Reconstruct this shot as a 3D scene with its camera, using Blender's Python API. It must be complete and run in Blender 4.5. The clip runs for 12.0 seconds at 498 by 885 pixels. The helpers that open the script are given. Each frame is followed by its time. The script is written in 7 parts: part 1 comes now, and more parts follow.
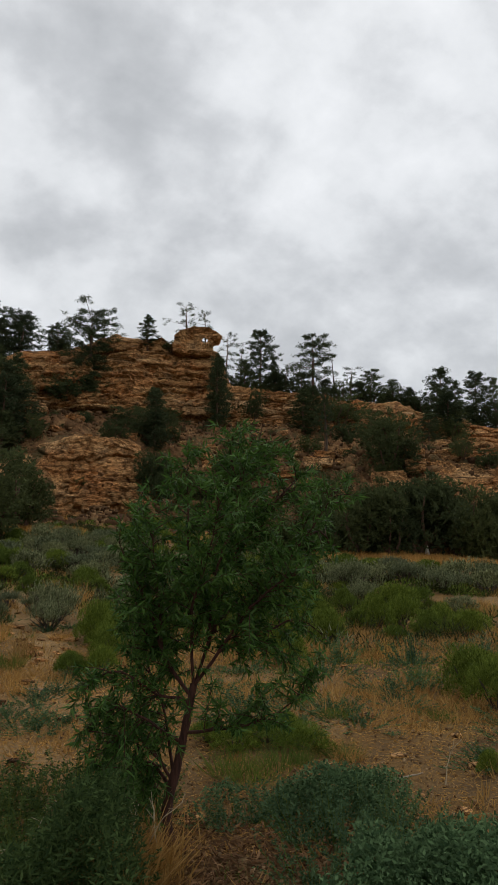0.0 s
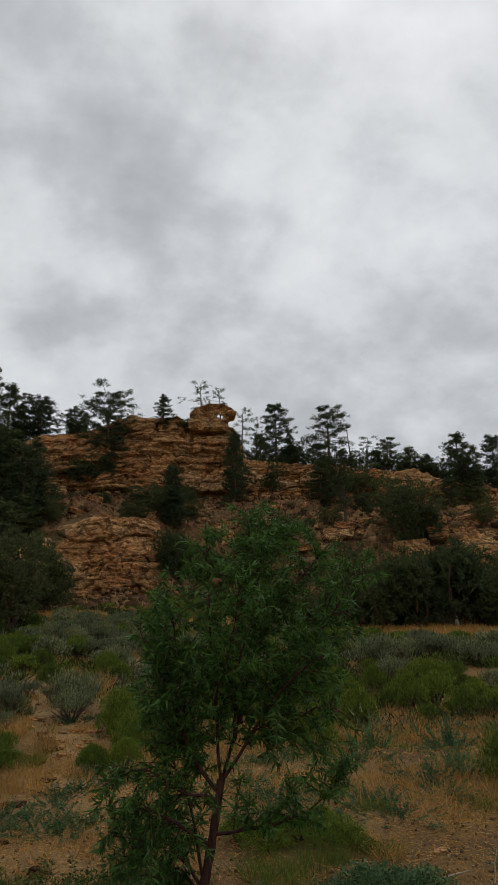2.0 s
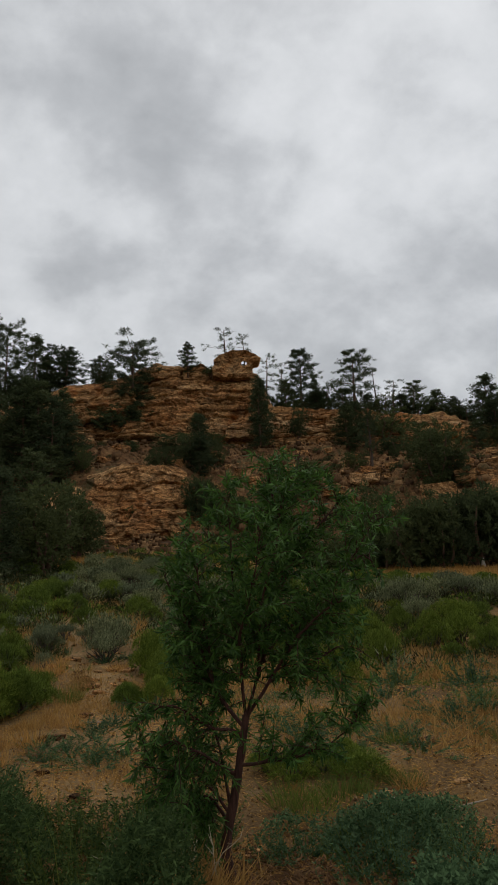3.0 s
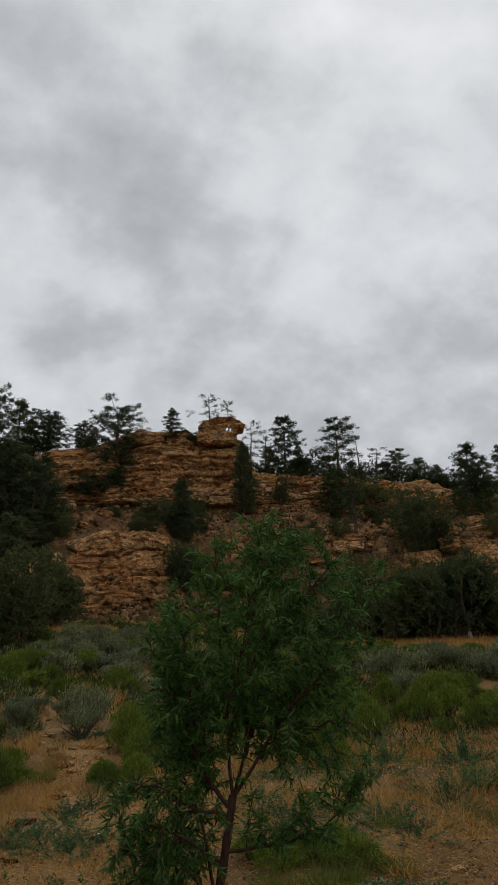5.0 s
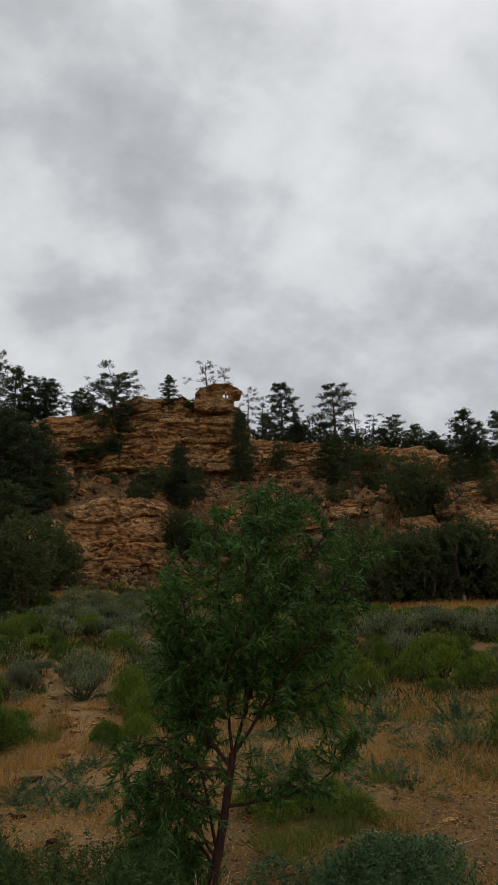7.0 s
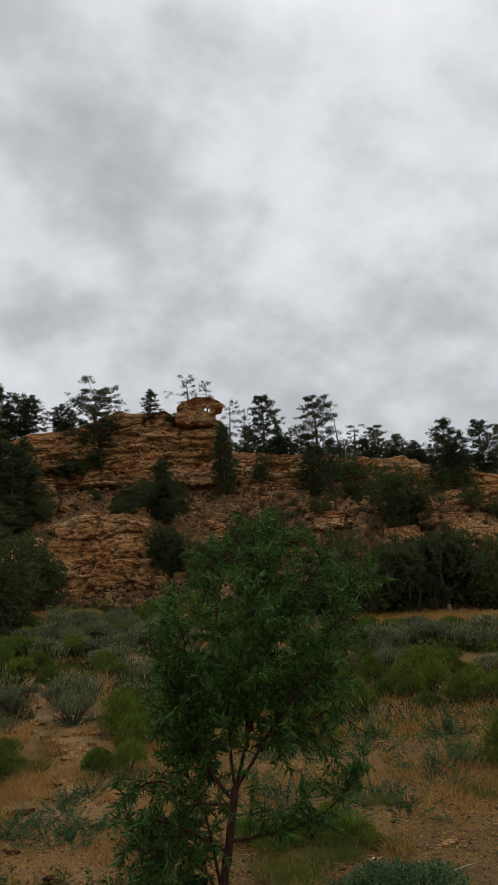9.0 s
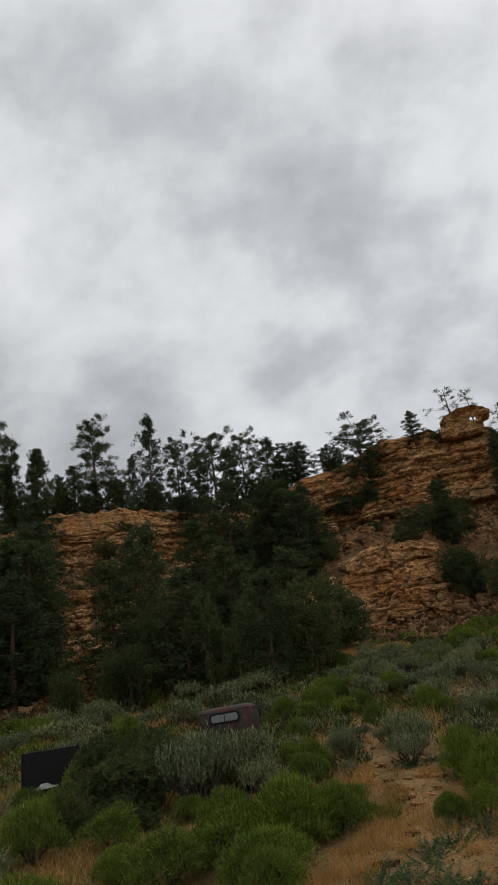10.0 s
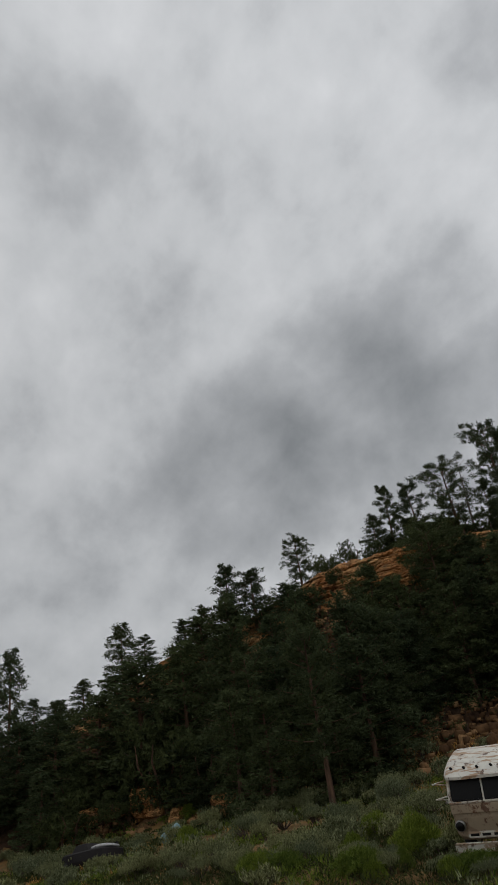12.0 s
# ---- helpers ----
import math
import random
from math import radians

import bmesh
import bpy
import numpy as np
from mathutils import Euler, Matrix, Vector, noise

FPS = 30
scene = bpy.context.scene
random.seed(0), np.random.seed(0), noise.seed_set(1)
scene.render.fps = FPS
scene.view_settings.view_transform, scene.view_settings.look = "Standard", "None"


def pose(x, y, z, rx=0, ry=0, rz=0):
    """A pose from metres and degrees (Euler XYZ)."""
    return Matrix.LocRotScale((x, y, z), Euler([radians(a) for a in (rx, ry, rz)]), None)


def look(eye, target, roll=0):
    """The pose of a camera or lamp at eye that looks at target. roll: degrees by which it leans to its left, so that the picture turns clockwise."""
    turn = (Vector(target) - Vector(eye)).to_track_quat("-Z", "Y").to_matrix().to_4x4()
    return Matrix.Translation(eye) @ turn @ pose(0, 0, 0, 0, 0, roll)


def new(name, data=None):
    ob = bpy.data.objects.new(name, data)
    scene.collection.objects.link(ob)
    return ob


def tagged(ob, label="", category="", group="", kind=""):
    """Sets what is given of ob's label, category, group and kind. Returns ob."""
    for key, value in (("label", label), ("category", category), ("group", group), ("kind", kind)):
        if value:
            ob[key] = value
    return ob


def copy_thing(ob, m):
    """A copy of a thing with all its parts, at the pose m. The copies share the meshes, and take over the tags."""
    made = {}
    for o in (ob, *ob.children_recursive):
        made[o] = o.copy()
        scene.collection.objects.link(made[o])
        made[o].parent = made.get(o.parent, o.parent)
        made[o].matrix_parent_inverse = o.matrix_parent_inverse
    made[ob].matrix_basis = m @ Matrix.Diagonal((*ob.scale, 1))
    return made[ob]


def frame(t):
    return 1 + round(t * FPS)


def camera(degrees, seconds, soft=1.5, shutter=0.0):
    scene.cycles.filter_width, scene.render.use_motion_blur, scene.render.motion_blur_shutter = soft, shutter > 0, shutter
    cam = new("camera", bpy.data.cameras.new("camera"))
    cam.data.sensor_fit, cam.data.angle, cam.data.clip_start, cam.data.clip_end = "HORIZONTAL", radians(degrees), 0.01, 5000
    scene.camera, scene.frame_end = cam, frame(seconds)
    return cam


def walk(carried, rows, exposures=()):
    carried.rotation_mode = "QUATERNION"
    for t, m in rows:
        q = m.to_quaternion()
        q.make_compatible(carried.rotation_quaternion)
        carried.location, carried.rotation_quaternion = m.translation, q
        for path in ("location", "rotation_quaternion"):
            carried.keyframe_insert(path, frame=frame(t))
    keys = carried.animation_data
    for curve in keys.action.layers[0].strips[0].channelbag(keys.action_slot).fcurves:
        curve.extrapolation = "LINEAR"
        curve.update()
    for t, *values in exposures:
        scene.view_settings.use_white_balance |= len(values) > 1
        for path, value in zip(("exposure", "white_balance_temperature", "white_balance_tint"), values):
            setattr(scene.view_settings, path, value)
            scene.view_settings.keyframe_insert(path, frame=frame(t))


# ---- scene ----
cam = camera(41.53, 12.0)


def turn(yaw, pitch, roll):
    """The turn of a camera that heads yaw degrees to the left of +y, pitched up and rolled."""
    return pose(0, 0, 0, 90 + pitch, 0, yaw) @ pose(0, 0, 0, 0, 0, roll)


PATH = [
    (0.0, pose(0.000, 0.000, 1.750) @ turn(0.00, 11.00, -0.00)),
    (0.5, pose(-0.010, -0.049, 1.794) @ turn(1.33, 15.90, -2.88)),
    (1.0, pose(-0.014, -0.079, 1.812) @ turn(0.22, 17.22, -1.92)),
    (1.5, pose(0.009, -0.043, 1.804) @ turn(0.42, 17.10, -2.46)),
    (2.0, pose(0.007, -0.036, 1.800) @ turn(1.43, 17.43, -2.15)),
    (2.3, pose(0.030, -0.045, 1.803) @ turn(1.55, 15.40, -2.30)),
    (2.4, pose(0.070, -0.060, 1.806) @ turn(3.40, 12.70, -2.50)),
    (2.5, pose(0.096, -0.075, 1.808) @ turn(5.95, 13.19, -2.75)),
    (2.6, pose(0.096, -0.075, 1.808) @ turn(8.20, 14.15, -2.75)),
    (2.7, pose(0.080, -0.060, 1.806) @ turn(5.00, 12.40, -2.70)),
    (4.3, pose(0.025, -0.010, 1.797) @ turn(2.62, 18.60, -2.46)),
    (4.5, pose(0.015, 0.002, 1.798) @ turn(2.78, 18.81, -2.45)),
    (5.0, pose(0.006, 0.015, 1.787) @ turn(2.18, 18.59, -2.54)),
    (5.5, pose(0.015, 0.075, 1.782) @ turn(3.07, 17.20, -2.07)),
    (6.0, pose(0.018, 0.049, 1.783) @ turn(3.19, 16.14, -2.07)),
    (6.5, pose(0.009, -0.003, 1.782) @ turn(2.01, 15.77, -2.37)),
    (6.7, pose(0.002, -0.038, 1.785) @ turn(2.06, 15.84, -2.83)),
    (8.3, pose(0.004, -0.055, 1.862) @ turn(1.46, 12.68, -1.70)),
    (8.5, pose(0.007, -0.042, 1.871) @ turn(0.66, 12.33, -2.22)),
    (9.0, pose(-0.089, -0.103, 1.926) @ turn(0.31, 16.59, -4.34)),
    (9.5, pose(-0.285, 0.023, 1.938) @ turn(6.87, 15.71, -9.13)),
    (10.0, pose(-0.367, 0.099, 2.042) @ turn(23.84, 21.63, -8.54)),
    (10.5, pose(-0.454, 0.181, 1.952) @ turn(38.81, 30.29, -7.14)),
    (11.0, pose(-0.344, -0.005, 2.033) @ turn(46.04, 28.04, -8.98)),
    (11.5, pose(-0.256, 0.070, 2.110) @ turn(61.93, 27.63, -9.16)),
    (12.0, pose(-0.387, -0.177, 2.007) @ turn(78.08, 28.33, -8.79)),
]
walk(cam, PATH, exposures=[(0.0, 0.0), (0.5, -0.2), (0.8, -0.2), (4.3, -0.27), (6.5, -0.25), (8.4, -0.17), (9.3, -0.17), (10.0, -0.17), (10.5, -0.42), (12.0, -0.45)])

# ---- sky and light ----
SUN_WAY = (math.cos(radians(66)) * math.sin(radians(22)), math.cos(radians(66)) * math.cos(radians(22)), math.sin(radians(66)))

# heading, height, half width in degrees and depth of the darker clouds
CLOUD_MASSES = ((79, 25, 11, 0.17), (69, 29, 12, 0.18), (56, 33, 11, 0.16), (89, 21, 11, 0.13), (94, 52, 8, 0.08), (15, 39, 7, 0.09), (8, 36, 7, 0.09), (1, 34, 6, 0.06), (19, 27, 6, 0.08), (11, 27, 6, 0.09), (3, 26, 6, 0.07), (34, 24, 9, 0.09), (46, 23, 8, 0.08), (42, 50, 9, 0.07), (-13, 21, 14, 0.10), (-2, 22, 9, 0.06))


def sky_world():
    world = bpy.data.worlds.new("overcast_sky")
    scene.world = world
    world.use_nodes = True
    nt = world.node_tree
    nt.nodes.clear()
    N, L = nt.nodes.new, nt.links.new
    out, bg = N("ShaderNodeOutputWorld"), N("ShaderNodeBackground")
    co, sep = N("ShaderNodeTexCoord"), N("ShaderNodeSeparateXYZ")
    L(co.outputs["Generated"], sep.inputs[0])

    def m(op, a, b):
        n = N("ShaderNodeMath")
        n.operation = op
        for k, v in ((0, a), (1, b)):
            if isinstance(v, (int, float)):
                n.inputs[k].default_value = v
            else:
                L(v, n.inputs[k])
        return n.outputs[0]

    # a low cloud sheet in perspective: wide masses overhead, drawn out towards the horizon
    up = m("ADD", sep.outputs[2], 0.75)
    com = N("ShaderNodeCombineXYZ")
    L(m("DIVIDE", sep.outputs[0], up), com.inputs[0])
    L(m("DIVIDE", sep.outputs[1], up), com.inputs[1])

    def cloud(scale, detail, rough, distort, shift, stretch=(1, 1, 1), angle=-35):
        mp, nz = N("ShaderNodeMapping"), N("ShaderNodeTexNoise")
        mp.inputs["Location"].default_value = shift
        mp.inputs["Scale"].default_value = stretch
        mp.inputs["Rotation"].default_value = (0, 0, radians(angle))
        L(com.outputs[0], mp.inputs[0])
        L(mp.outputs[0], nz.inputs["Vector"])
        nz.inputs["Scale"].default_value, nz.inputs["Detail"].default_value = scale, detail
        nz.inputs["Roughness"].default_value, nz.inputs["Distortion"].default_value = rough, distort
        return nz.outputs["Fac"]

    big = cloud(2.3, 3, 0.5, 0.2, (3.1, 1.7, 0))
    mid = cloud(5.0, 8, 0.54, 0.12, (0.4, 5.2, 2), (1, 1.15, 1))
    wisp = cloud(12.0, 8, 0.55, 0.12, (2.4, 0.2, 4), (1, 1.2, 1))
    mix = m("ADD", m("ADD", m("MULTIPLY", big, 0.30), m("MULTIPLY", mid, 0.46)), m("MULTIPLY", wisp, 0.24))
    # heavier masses of cloud, broken at their edges
    for az, el, wide, deep in CLOUD_MASSES:
        d = N("ShaderNodeVectorMath")
        d.operation = "DOT_PRODUCT"
        d.inputs[1].default_value = (-math.cos(radians(el)) * math.sin(radians(az)), math.cos(radians(el)) * math.cos(radians(az)), math.sin(radians(el)))
        L(co.outputs["Generated"], d.inputs[0])
        rg = N("ShaderNodeMapRange")
        rg.interpolation_type = "SMOOTHSTEP"
        rg.inputs["From Min"].default_value, rg.inputs["From Max"].default_value = math.cos(radians(wide)), 1.0
        L(d.outputs["Value"], rg.inputs["Value"])
        mix = m("SUBTRACT", mix, m("MULTIPLY", m("MULTIPLY", rg.outputs[0], deep), m("ADD", mid, 0.2)))
    # the veiled sun brightens its own side of the overcast
    dot = N("ShaderNodeVectorMath")
    dot.operation = "DOT_PRODUCT"
    dot.inputs[1].default_value = SUN_WAY
    L(co.outputs["Generated"], dot.inputs[0])
    glow = m("ADD", m("MULTIPLY", m("MAXIMUM", dot.outputs["Value"], 0.0), 0.30), 0.74)
    ramp = N("ShaderNodeValToRGB")
    L(mix, ramp.inputs[0])
    e = ramp.color_ramp.elements
    e[0].position, e[0].color = 0.24, (0.30, 0.312, 0.318, 1)
    e[1].position, e[1].color = 0.60, (0.86, 0.872, 0.885, 1)
    for at, tone in ((0.41, (0.55, 0.563, 0.575, 1)), (0.49, (0.715, 0.73, 0.742, 1))):
        e.new(at).color = tone
    air = N("ShaderNodeTexSky")
    air.sky_type, air.sun_disc = "NISHITA", False
    air.sun_elevation, air.sun_rotation = radians(66), radians(22)
    thin = N("ShaderNodeMixRGB")
    thin.blend_type = "ADD"
    thin.inputs[0].default_value = 0.01
    L(ramp.outputs[0], thin.inputs[1])
    L(air.outputs[0], thin.inputs[2])
    L(thin.outputs[0], bg.inputs[0])
    L(m("MULTIPLY", glow, SKY), bg.inputs[1])
    L(bg.outputs[0], out.inputs[0])


SKY = 1.05
sky_world()
sun = new("sun", bpy.data.lights.new("sun", "SUN"))
sun.data.energy, sun.data.angle, sun.data.color = 0.5, radians(60), (1.0, 0.96, 0.9)
sun.matrix_world = look(Vector(SUN_WAY) * 80, (0, 0, 0))


# ---- materials ----
class Mat:
    """A principled material with a few shorthands for its nodes."""

    def __init__(self, name, rough=0.9, metal=0.0, spec=0.3):
        self.mat = bpy.data.materials.new(name)
        self.mat.use_nodes = True
        self.nt = self.mat.node_tree
        self.b = self.nt.nodes["Principled BSDF"]
        self.b.inputs["Roughness"].default_value = rough
        self.b.inputs["Metallic"].default_value = metal
        self.b.inputs["Specular IOR Level"].default_value = spec
        self.co = self.nt.nodes.new("ShaderNodeTexCoord").outputs["Object"]

    def link(self, a, b):
        self.nt.links.new(a, b)

    def noise(self, scale, detail=4, rough=0.55, stretch=(1, 1, 1), distort=0.0, world=False, shift=(0, 0, 0)):
        mp, n = self.nt.nodes.new("ShaderNodeMapping"), self.nt.nodes.new("ShaderNodeTexNoise")
        src = self.nt.nodes.new("ShaderNodeNewGeometry").outputs["Position"] if world else self.co
        self.link(src, mp.inputs[0])
        mp.inputs["Scale"].default_value = stretch
        mp.inputs["Location"].default_value = shift
        self.link(mp.outputs[0], n.inputs["Vector"])
        n.inputs["Scale"].default_value, n.inputs["Detail"].default_value = scale, detail
        n.inputs["Roughness"].default_value, n.inputs["Distortion"].default_value = rough, distort
        return n.outputs["Fac"]

    def ramp(self, fac, stops):
        r = self.nt.nodes.new("ShaderNodeValToRGB")
        self.link(fac, r.inputs[0])
        e = r.color_ramp.elements
        while len(e) < len(stops):
            e.new(0.5)
        for el, (p, c) in zip(e, stops):
            el.position = p
            el.color = (*c, 1) if len(c) == 3 else c
        return r.outputs["Color"]

    def mix(self, fac, a, b, mode="MIX"):
        n = self.nt.nodes.new("ShaderNodeMixRGB")
        n.blend_type = mode
        for k, v in enumerate((fac, a, b)):
            if isinstance(v, (int, float)):
                n.inputs[k].default_value = v
            elif isinstance(v, tuple):
                n.inputs[k].default_value = (*v, 1)
            else:
                self.link(v, n.inputs[k])
        return n.outputs[0]

    def random(self):
        return self.nt.nodes.new("ShaderNodeObjectInfo").outputs["Random"]

    def island(self):
        return self.nt.nodes.new("ShaderNodeNewGeometry").outputs["Random Per Island"]

    def colour(self, c):
        if isinstance(c, tuple):
            self.b.inputs["Base Color"].default_value = (*c, 1)
        else:
            self.link(c, self.b.inputs["Base Color"])
        return self

    def bump(self, h, strength=0.5, dist=0.05):
        n = self.nt.nodes.new("ShaderNodeBump")
        n.inputs["Strength"].default_value, n.inputs["Distance"].default_value = strength, dist
        self.link(h, n.inputs["Height"])
        self.link(n.outputs[0], self.b.inputs["Normal"])
        return self


def leaf_material(name, dark, light, tip=None, rough=0.85, spec=0.08, through_leaf=0.42):
    """Foliage that varies from leaf to leaf and plant to plant."""
    m = Mat(name, rough, 0, spec)
    c = m.ramp(m.island(), [(0.0, dark), (1.0, light)])
    plant = m.ramp(m.random(), [(0.0, (0.72, 0.76, 0.8)), (1.0, (1.2, 1.15, 1.0))])
    c = m.mix(1.0, c, plant, "MULTIPLY")
    if tip:
        c = m.mix(m.ramp(m.noise(2.3, 3, world=True), [(0.45, (0, 0, 0)), (0.65, (1, 1, 1))]), c, tip)
    m.colour(c)
    # thin leaves let light through
    tr, mx = m.nt.nodes.new("ShaderNodeBsdfTranslucent"), m.nt.nodes.new("ShaderNodeMixShader")
    m.link(c, tr.inputs["Color"])
    mx.inputs[0].default_value = through_leaf
    m.link(m.b.outputs[0], mx.inputs[1])
    m.link(tr.outputs[0], mx.inputs[2])
    m.link(mx.outputs[0], m.nt.nodes["Material Output"].inputs["Surface"])
    return m.mat


def bark_material(name, dark, light, scale=14):
    m = Mat(name, 0.9)
    n = m.noise(scale, 5, 0.6, (1, 1, 0.18))
    m.colour(m.ramp(n, [(0.3, dark), (0.7, light)])).bump(n, 0.8, 0.02)
    return m.mat


def sandstone_material(name):
    m = Mat(name, 0.95, 0, 0.1)
    band = m.noise(0.55, 4, 0.5, (0.16, 0.16, 1.1), 0.5, True)
    c = m.ramp(band, [(0.28, (0.27, 0.145, 0.068)), (0.42, (0.44, 0.255, 0.115)), (0.55, (0.55, 0.345, 0.17)), (0.72, (0.64, 0.45, 0.265))])
    blot = m.noise(0.25, 6, 0.65, (1, 1, 1), 0.2, True)
    c = m.mix(m.ramp(blot, [(0.47, (0, 0, 0)), (0.62, (0.65, 0.65, 0.65))]), c, (0.52, 0.235, 0.088))
    grey = m.noise(0.6, 7, 0.7, (1, 1, 0.6), 0.3, True, (9, 2, 3))
    c = m.mix(m.ramp(grey, [(0.54, (0, 0, 0)), (0.68, (0.7, 0.7, 0.7))]), c, (0.22, 0.17, 0.12))
    grain = m.noise(3.5, 8, 0.75, (1, 1, 1.3), 0.2, True)
    c = m.mix(1.0, c, m.ramp(grain, [(0.32, (0.50, 0.48, 0.46)), (0.46, (0.97, 0.97, 0.97)), (0.66, (1.22, 1.2, 1.17))]), "MULTIPLY")
    # blocks weathered each to its own tone, broken cracks between with shade painted in
    geo = m.nt.nodes.new("ShaderNodeNewGeometry").outputs["Position"]
    for size, flat, amp, line, tone in ((0.38, 2.6, 0.32, 0.045, 0.56), (1.05, 2.2, 0.2, 0.06, 0.60), (2.6, 1.8, 0.12, 0.07, 0.68)):
        nz = m.nt.nodes.new("ShaderNodeTexNoise")
        nz.inputs["Scale"].default_value, nz.inputs["Detail"].default_value = size * 1.6, 5
        m.link(geo, nz.inputs["Vector"])
        grow, warp, mp = m.nt.nodes.new("ShaderNodeVectorMath"), m.nt.nodes.new("ShaderNodeVectorMath"), m.nt.nodes.new("ShaderNodeMapping")
        grow.operation, warp.operation = "SCALE", "ADD"
        grow.inputs["Scale"].default_value = amp
        m.link(nz.outputs["Color"], grow.inputs[0])
        m.link(geo, warp.inputs[0])
        m.link(grow.outputs[0], warp.inputs[1])
        m.link(warp.outputs[0], mp.inputs[0])
        mp.inputs["Scale"].default_value = (size, size, size * flat)
        edge, cell = m.nt.nodes.new("ShaderNodeTexVoronoi"), m.nt.nodes.new("ShaderNodeTexVoronoi")
        edge.feature = "DISTANCE_TO_EDGE"
        m.link(mp.outputs[0], edge.inputs["Vector"])
        m.link(mp.outputs[0], cell.inputs["Vector"])
        sep = m.nt.nodes.new("ShaderNodeSeparateColor")
        m.link(cell.outputs["Color"], sep.inputs[0])
        c = m.mix(1.0, c, m.ramp(sep.outputs[0], [(0.0, (tone, tone * 0.96, tone * 0.92)), (0.5, (1.0, 0.98, 0.96)), (1.0, (1.18, 1.16, 1.12))]), "MULTIPLY")
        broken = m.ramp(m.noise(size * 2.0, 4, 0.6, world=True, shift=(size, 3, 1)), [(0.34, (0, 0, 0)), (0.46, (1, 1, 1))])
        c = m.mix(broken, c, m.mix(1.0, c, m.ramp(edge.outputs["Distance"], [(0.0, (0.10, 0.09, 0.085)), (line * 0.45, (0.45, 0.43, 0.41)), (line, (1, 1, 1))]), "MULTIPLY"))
    # thin seams along the bedding, their shade put into the colour as dark lines
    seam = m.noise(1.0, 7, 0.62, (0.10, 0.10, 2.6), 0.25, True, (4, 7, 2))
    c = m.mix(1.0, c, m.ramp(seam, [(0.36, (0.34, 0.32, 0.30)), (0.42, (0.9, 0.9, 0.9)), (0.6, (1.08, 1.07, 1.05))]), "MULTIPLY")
    c = m.mix(1.0, c, m.ramp(m.island(), [(0, (1.06, 1.05, 1.02)), (1, (1.3, 1.27, 1.22))]), "MULTIPLY")
    m.colour(c).bump(m.noise(4.0, 9, 0.75, (1, 1, 1.6), 0.1, True), 0.9, 0.10)
    return m.mat


def talus_material(name):
    m = Mat(name, 0.97, 0, 0.12)
    n = m.noise(0.5, 8, 0.7, world=True)
    c = m.ramp(n, [(0.32, (0.085, 0.045, 0.022)), (0.48, (0.19, 0.10, 0.045)), (0.66, (0.33, 0.185, 0.082))])
    green = m.noise(0.45, 8, 0.74, world=True, shift=(7, 3, 1))
    c = m.mix(m.ramp(green, [(0.5, (0, 0, 0)), (0.60, (0.75, 0.75, 0.75))]), c, (0.075, 0.078, 0.032))
    grit = m.noise(5.5, 6, 0.75, world=True, shift=(2, 8, 4))
    c = m.mix(1.0, c, m.ramp(grit, [(0.34, (0.5, 0.48, 0.46)), (0.5, (1, 1, 1)), (0.66, (1.35, 1.3, 1.22))]), "MULTIPLY")
    m.colour(c).bump(m.noise(3, 9, 0.75, world=True), 1.0, 0.3)
    return m.mat


def shaded_floor_material(name):
    """Brown floor with a few stones; the pines' shade is put into its colour."""
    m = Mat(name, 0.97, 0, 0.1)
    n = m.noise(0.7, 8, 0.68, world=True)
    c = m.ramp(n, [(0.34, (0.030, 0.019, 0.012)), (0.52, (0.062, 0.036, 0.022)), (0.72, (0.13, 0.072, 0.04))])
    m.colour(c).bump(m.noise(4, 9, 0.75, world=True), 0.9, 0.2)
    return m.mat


def soil_material(name):
    m = Mat(name, 0.97, 0, 0.15)
    n = m.noise(0.35, 8, 0.62, world=True)
    c = m.ramp(n, [(0.3, (0.07, 0.041, 0.018)), (0.48, (0.17, 0.104, 0.045)), (0.7, (0.35, 0.245, 0.128))])
    straw = m.noise(1.1, 8, 0.7, (1, 1, 1), 0.3, True, (3, 9, 0))
    c = m.mix(m.ramp(straw, [(0.44, (0, 0, 0)), (0.60, (0.85, 0.85, 0.85))]), c, (0.235, 0.13, 0.04))
    green = m.noise(0.5, 7, 0.66, world=True, shift=(11, 5, 2))
    c = m.mix(m.ramp(green, [(0.55, (0, 0, 0)), (0.66, (0.5, 0.5, 0.5))]), c, (0.085, 0.082, 0.03))
    # washed sand lies where the brush leaves the ground bare
    bare = m.nt.nodes.new("ShaderNodeAttribute")
    bare.attribute_name = "bare_sand"
    sand = m.ramp(m.noise(0.9, 8, 0.7, world=True, shift=(5, 1, 3)), [(0.3, (0.17, 0.10, 0.042)), (0.5, (0.29, 0.18, 0.078)), (0.7, (0.42, 0.285, 0.14))])
    c = m.mix(m.mix(1.0, bare.outputs["Fac"], m.ramp(m.noise(1.6, 6, 0.7, world=True, shift=(1, 6, 2)), [(0.36, (0.15, 0.15, 0.15)), (0.52, (1, 1, 1))]), "MULTIPLY"), c, sand)
    grain = m.noise(24, 6, 0.75, world=True)
    c = m.mix(1.0, c, m.ramp(grain, [(0.3, (0.4, 0.38, 0.36)), (0.5, (0.9, 0.9, 0.9)), (0.68, (1.25, 1.22, 1.15))]), "MULTIPLY")
    m.colour(c).bump(m.noise(9, 8, 0.72, world=True), 0.8, 0.06)
    return m.mat


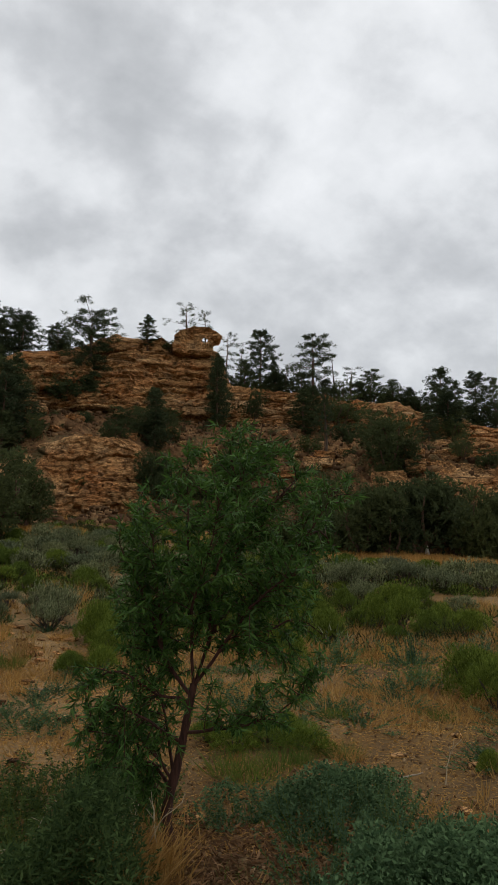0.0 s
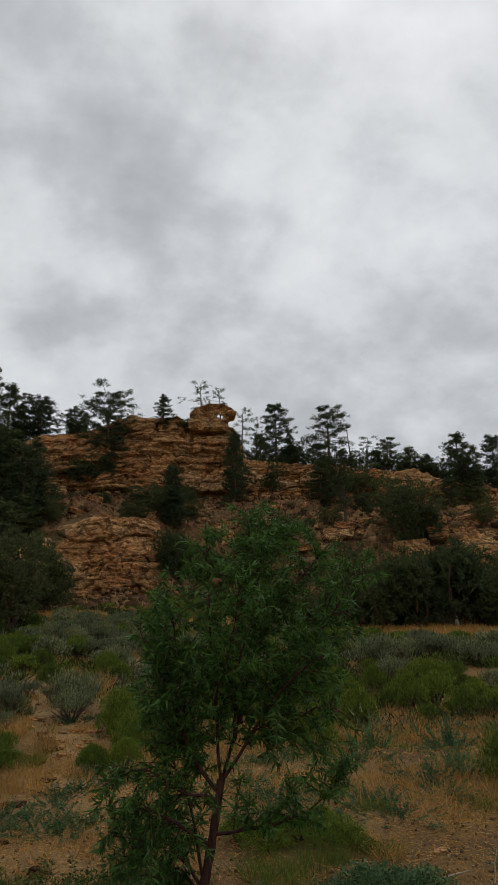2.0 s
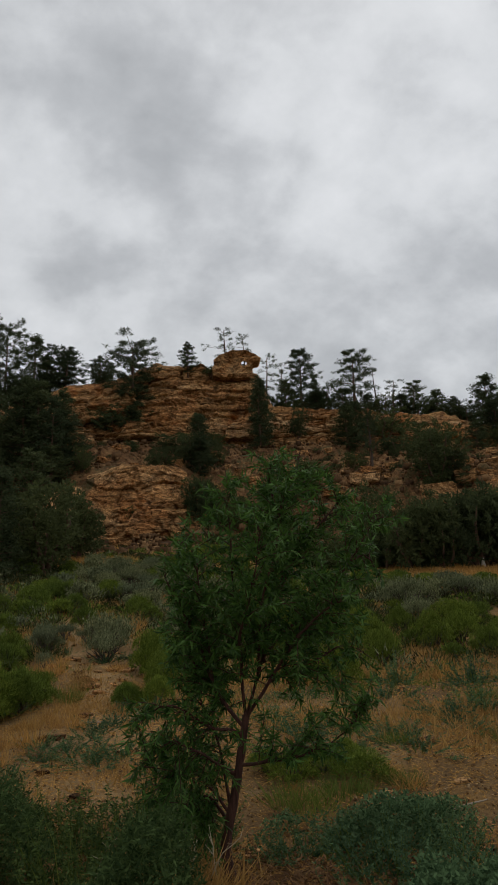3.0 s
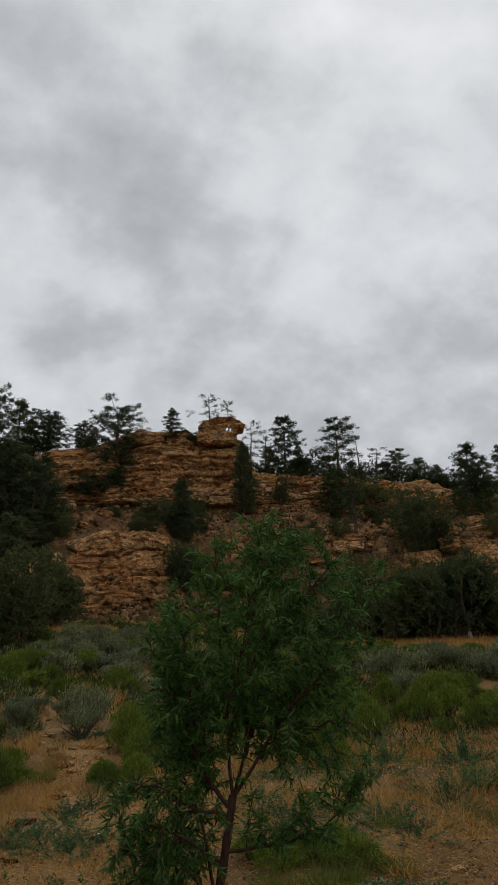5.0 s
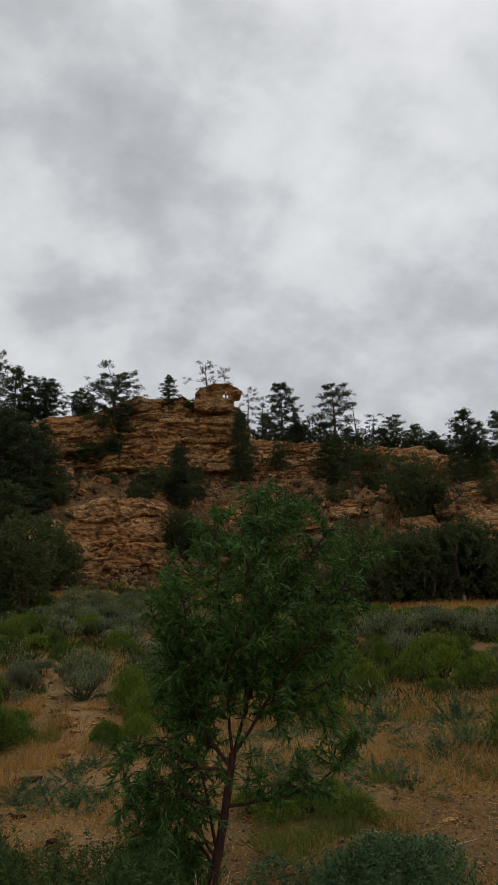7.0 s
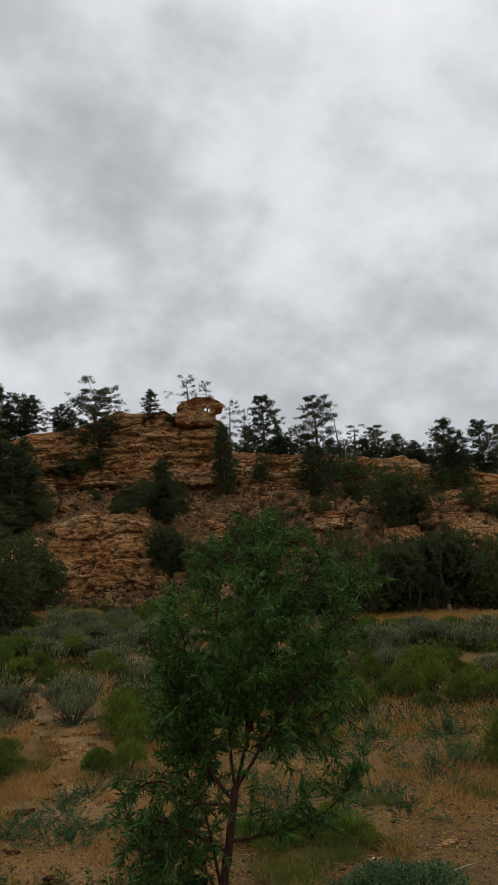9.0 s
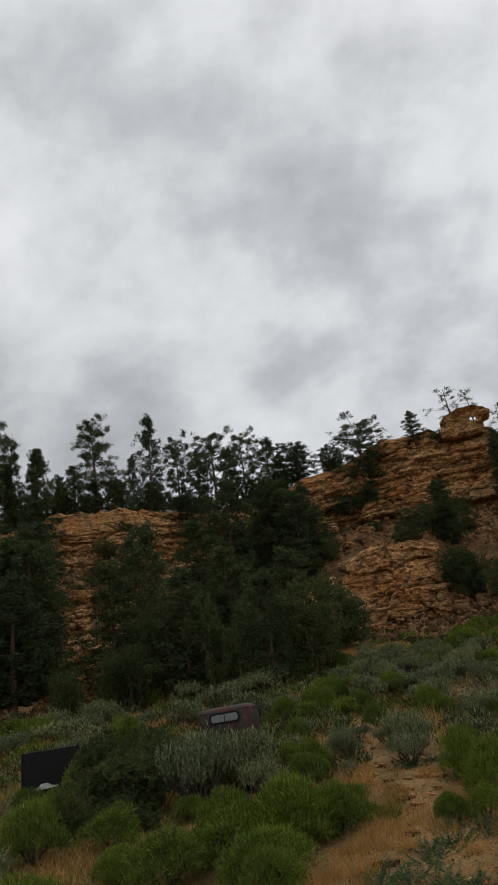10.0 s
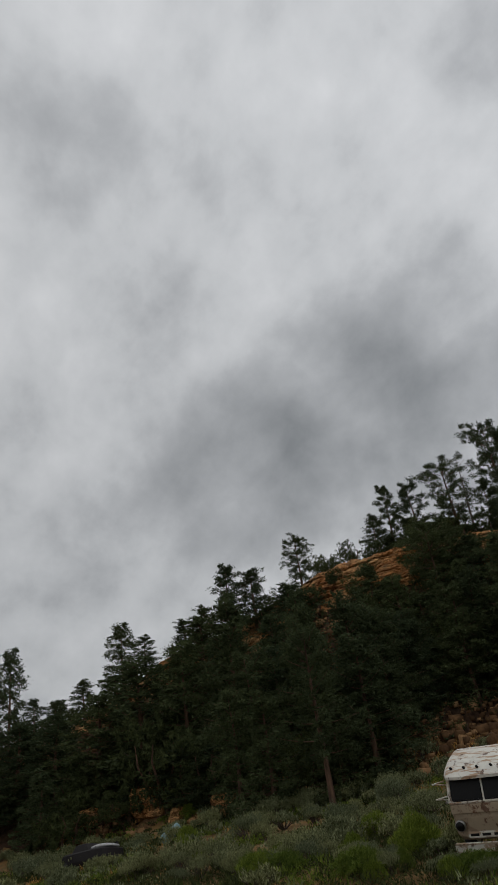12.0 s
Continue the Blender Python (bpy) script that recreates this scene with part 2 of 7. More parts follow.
SANDSTONE = sandstone_material("sandstone")
TALUS = talus_material("scree_slope")
SHADED_FLOOR = shaded_floor_material("shaded_forest_floor")
SOIL = soil_material("dry_soil")
PINE_BARK = bark_material("pine_bark", (0.05, 0.032, 0.022), (0.16, 0.09, 0.055), 6)
GREY_WOOD = bark_material("dead_wood", (0.06, 0.045, 0.035), (0.17, 0.135, 0.105), 8)
YOUNG_BARK = bark_material("reddish_bark", (0.028, 0.013, 0.009), (0.10, 0.042, 0.028), 40)
PINE_NEEDLES = leaf_material("pine_needles", (0.042, 0.057, 0.028), (0.092, 0.116, 0.054), through_leaf=0.3)
JUNIPER = leaf_material("juniper_foliage", (0.046, 0.058, 0.025), (0.105, 0.128, 0.052))
FRUIT_LEAF = leaf_material("narrow_green_leaf", (0.020, 0.052, 0.010), (0.088, 0.185, 0.036), rough=0.55, spec=0.25, through_leaf=0.32)
SAGE = leaf_material("silver_sage_leaf", (0.056, 0.066, 0.028), (0.33, 0.355, 0.19), through_leaf=0.08)
RABBIT = leaf_material("green_brush_stem", (0.045, 0.075, 0.012), (0.215, 0.275, 0.048), through_leaf=0.15)
UNDERGROWTH = leaf_material("dark_undergrowth", (0.022, 0.03, 0.011), (0.085, 0.10, 0.034), through_leaf=0.1)
WEED = leaf_material("bluish_weed_leaf", (0.034, 0.072, 0.034), (0.16, 0.26, 0.13))
GREEN_WEED = leaf_material("dark_weed_leaf", (0.036, 0.066, 0.022), (0.135, 0.195, 0.062))
GREEN_GRASS = leaf_material("green_grass_blade", (0.085, 0.13, 0.022), (0.21, 0.25, 0.06))
LITTER = leaf_material("brown_leaf_litter", (0.09, 0.045, 0.024), (0.34, 0.19, 0.095), through_leaf=0.1)
STRAW = leaf_material("dry_grass_blade", (0.30, 0.16, 0.048), (0.62, 0.38, 0.135))
TWIG = bark_material("shrub_twig", (0.035, 0.026, 0.02), (0.13, 0.1, 0.08), 30)


# ---- geometry helpers ----
def mesh_ob(name, verts, faces, mat, parent=None, label="", smooth=False):
    """One mesh object from arrays of vertices and of triangles or quads."""
    me = bpy.data.meshes.new(name)
    verts, faces = np.asarray(verts, np.float32), np.asarray(faces, np.int32)
    k = faces.shape[1]
    me.vertices.add(len(verts))
    me.vertices.foreach_set("co", verts.ravel())
    me.loops.add(faces.size)
    me.loops.foreach_set("vertex_index", faces.ravel())
    me.polygons.add(len(faces))
    me.polygons.foreach_set("loop_start", np.arange(0, faces.size, k, dtype=np.int32))
    if smooth:
        me.polygons.foreach_set("use_smooth", np.ones(len(faces), bool))
    me.update(calc_edges=True)
    me.materials.append(mat)
    ob = new(name, me)
    if parent:
        ob.parent = parent
    if label:
        ob["label"] = label
    return ob


def part(name, bm, material, parent, label="", smooth=False):
    """Links a bmesh as one mesh object under a thing or a part."""
    me = bpy.data.meshes.new(name)
    if smooth:
        for f in bm.faces:
            f.smooth = True
    bm.to_mesh(me)
    bm.free()
    me.materials.append(material)
    ob = new(name, me)
    ob.parent = parent
    if label:
        ob["label"] = label
    return ob


def hash01(*ints, seed=0):
    shape = np.broadcast(*ints).shape
    ints = [np.atleast_1d(a) for a in ints]
    h = np.zeros(np.broadcast(*ints).shape, np.uint32) + np.uint32((seed * 7919 + 17) % 4294967296)
    for i, a in enumerate(ints):
        h = (h ^ (np.asarray(a).astype(np.int64) & 0xFFFFFFFF).astype(np.uint32) * np.uint32([73856093, 19349663, 83492791][i])) * np.uint32(2654435761)
        h ^= h >> np.uint32(15)
    return ((h & np.uint32(0xFFFFFF)) / float(0xFFFFFF)).reshape(shape)


def vnoise(x, y, z, seed=0):
    """Smooth value noise, -1 to 1."""
    xi, yi, zi = np.floor(x), np.floor(y), np.floor(z)
    fx, fy, fz = x - xi, y - yi, z - zi
    fx, fy, fz = (f * f * (3 - 2 * f) for f in (fx, fy, fz))
    out = 0
    for dx in (0, 1):
        for dy in (0, 1):
            for dz in (0, 1):
                w = (fx if dx else 1 - fx) * (fy if dy else 1 - fy) * (fz if dz else 1 - fz)
                out = out + w * hash01(xi + dx, yi + dy, zi + dz, seed=seed)
    return out * 2 - 1


def fbm(x, y, z, octaves=4, seed=0):
    out, a = 0, 1.0
    for o in range(octaves):
        out = out + a * vnoise(x * 2**o, y * 2**o, z * 2**o, seed + o)
        a *= 0.5
    return out


def facets(x, y, seed, step, tilt):
    """Angular broken relief on a plane: offsets, and the distance to the nearest joint."""
    xi, yi = np.floor(x), np.floor(y)
    best, second = np.full(x.shape, 9.0), np.full(x.shape, 9.0)
    off = np.zeros(x.shape)
    for dx in (-1, 0, 1):
        for dy in (-1, 0, 1):
            cx, cy = xi + dx, yi + dy
            k = 0 * cx
            px, py = cx + 0.1 + 0.8 * hash01(cx, cy, k, seed=seed), cy + 0.15 + 0.7 * hash01(cx, cy, k, seed=seed + 30)
            ux, uy = x - px, y - py
            d = np.maximum(np.abs(ux), np.abs(uy)) * 0.6 + 0.4 * np.hypot(ux, uy)
            o = step * (hash01(cx, cy, k, seed=seed + 60) - 0.5) + tilt * (ux * (hash01(cx, cy, k, seed=seed + 90) - 0.5) + uy * (hash01(cx, cy, k, seed=seed + 120) - 0.5))
            near = d < best
            second = np.where(near, best, np.minimum(second, d))
            off = np.where(near, o, off)
            best = np.where(near, d, best)
    return off, second - best


def grid_faces(rows, cols, wrap=False):
    i, j = np.meshgrid(np.arange(rows - 1), np.arange(cols if wrap else cols - 1), indexing="ij")
    a, b = i * cols + j, i * cols + (j + 1) % cols
    return np.stack([a, b, b + cols, a + cols], -1).reshape(-1, 4)


# ---- the lie of the land: heights by heading (degrees left of +y) and distance from the lookout ----
EYE = 1.75
AZ = [-60, -40, -21, -13, -4, 1.6, 2.8, 5, 8, 12, 16, 20, 24, 30, 36, 42, 48, 60, 67, 74, 80, 88, 97, 110, 140]
FOOT_R = [46, 46, 44, 43, 43, 44, 44, 44, 44, 44, 43, 42, 40, 38, 37, 36, 36, 38, 40, 43, 46, 50, 55, 60, 70]
FOOT_Z = [0, 0.2, 0.3, 0.8, 1.0, 1.8, 2.0, 2.2, 2.4, 2.5, 2.5, 2.4, 2.0, 1.6, 1.2, 0.8, 0.6, 0.45, 0, -0.35, -0.35, -0.6, -1.8, -2.5, -3]
LOW_R = [60, 60, 58, 57, 57, 57, 57, 57, 57, 56, 55, 54, 52, 50, 47, 47, 48, 50, 52, 54, 56, 60, 64, 70, 80]
LOW_E = [2, 4, 5, 6, 6, 6, 6, 5, 4.6, 4.2, 4, 4.5, 5, 4, 4, 3.5, 5, 4.5, 4.5, 4, 3.5, 3, 1.5, 0.5, 0]
LEDGE_R = [63, 63, 61, 60, 59, 60, 60, 61, 61, 60, 60, 59, 58, 56, 52, 52, 54, 56, 58, 60, 62, 66, 70, 76, 86]
LEDGE_E = [3.5, 6.5, 8, 9, 8.5, 9, 9.5, 10, 10.5, 11.3, 11, 9.5, 8, 8, 10, 9.5, 9, 8, 8, 8, 7, 6, 3.5, 1.5, 0.5]
BASE_R = [80, 80, 78, 76, 73, 72, 71, 71, 71, 71, 70, 69, 68, 64, 60, 60, 61, 62, 64, 66, 68, 72, 76, 82, 92]
BASE_E = [5, 8, 9.5, 11, 12.5, 12.2, 12.3, 12.3, 12.5, 13, 13.3, 12.5, 11, 11.5, 12.5, 12, 12.6, 13.6, 14, 13.6, 11.6, 9.4, 5, 2.5, 1]
RIM_R = [86, 86, 84, 80, 77, 77, 75, 76, 76, 76, 75, 74, 73, 68, 63, 63, 65, 67, 69, 71, 74, 78, 82, 88, 98]
RIM_E = [7, 10.5, 11.4, 13.8, 15.4, 15.6, 18.5, 18.9, 19.9, 19.4, 18.4, 17.6, 16, 16.3, 17, 17, 15.5, 16.8, 17, 16.4, 13.6, 11.2, 6.0, 4, 2]
NEAR_AZ = [-60, -20, 0, 20, 30, 43, 55, 66, 80, 95, 140]
AT_6 = [-1.9, -1.8, -1.8, -1.8, -1.8, -1.8, -1.85, -1.9, -2.0, -2.0, -2.0]
AT_11 = [-1.9, -1.7, -1.62, -1.62, -1.7, -1.65, -1.9, -2.1, -2.2, -2.2, -2.2]
AT_18 = [-1.7, -1.4, -1.2, -1.0, -1.4, -1.1, -1.8, -2.2, -2.3, -2.4, -2.4]
AT_28 = [-1.0, -0.6, -0.2, 0.3, 0.1, -0.2, -0.8, -1.3, -1.7, -2.3, -2.6]


CROP_AZ = [-25, -22, -19, -15, -12, 8.4, 10.4, 14.8, 18.6, 20, 22, 24, 26, 33, 35.5, 40.5, 43, 46, 58, 62, 100]
CROP = [0.2, 0.8, 0.9, 0.7, 0.1, 0.1, 0.95, 1, 0.45, 0.4, 0.75, 0.75, 0.4, 0.5, 1, 1, 0.5, 0.3, 0.4, 0.25, 0.2]


def by_az(az, keys, vals):
    return np.interp(az, keys, vals)


def profile(az):
    """Distances and heights (over the lookout's eye) of the slope's foot, lower cliff, ledge, upper base, rim."""
    r = [by_az(az, AZ, v) for v in (FOOT_R, LOW_R, LEDGE_R, BASE_R, RIM_R)]
    z = [by_az(az, AZ, FOOT_Z)] + [q * np.tan(np.radians(by_az(az, AZ, e))) for q, e in zip(r[1:], (LOW_E, LEDGE_E, BASE_E, RIM_E))]
    return r, z


def xy(az, r):
    return -r * np.sin(np.radians(az)), r * np.cos(np.radians(az))


def land(az, r):
    """Height of the land without its small relief, in the world."""
    az, r = np.broadcast_arrays(np.asarray(az, float), np.asarray(r, float))
    az = np.where(az > 180, az - 360, az)
    pr, pz = profile(az)
    knots_r = [0 * r, 0 * r + 6, 0 * r + 11, 0 * r + 18, 0 * r + 28, *pr, pr[-1] + 30, 0 * r + 400]
    knots_z = [0 * r - 1.75] + [by_az(az, NEAR_AZ, v) for v in (AT_6, AT_11, AT_18, AT_28)] + [*pz, pz[-1] - 0.6, pz[-1] - 6]
    out = knots_z[-1]
    for a, b, za, zb in zip(knots_r[-2::-1], knots_r[:0:-1], knots_z[-2::-1], knots_z[:0:-1]):
        t = np.clip((r - a) / np.maximum(b - a, 1e-6), 0, 1)
        out = np.where(r <= b, za + (zb - za) * t, out)
    # behind and beside the lookout the valley floor runs out flat
    side = np.clip(np.maximum(az - 125, -45 - az) / 25, 0, 1)
    return EYE + out * (1 - side) + np.where(r > 0, -1.9, -1.9) * side


def relief(x, y, r):
    return 0.10 * fbm(x * 0.35, y * 0.35, 0 * x, 4, 3) + 0.03 * fbm(x * 2.2, y * 2.2, 0 * x, 3, 9)


def scree_relief(az, r):
    """The lumps of the scree and the ledges above the slope's foot."""
    az, r = np.broadcast_arrays(np.asarray(az, float), np.asarray(r, float))
    s = np.radians(az) * 72
    return 0.7 * fbm(s * 0.25, r * 0.25, 0 * s, 4, 71) + 0.6 * np.maximum(0, fbm(s * 0.9, r * 0.9, 0 * s, 4, 81))


def ground_z(az, r):
    x, y = xy(az, r)
    pr, _ = profile(az)
    loose = np.where(r < pr[1], 1.0, np.where(r < pr[2], 1 - by_az(az, CROP_AZ, CROP), np.where(r < pr[3], 1.0, 0.0))) * np.clip((r - pr[0]) / 4.0, 0, 1)
    lumps = loose * scree_relief(az, r) if np.any(loose > 0) else 0.0
    return land(az, r) + relief(x, y, r) + lumps


def wash(az, r):
    """How bare the ground is: the sandy wash and the worn patches."""
    bare = np.exp(-(((az - 16.5 - 0.10 * (r - 11)) / 4.5) ** 2)) * (r < 22) * (r > 6.5)
    open_ground = np.exp(-(((az + 4) / 8.5) ** 2) - ((r - 9) / 3.2) ** 2)
    return np.clip(bare + open_ground, 0, 1)


def build_ground():
    az = np.concatenate([np.arange(-46, 126, 0.32), np.arange(126, 314, 4.0)])
    r = np.concatenate([[0.0], np.geomspace(0.5, 50, 180), np.geomspace(53, 2500, 24)])
    R, A = np.meshgrid(r, az, indexing="ij")
    x, y = xy(A, R)
    z = ground_z(A, np.minimum(R, FOOT_LIMIT(A)))
    z = np.where(R > FOOT_LIMIT(A), np.minimum(z, land(A, FOOT_LIMIT(A))) - 0.3, z)
    ob = mesh_ob("ground", np.stack([x, y, z], -1).reshape(-1, 3), grid_faces(len(r), len(az), True), SOIL, smooth=True)
    near = np.where(A > 180, A - 360, A)
    sand = np.exp(-(((near - 16.3 - 0.10 * (R - 11)) / 3.6) ** 2)) * np.clip((R - 6.0) / 1.5, 0, 1) * np.clip((23 - R) / 4, 0, 1) + 0.35 * np.exp(-(((near + 4) / 10) ** 2) - ((R - 9) / 3.6) ** 2)
    ob.data.attributes.new("bare_sand", "FLOAT", "POINT").data.foreach_set("value", np.clip(sand, 0, 1).ravel().astype(np.float32))
    tagged(ob, "dry sandy ground with sparse straw-coloured grass", "ground", kind="structure")


def FOOT_LIMIT(az):
    a = np.where(az > 180, az - 360, az)
    return by_az(a, AZ, FOOT_R) + 6.0


build_ground()


def build_cliff():
    """Scree slope, lower cliff, wooded ledge, upper cliff and plateau as one sheet with bedded, jointed rock."""
    az = np.concatenate([np.arange(-60, -25, 0.5), np.arange(-25, 80, 0.125), np.arange(80, 140.01, 0.4)])
    seg = (40, 84, 34, 120, 14)
    (r0, r1, r2, r3, r4), (z0, z1, z2, z3, z4) = profile(az)
    R = [r0, r1, r2, r3, r4, r4 + 30, r4 + 250]
    Z = [z0 - 0.4, z1, z2, z3, z4, z4 - 0.6, z4 - 8]
    rows_r, rows_z, rock = [], [], []
    for k, n in enumerate((*seg, 8)):
        t = np.linspace(0, 1, n, endpoint=False)[:, None]
        # a cliff is a wall with a foot: most of its rise stands steep
        tr = t if k not in (1, 3) else t**1.3
        rows_r.append(R[k] + (R[k + 1] - R[k]) * tr)
        rows_z.append(Z[k] + (Z[k + 1] - Z[k]) * t)
        bare = by_az(az, CROP_AZ, CROP) if k == 1 else 0 * az + (1.0 if k == 3 else 0.0)
        rock.append(np.broadcast_to(bare, (n, len(az))))
    r, z, w = np.concatenate(rows_r), np.concatenate(rows_z), np.concatenate(rock)
    # soften the change from rock to scree
    ker = np.ones(9) / 9
    w = np.apply_along_axis(lambda c: np.convolve(np.pad(c, 4, mode="edge"), ker, "valid"), 0, w)
    A = np.broadcast_to(az, r.shape)
    s = np.radians(A) * 72
    # bedding planes: thick beds split into thinner courses, each broken along upright joints into blocks
    zz = z + 0.6 * fbm(s * 0.035, 0 * s, z * 0.05, 2, 21) + 0.05 * vnoise(s * 0.7, z * 0.9, 0 * s, 23)
    shelf, crack = 0, 0
    for thick, wide, push, gap, deep, seed in ((3.3, 6.5, 0.9, 0.05, 0.8, 5), (1.2, 3.1, 0.42, 0.09, 0.5, 15), (0.46, 1.5, 0.16, 0.15, 0.2, 25)):
        bed = zz / thick + 1.3 * vnoise(zz * 0.5 / thick, s * 0.02, 0 * s, 31 + seed)
        layer = np.floor(bed)
        f = bed - layer
        joint = s / (wide * (0.5 + 1.1 * hash01(layer, 0 * layer, 0 * layer, seed=seed))) + 9 * hash01(layer, 0 * layer, 0 * layer, seed=seed + 1) + 0.3 * vnoise(s * 0.6, zz * 1.5, 0 * s, seed + 33)
        run = np.floor(joint)
        g = np.abs(joint - run - 0.5)
        shelf = shelf + (hash01(layer, run, 0 * layer, seed=seed + 2) - 0.5) * push
        # bedding planes open here and there into deep shaded gaps
        cut = np.clip(1.8 * vnoise(s * 0.16 + 7 * layer, layer * 3.7, 0 * s, seed + 3) + 0.35, 0.05, 1.3)
        crack = crack - deep * cut * np.exp(-((f / gap) ** 2)) - 1.2 * deep * np.exp(-(((0.5 - g) * wide / (gap * 2.2)) ** 2)) * np.clip(2 * vnoise(run * 5.3, layer * 2.1, 0 * s, seed + 9) + 0.4, 0, 1)
    # angular broken faces in three sizes
    block = 0
    lean = s + 0.35 * zz + 0.5 * vnoise(s * 0.3, zz * 0.4, 0 * s, 97)
    for wide, tall, step, tilt, gap, seed in ((4.2, 2.4, 1.5, 0.9, 0.05, 201), (1.7, 0.95, 0.6, 0.4, 0.08, 203), (0.8, 0.42, 0.26, 0.2, 0.12, 207)):
        off, d = facets(lean / wide, zz / tall, seed, step, tilt)
        block = block + off - 0.32 * step * np.exp(-((d / gap) ** 2))
    ridge = 1 - 2 * np.abs(fbm(s * 0.5, zz * 0.9, 0 * s, 4, 63))
    rough = 0.05 * ridge + 0.05 * fbm(s * 1.6, zz * 2.6, 0 * s, 3, 67)
    big = 1.9 * fbm(s * 0.07, z * 0.04, 0 * s, 3, 51) + 0.25 * fbm(s * 0.35, z * 0.2, 0 * s, 3, 61)
    sound = 0.75 + 0.25 * np.clip(1.6 * vnoise(s * 0.09, z * 0.12, 0 * s, 55), -1, 1)
    wall = sum(seg[:4])
    brow = np.clip((wall - np.arange(len(r))) / 16, 0, 1)[:, None]
    r = r - w * ((shelf + block * (0.4 + 0.6 * brow) + crack * brow) * sound + big + rough)
    r[:wall] = np.minimum(r[:wall], r4 - 0.08)
    rise = np.clip((r - profile(az)[0][0]) / 4.0, 0, 1)
    loose = (1 - w) * rise * scree_relief(A, r)
    z = z + loose + w * 0.08 * fbm(s * 1.1, r, z, 4, 91)
    x, y = xy(A, r)
    v = np.stack([x, y, z + EYE], -1).reshape(-1, 3)
    faces = grid_faces(len(r), len(az))
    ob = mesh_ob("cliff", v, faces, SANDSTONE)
    ob.data.materials.append(TALUS)
    ob.data.materials.append(SHADED_FLOOR)
    fw = w[:-1, :-1].ravel()
    # beyond heading 45 the scree takes the floor with the wood's shade painted in
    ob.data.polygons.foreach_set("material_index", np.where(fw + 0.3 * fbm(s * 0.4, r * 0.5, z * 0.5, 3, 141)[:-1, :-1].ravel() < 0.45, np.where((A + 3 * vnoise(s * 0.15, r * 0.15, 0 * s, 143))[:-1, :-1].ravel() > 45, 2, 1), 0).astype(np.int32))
    tagged(ob, "weathered orange sandstone cliff in horizontal beds above a scree slope", "cliff", kind="structure")


build_cliff()


# ---- plants: templates built once, copied to their places ----
rng = np.random.default_rng(7)


class Geo:
    """Gathers quads."""

    def __init__(self):
        self.v, self.f, self.n = [], [], 0

    def add(self, v, f):
        self.v.append(np.asarray(v, float))
        self.f.append(np.asarray(f, int) + self.n)
        self.n += len(v)

    def tube(self, pts, radii, sides=5):
        pts, radii = np.asarray(pts, float), np.asarray(radii, float)
        d = np.gradient(pts, axis=0)
        d /= np.linalg.norm(d, axis=1)[:, None] + 1e-9
        ref = np.where(np.abs(d[:, 2:3]) < 0.9, [[0, 0, 1.0]], [[1.0, 0, 0]])
        a = np.cross(d, ref)
        a /= np.linalg.norm(a, axis=1)[:, None] + 1e-9
        b = np.cross(d, a)
        t = np.linspace(0, 2 * np.pi, sides, endpoint=False)
        ring = pts[:, None] + radii[:, None, None] * (np.cos(t)[None, :, None] * a[:, None] + np.sin(t)[None, :, None] * b[:, None])
        self.add(ring.reshape(-1, 3), grid_faces(len(pts), sides, True))

    def blades(self, base, way, length, width, fold=0.15, widest=0.45):
        """Leaves or needles: one folded lozenge each."""
        base, way = np.asarray(base, float), np.asarray(way, float)
        n = len(base)
        way = way / (np.linalg.norm(way, axis=1)[:, None] + 1e-9)
        side = np.cross(way, rng.normal(size=(n, 3)))
        side /= np.linalg.norm(side, axis=1)[:, None] + 1e-9
        lift = np.cross(side, way)
        length, width = np.broadcast_to(length, n)[:, None], np.broadcast_to(width, n)[:, None]
        mid = base + way * length * widest
        tip = base + way * length - lift * length * fold
        v = np.stack([base, mid + side * width / 2 + lift * length * fold * 0.4, tip, mid - side * width / 2 + lift * length * fold * 0.4], 1)
        self.add(v.reshape(-1, 3), np.arange(4 * n).reshape(-1, 4))

    def spikes(self, base, way, length, width):
        """Needles or grass: one slim triangle each."""
        base, way = np.asarray(base, float), np.asarray(way, float)
        n = len(base)
        way = way / (np.linalg.norm(way, axis=1)[:, None] + 1e-9)
        side = np.cross(way, rng.normal(size=(n, 3)))
        side /= np.linalg.norm(side, axis=1)[:, None] + 1e-9
        length, width = np.broadcast_to(length, n)[:, None], np.broadcast_to(width, n)[:, None]
        v = np.stack([base - side * width / 2, base + side * width / 2, base + way * length], 1)
        self.add(v.reshape(-1, 3), np.arange(3 * n).reshape(-1, 3))

    def ob(self, name, mat, parent=None, label="", smooth=False):
        return mesh_ob(name, np.concatenate(self.v), np.concatenate(self.f), mat, parent, label, smooth)


def unit(n):
    d = rng.normal(size=(n, 3))
    return d / np.linalg.norm(d, axis=1)[:, None]


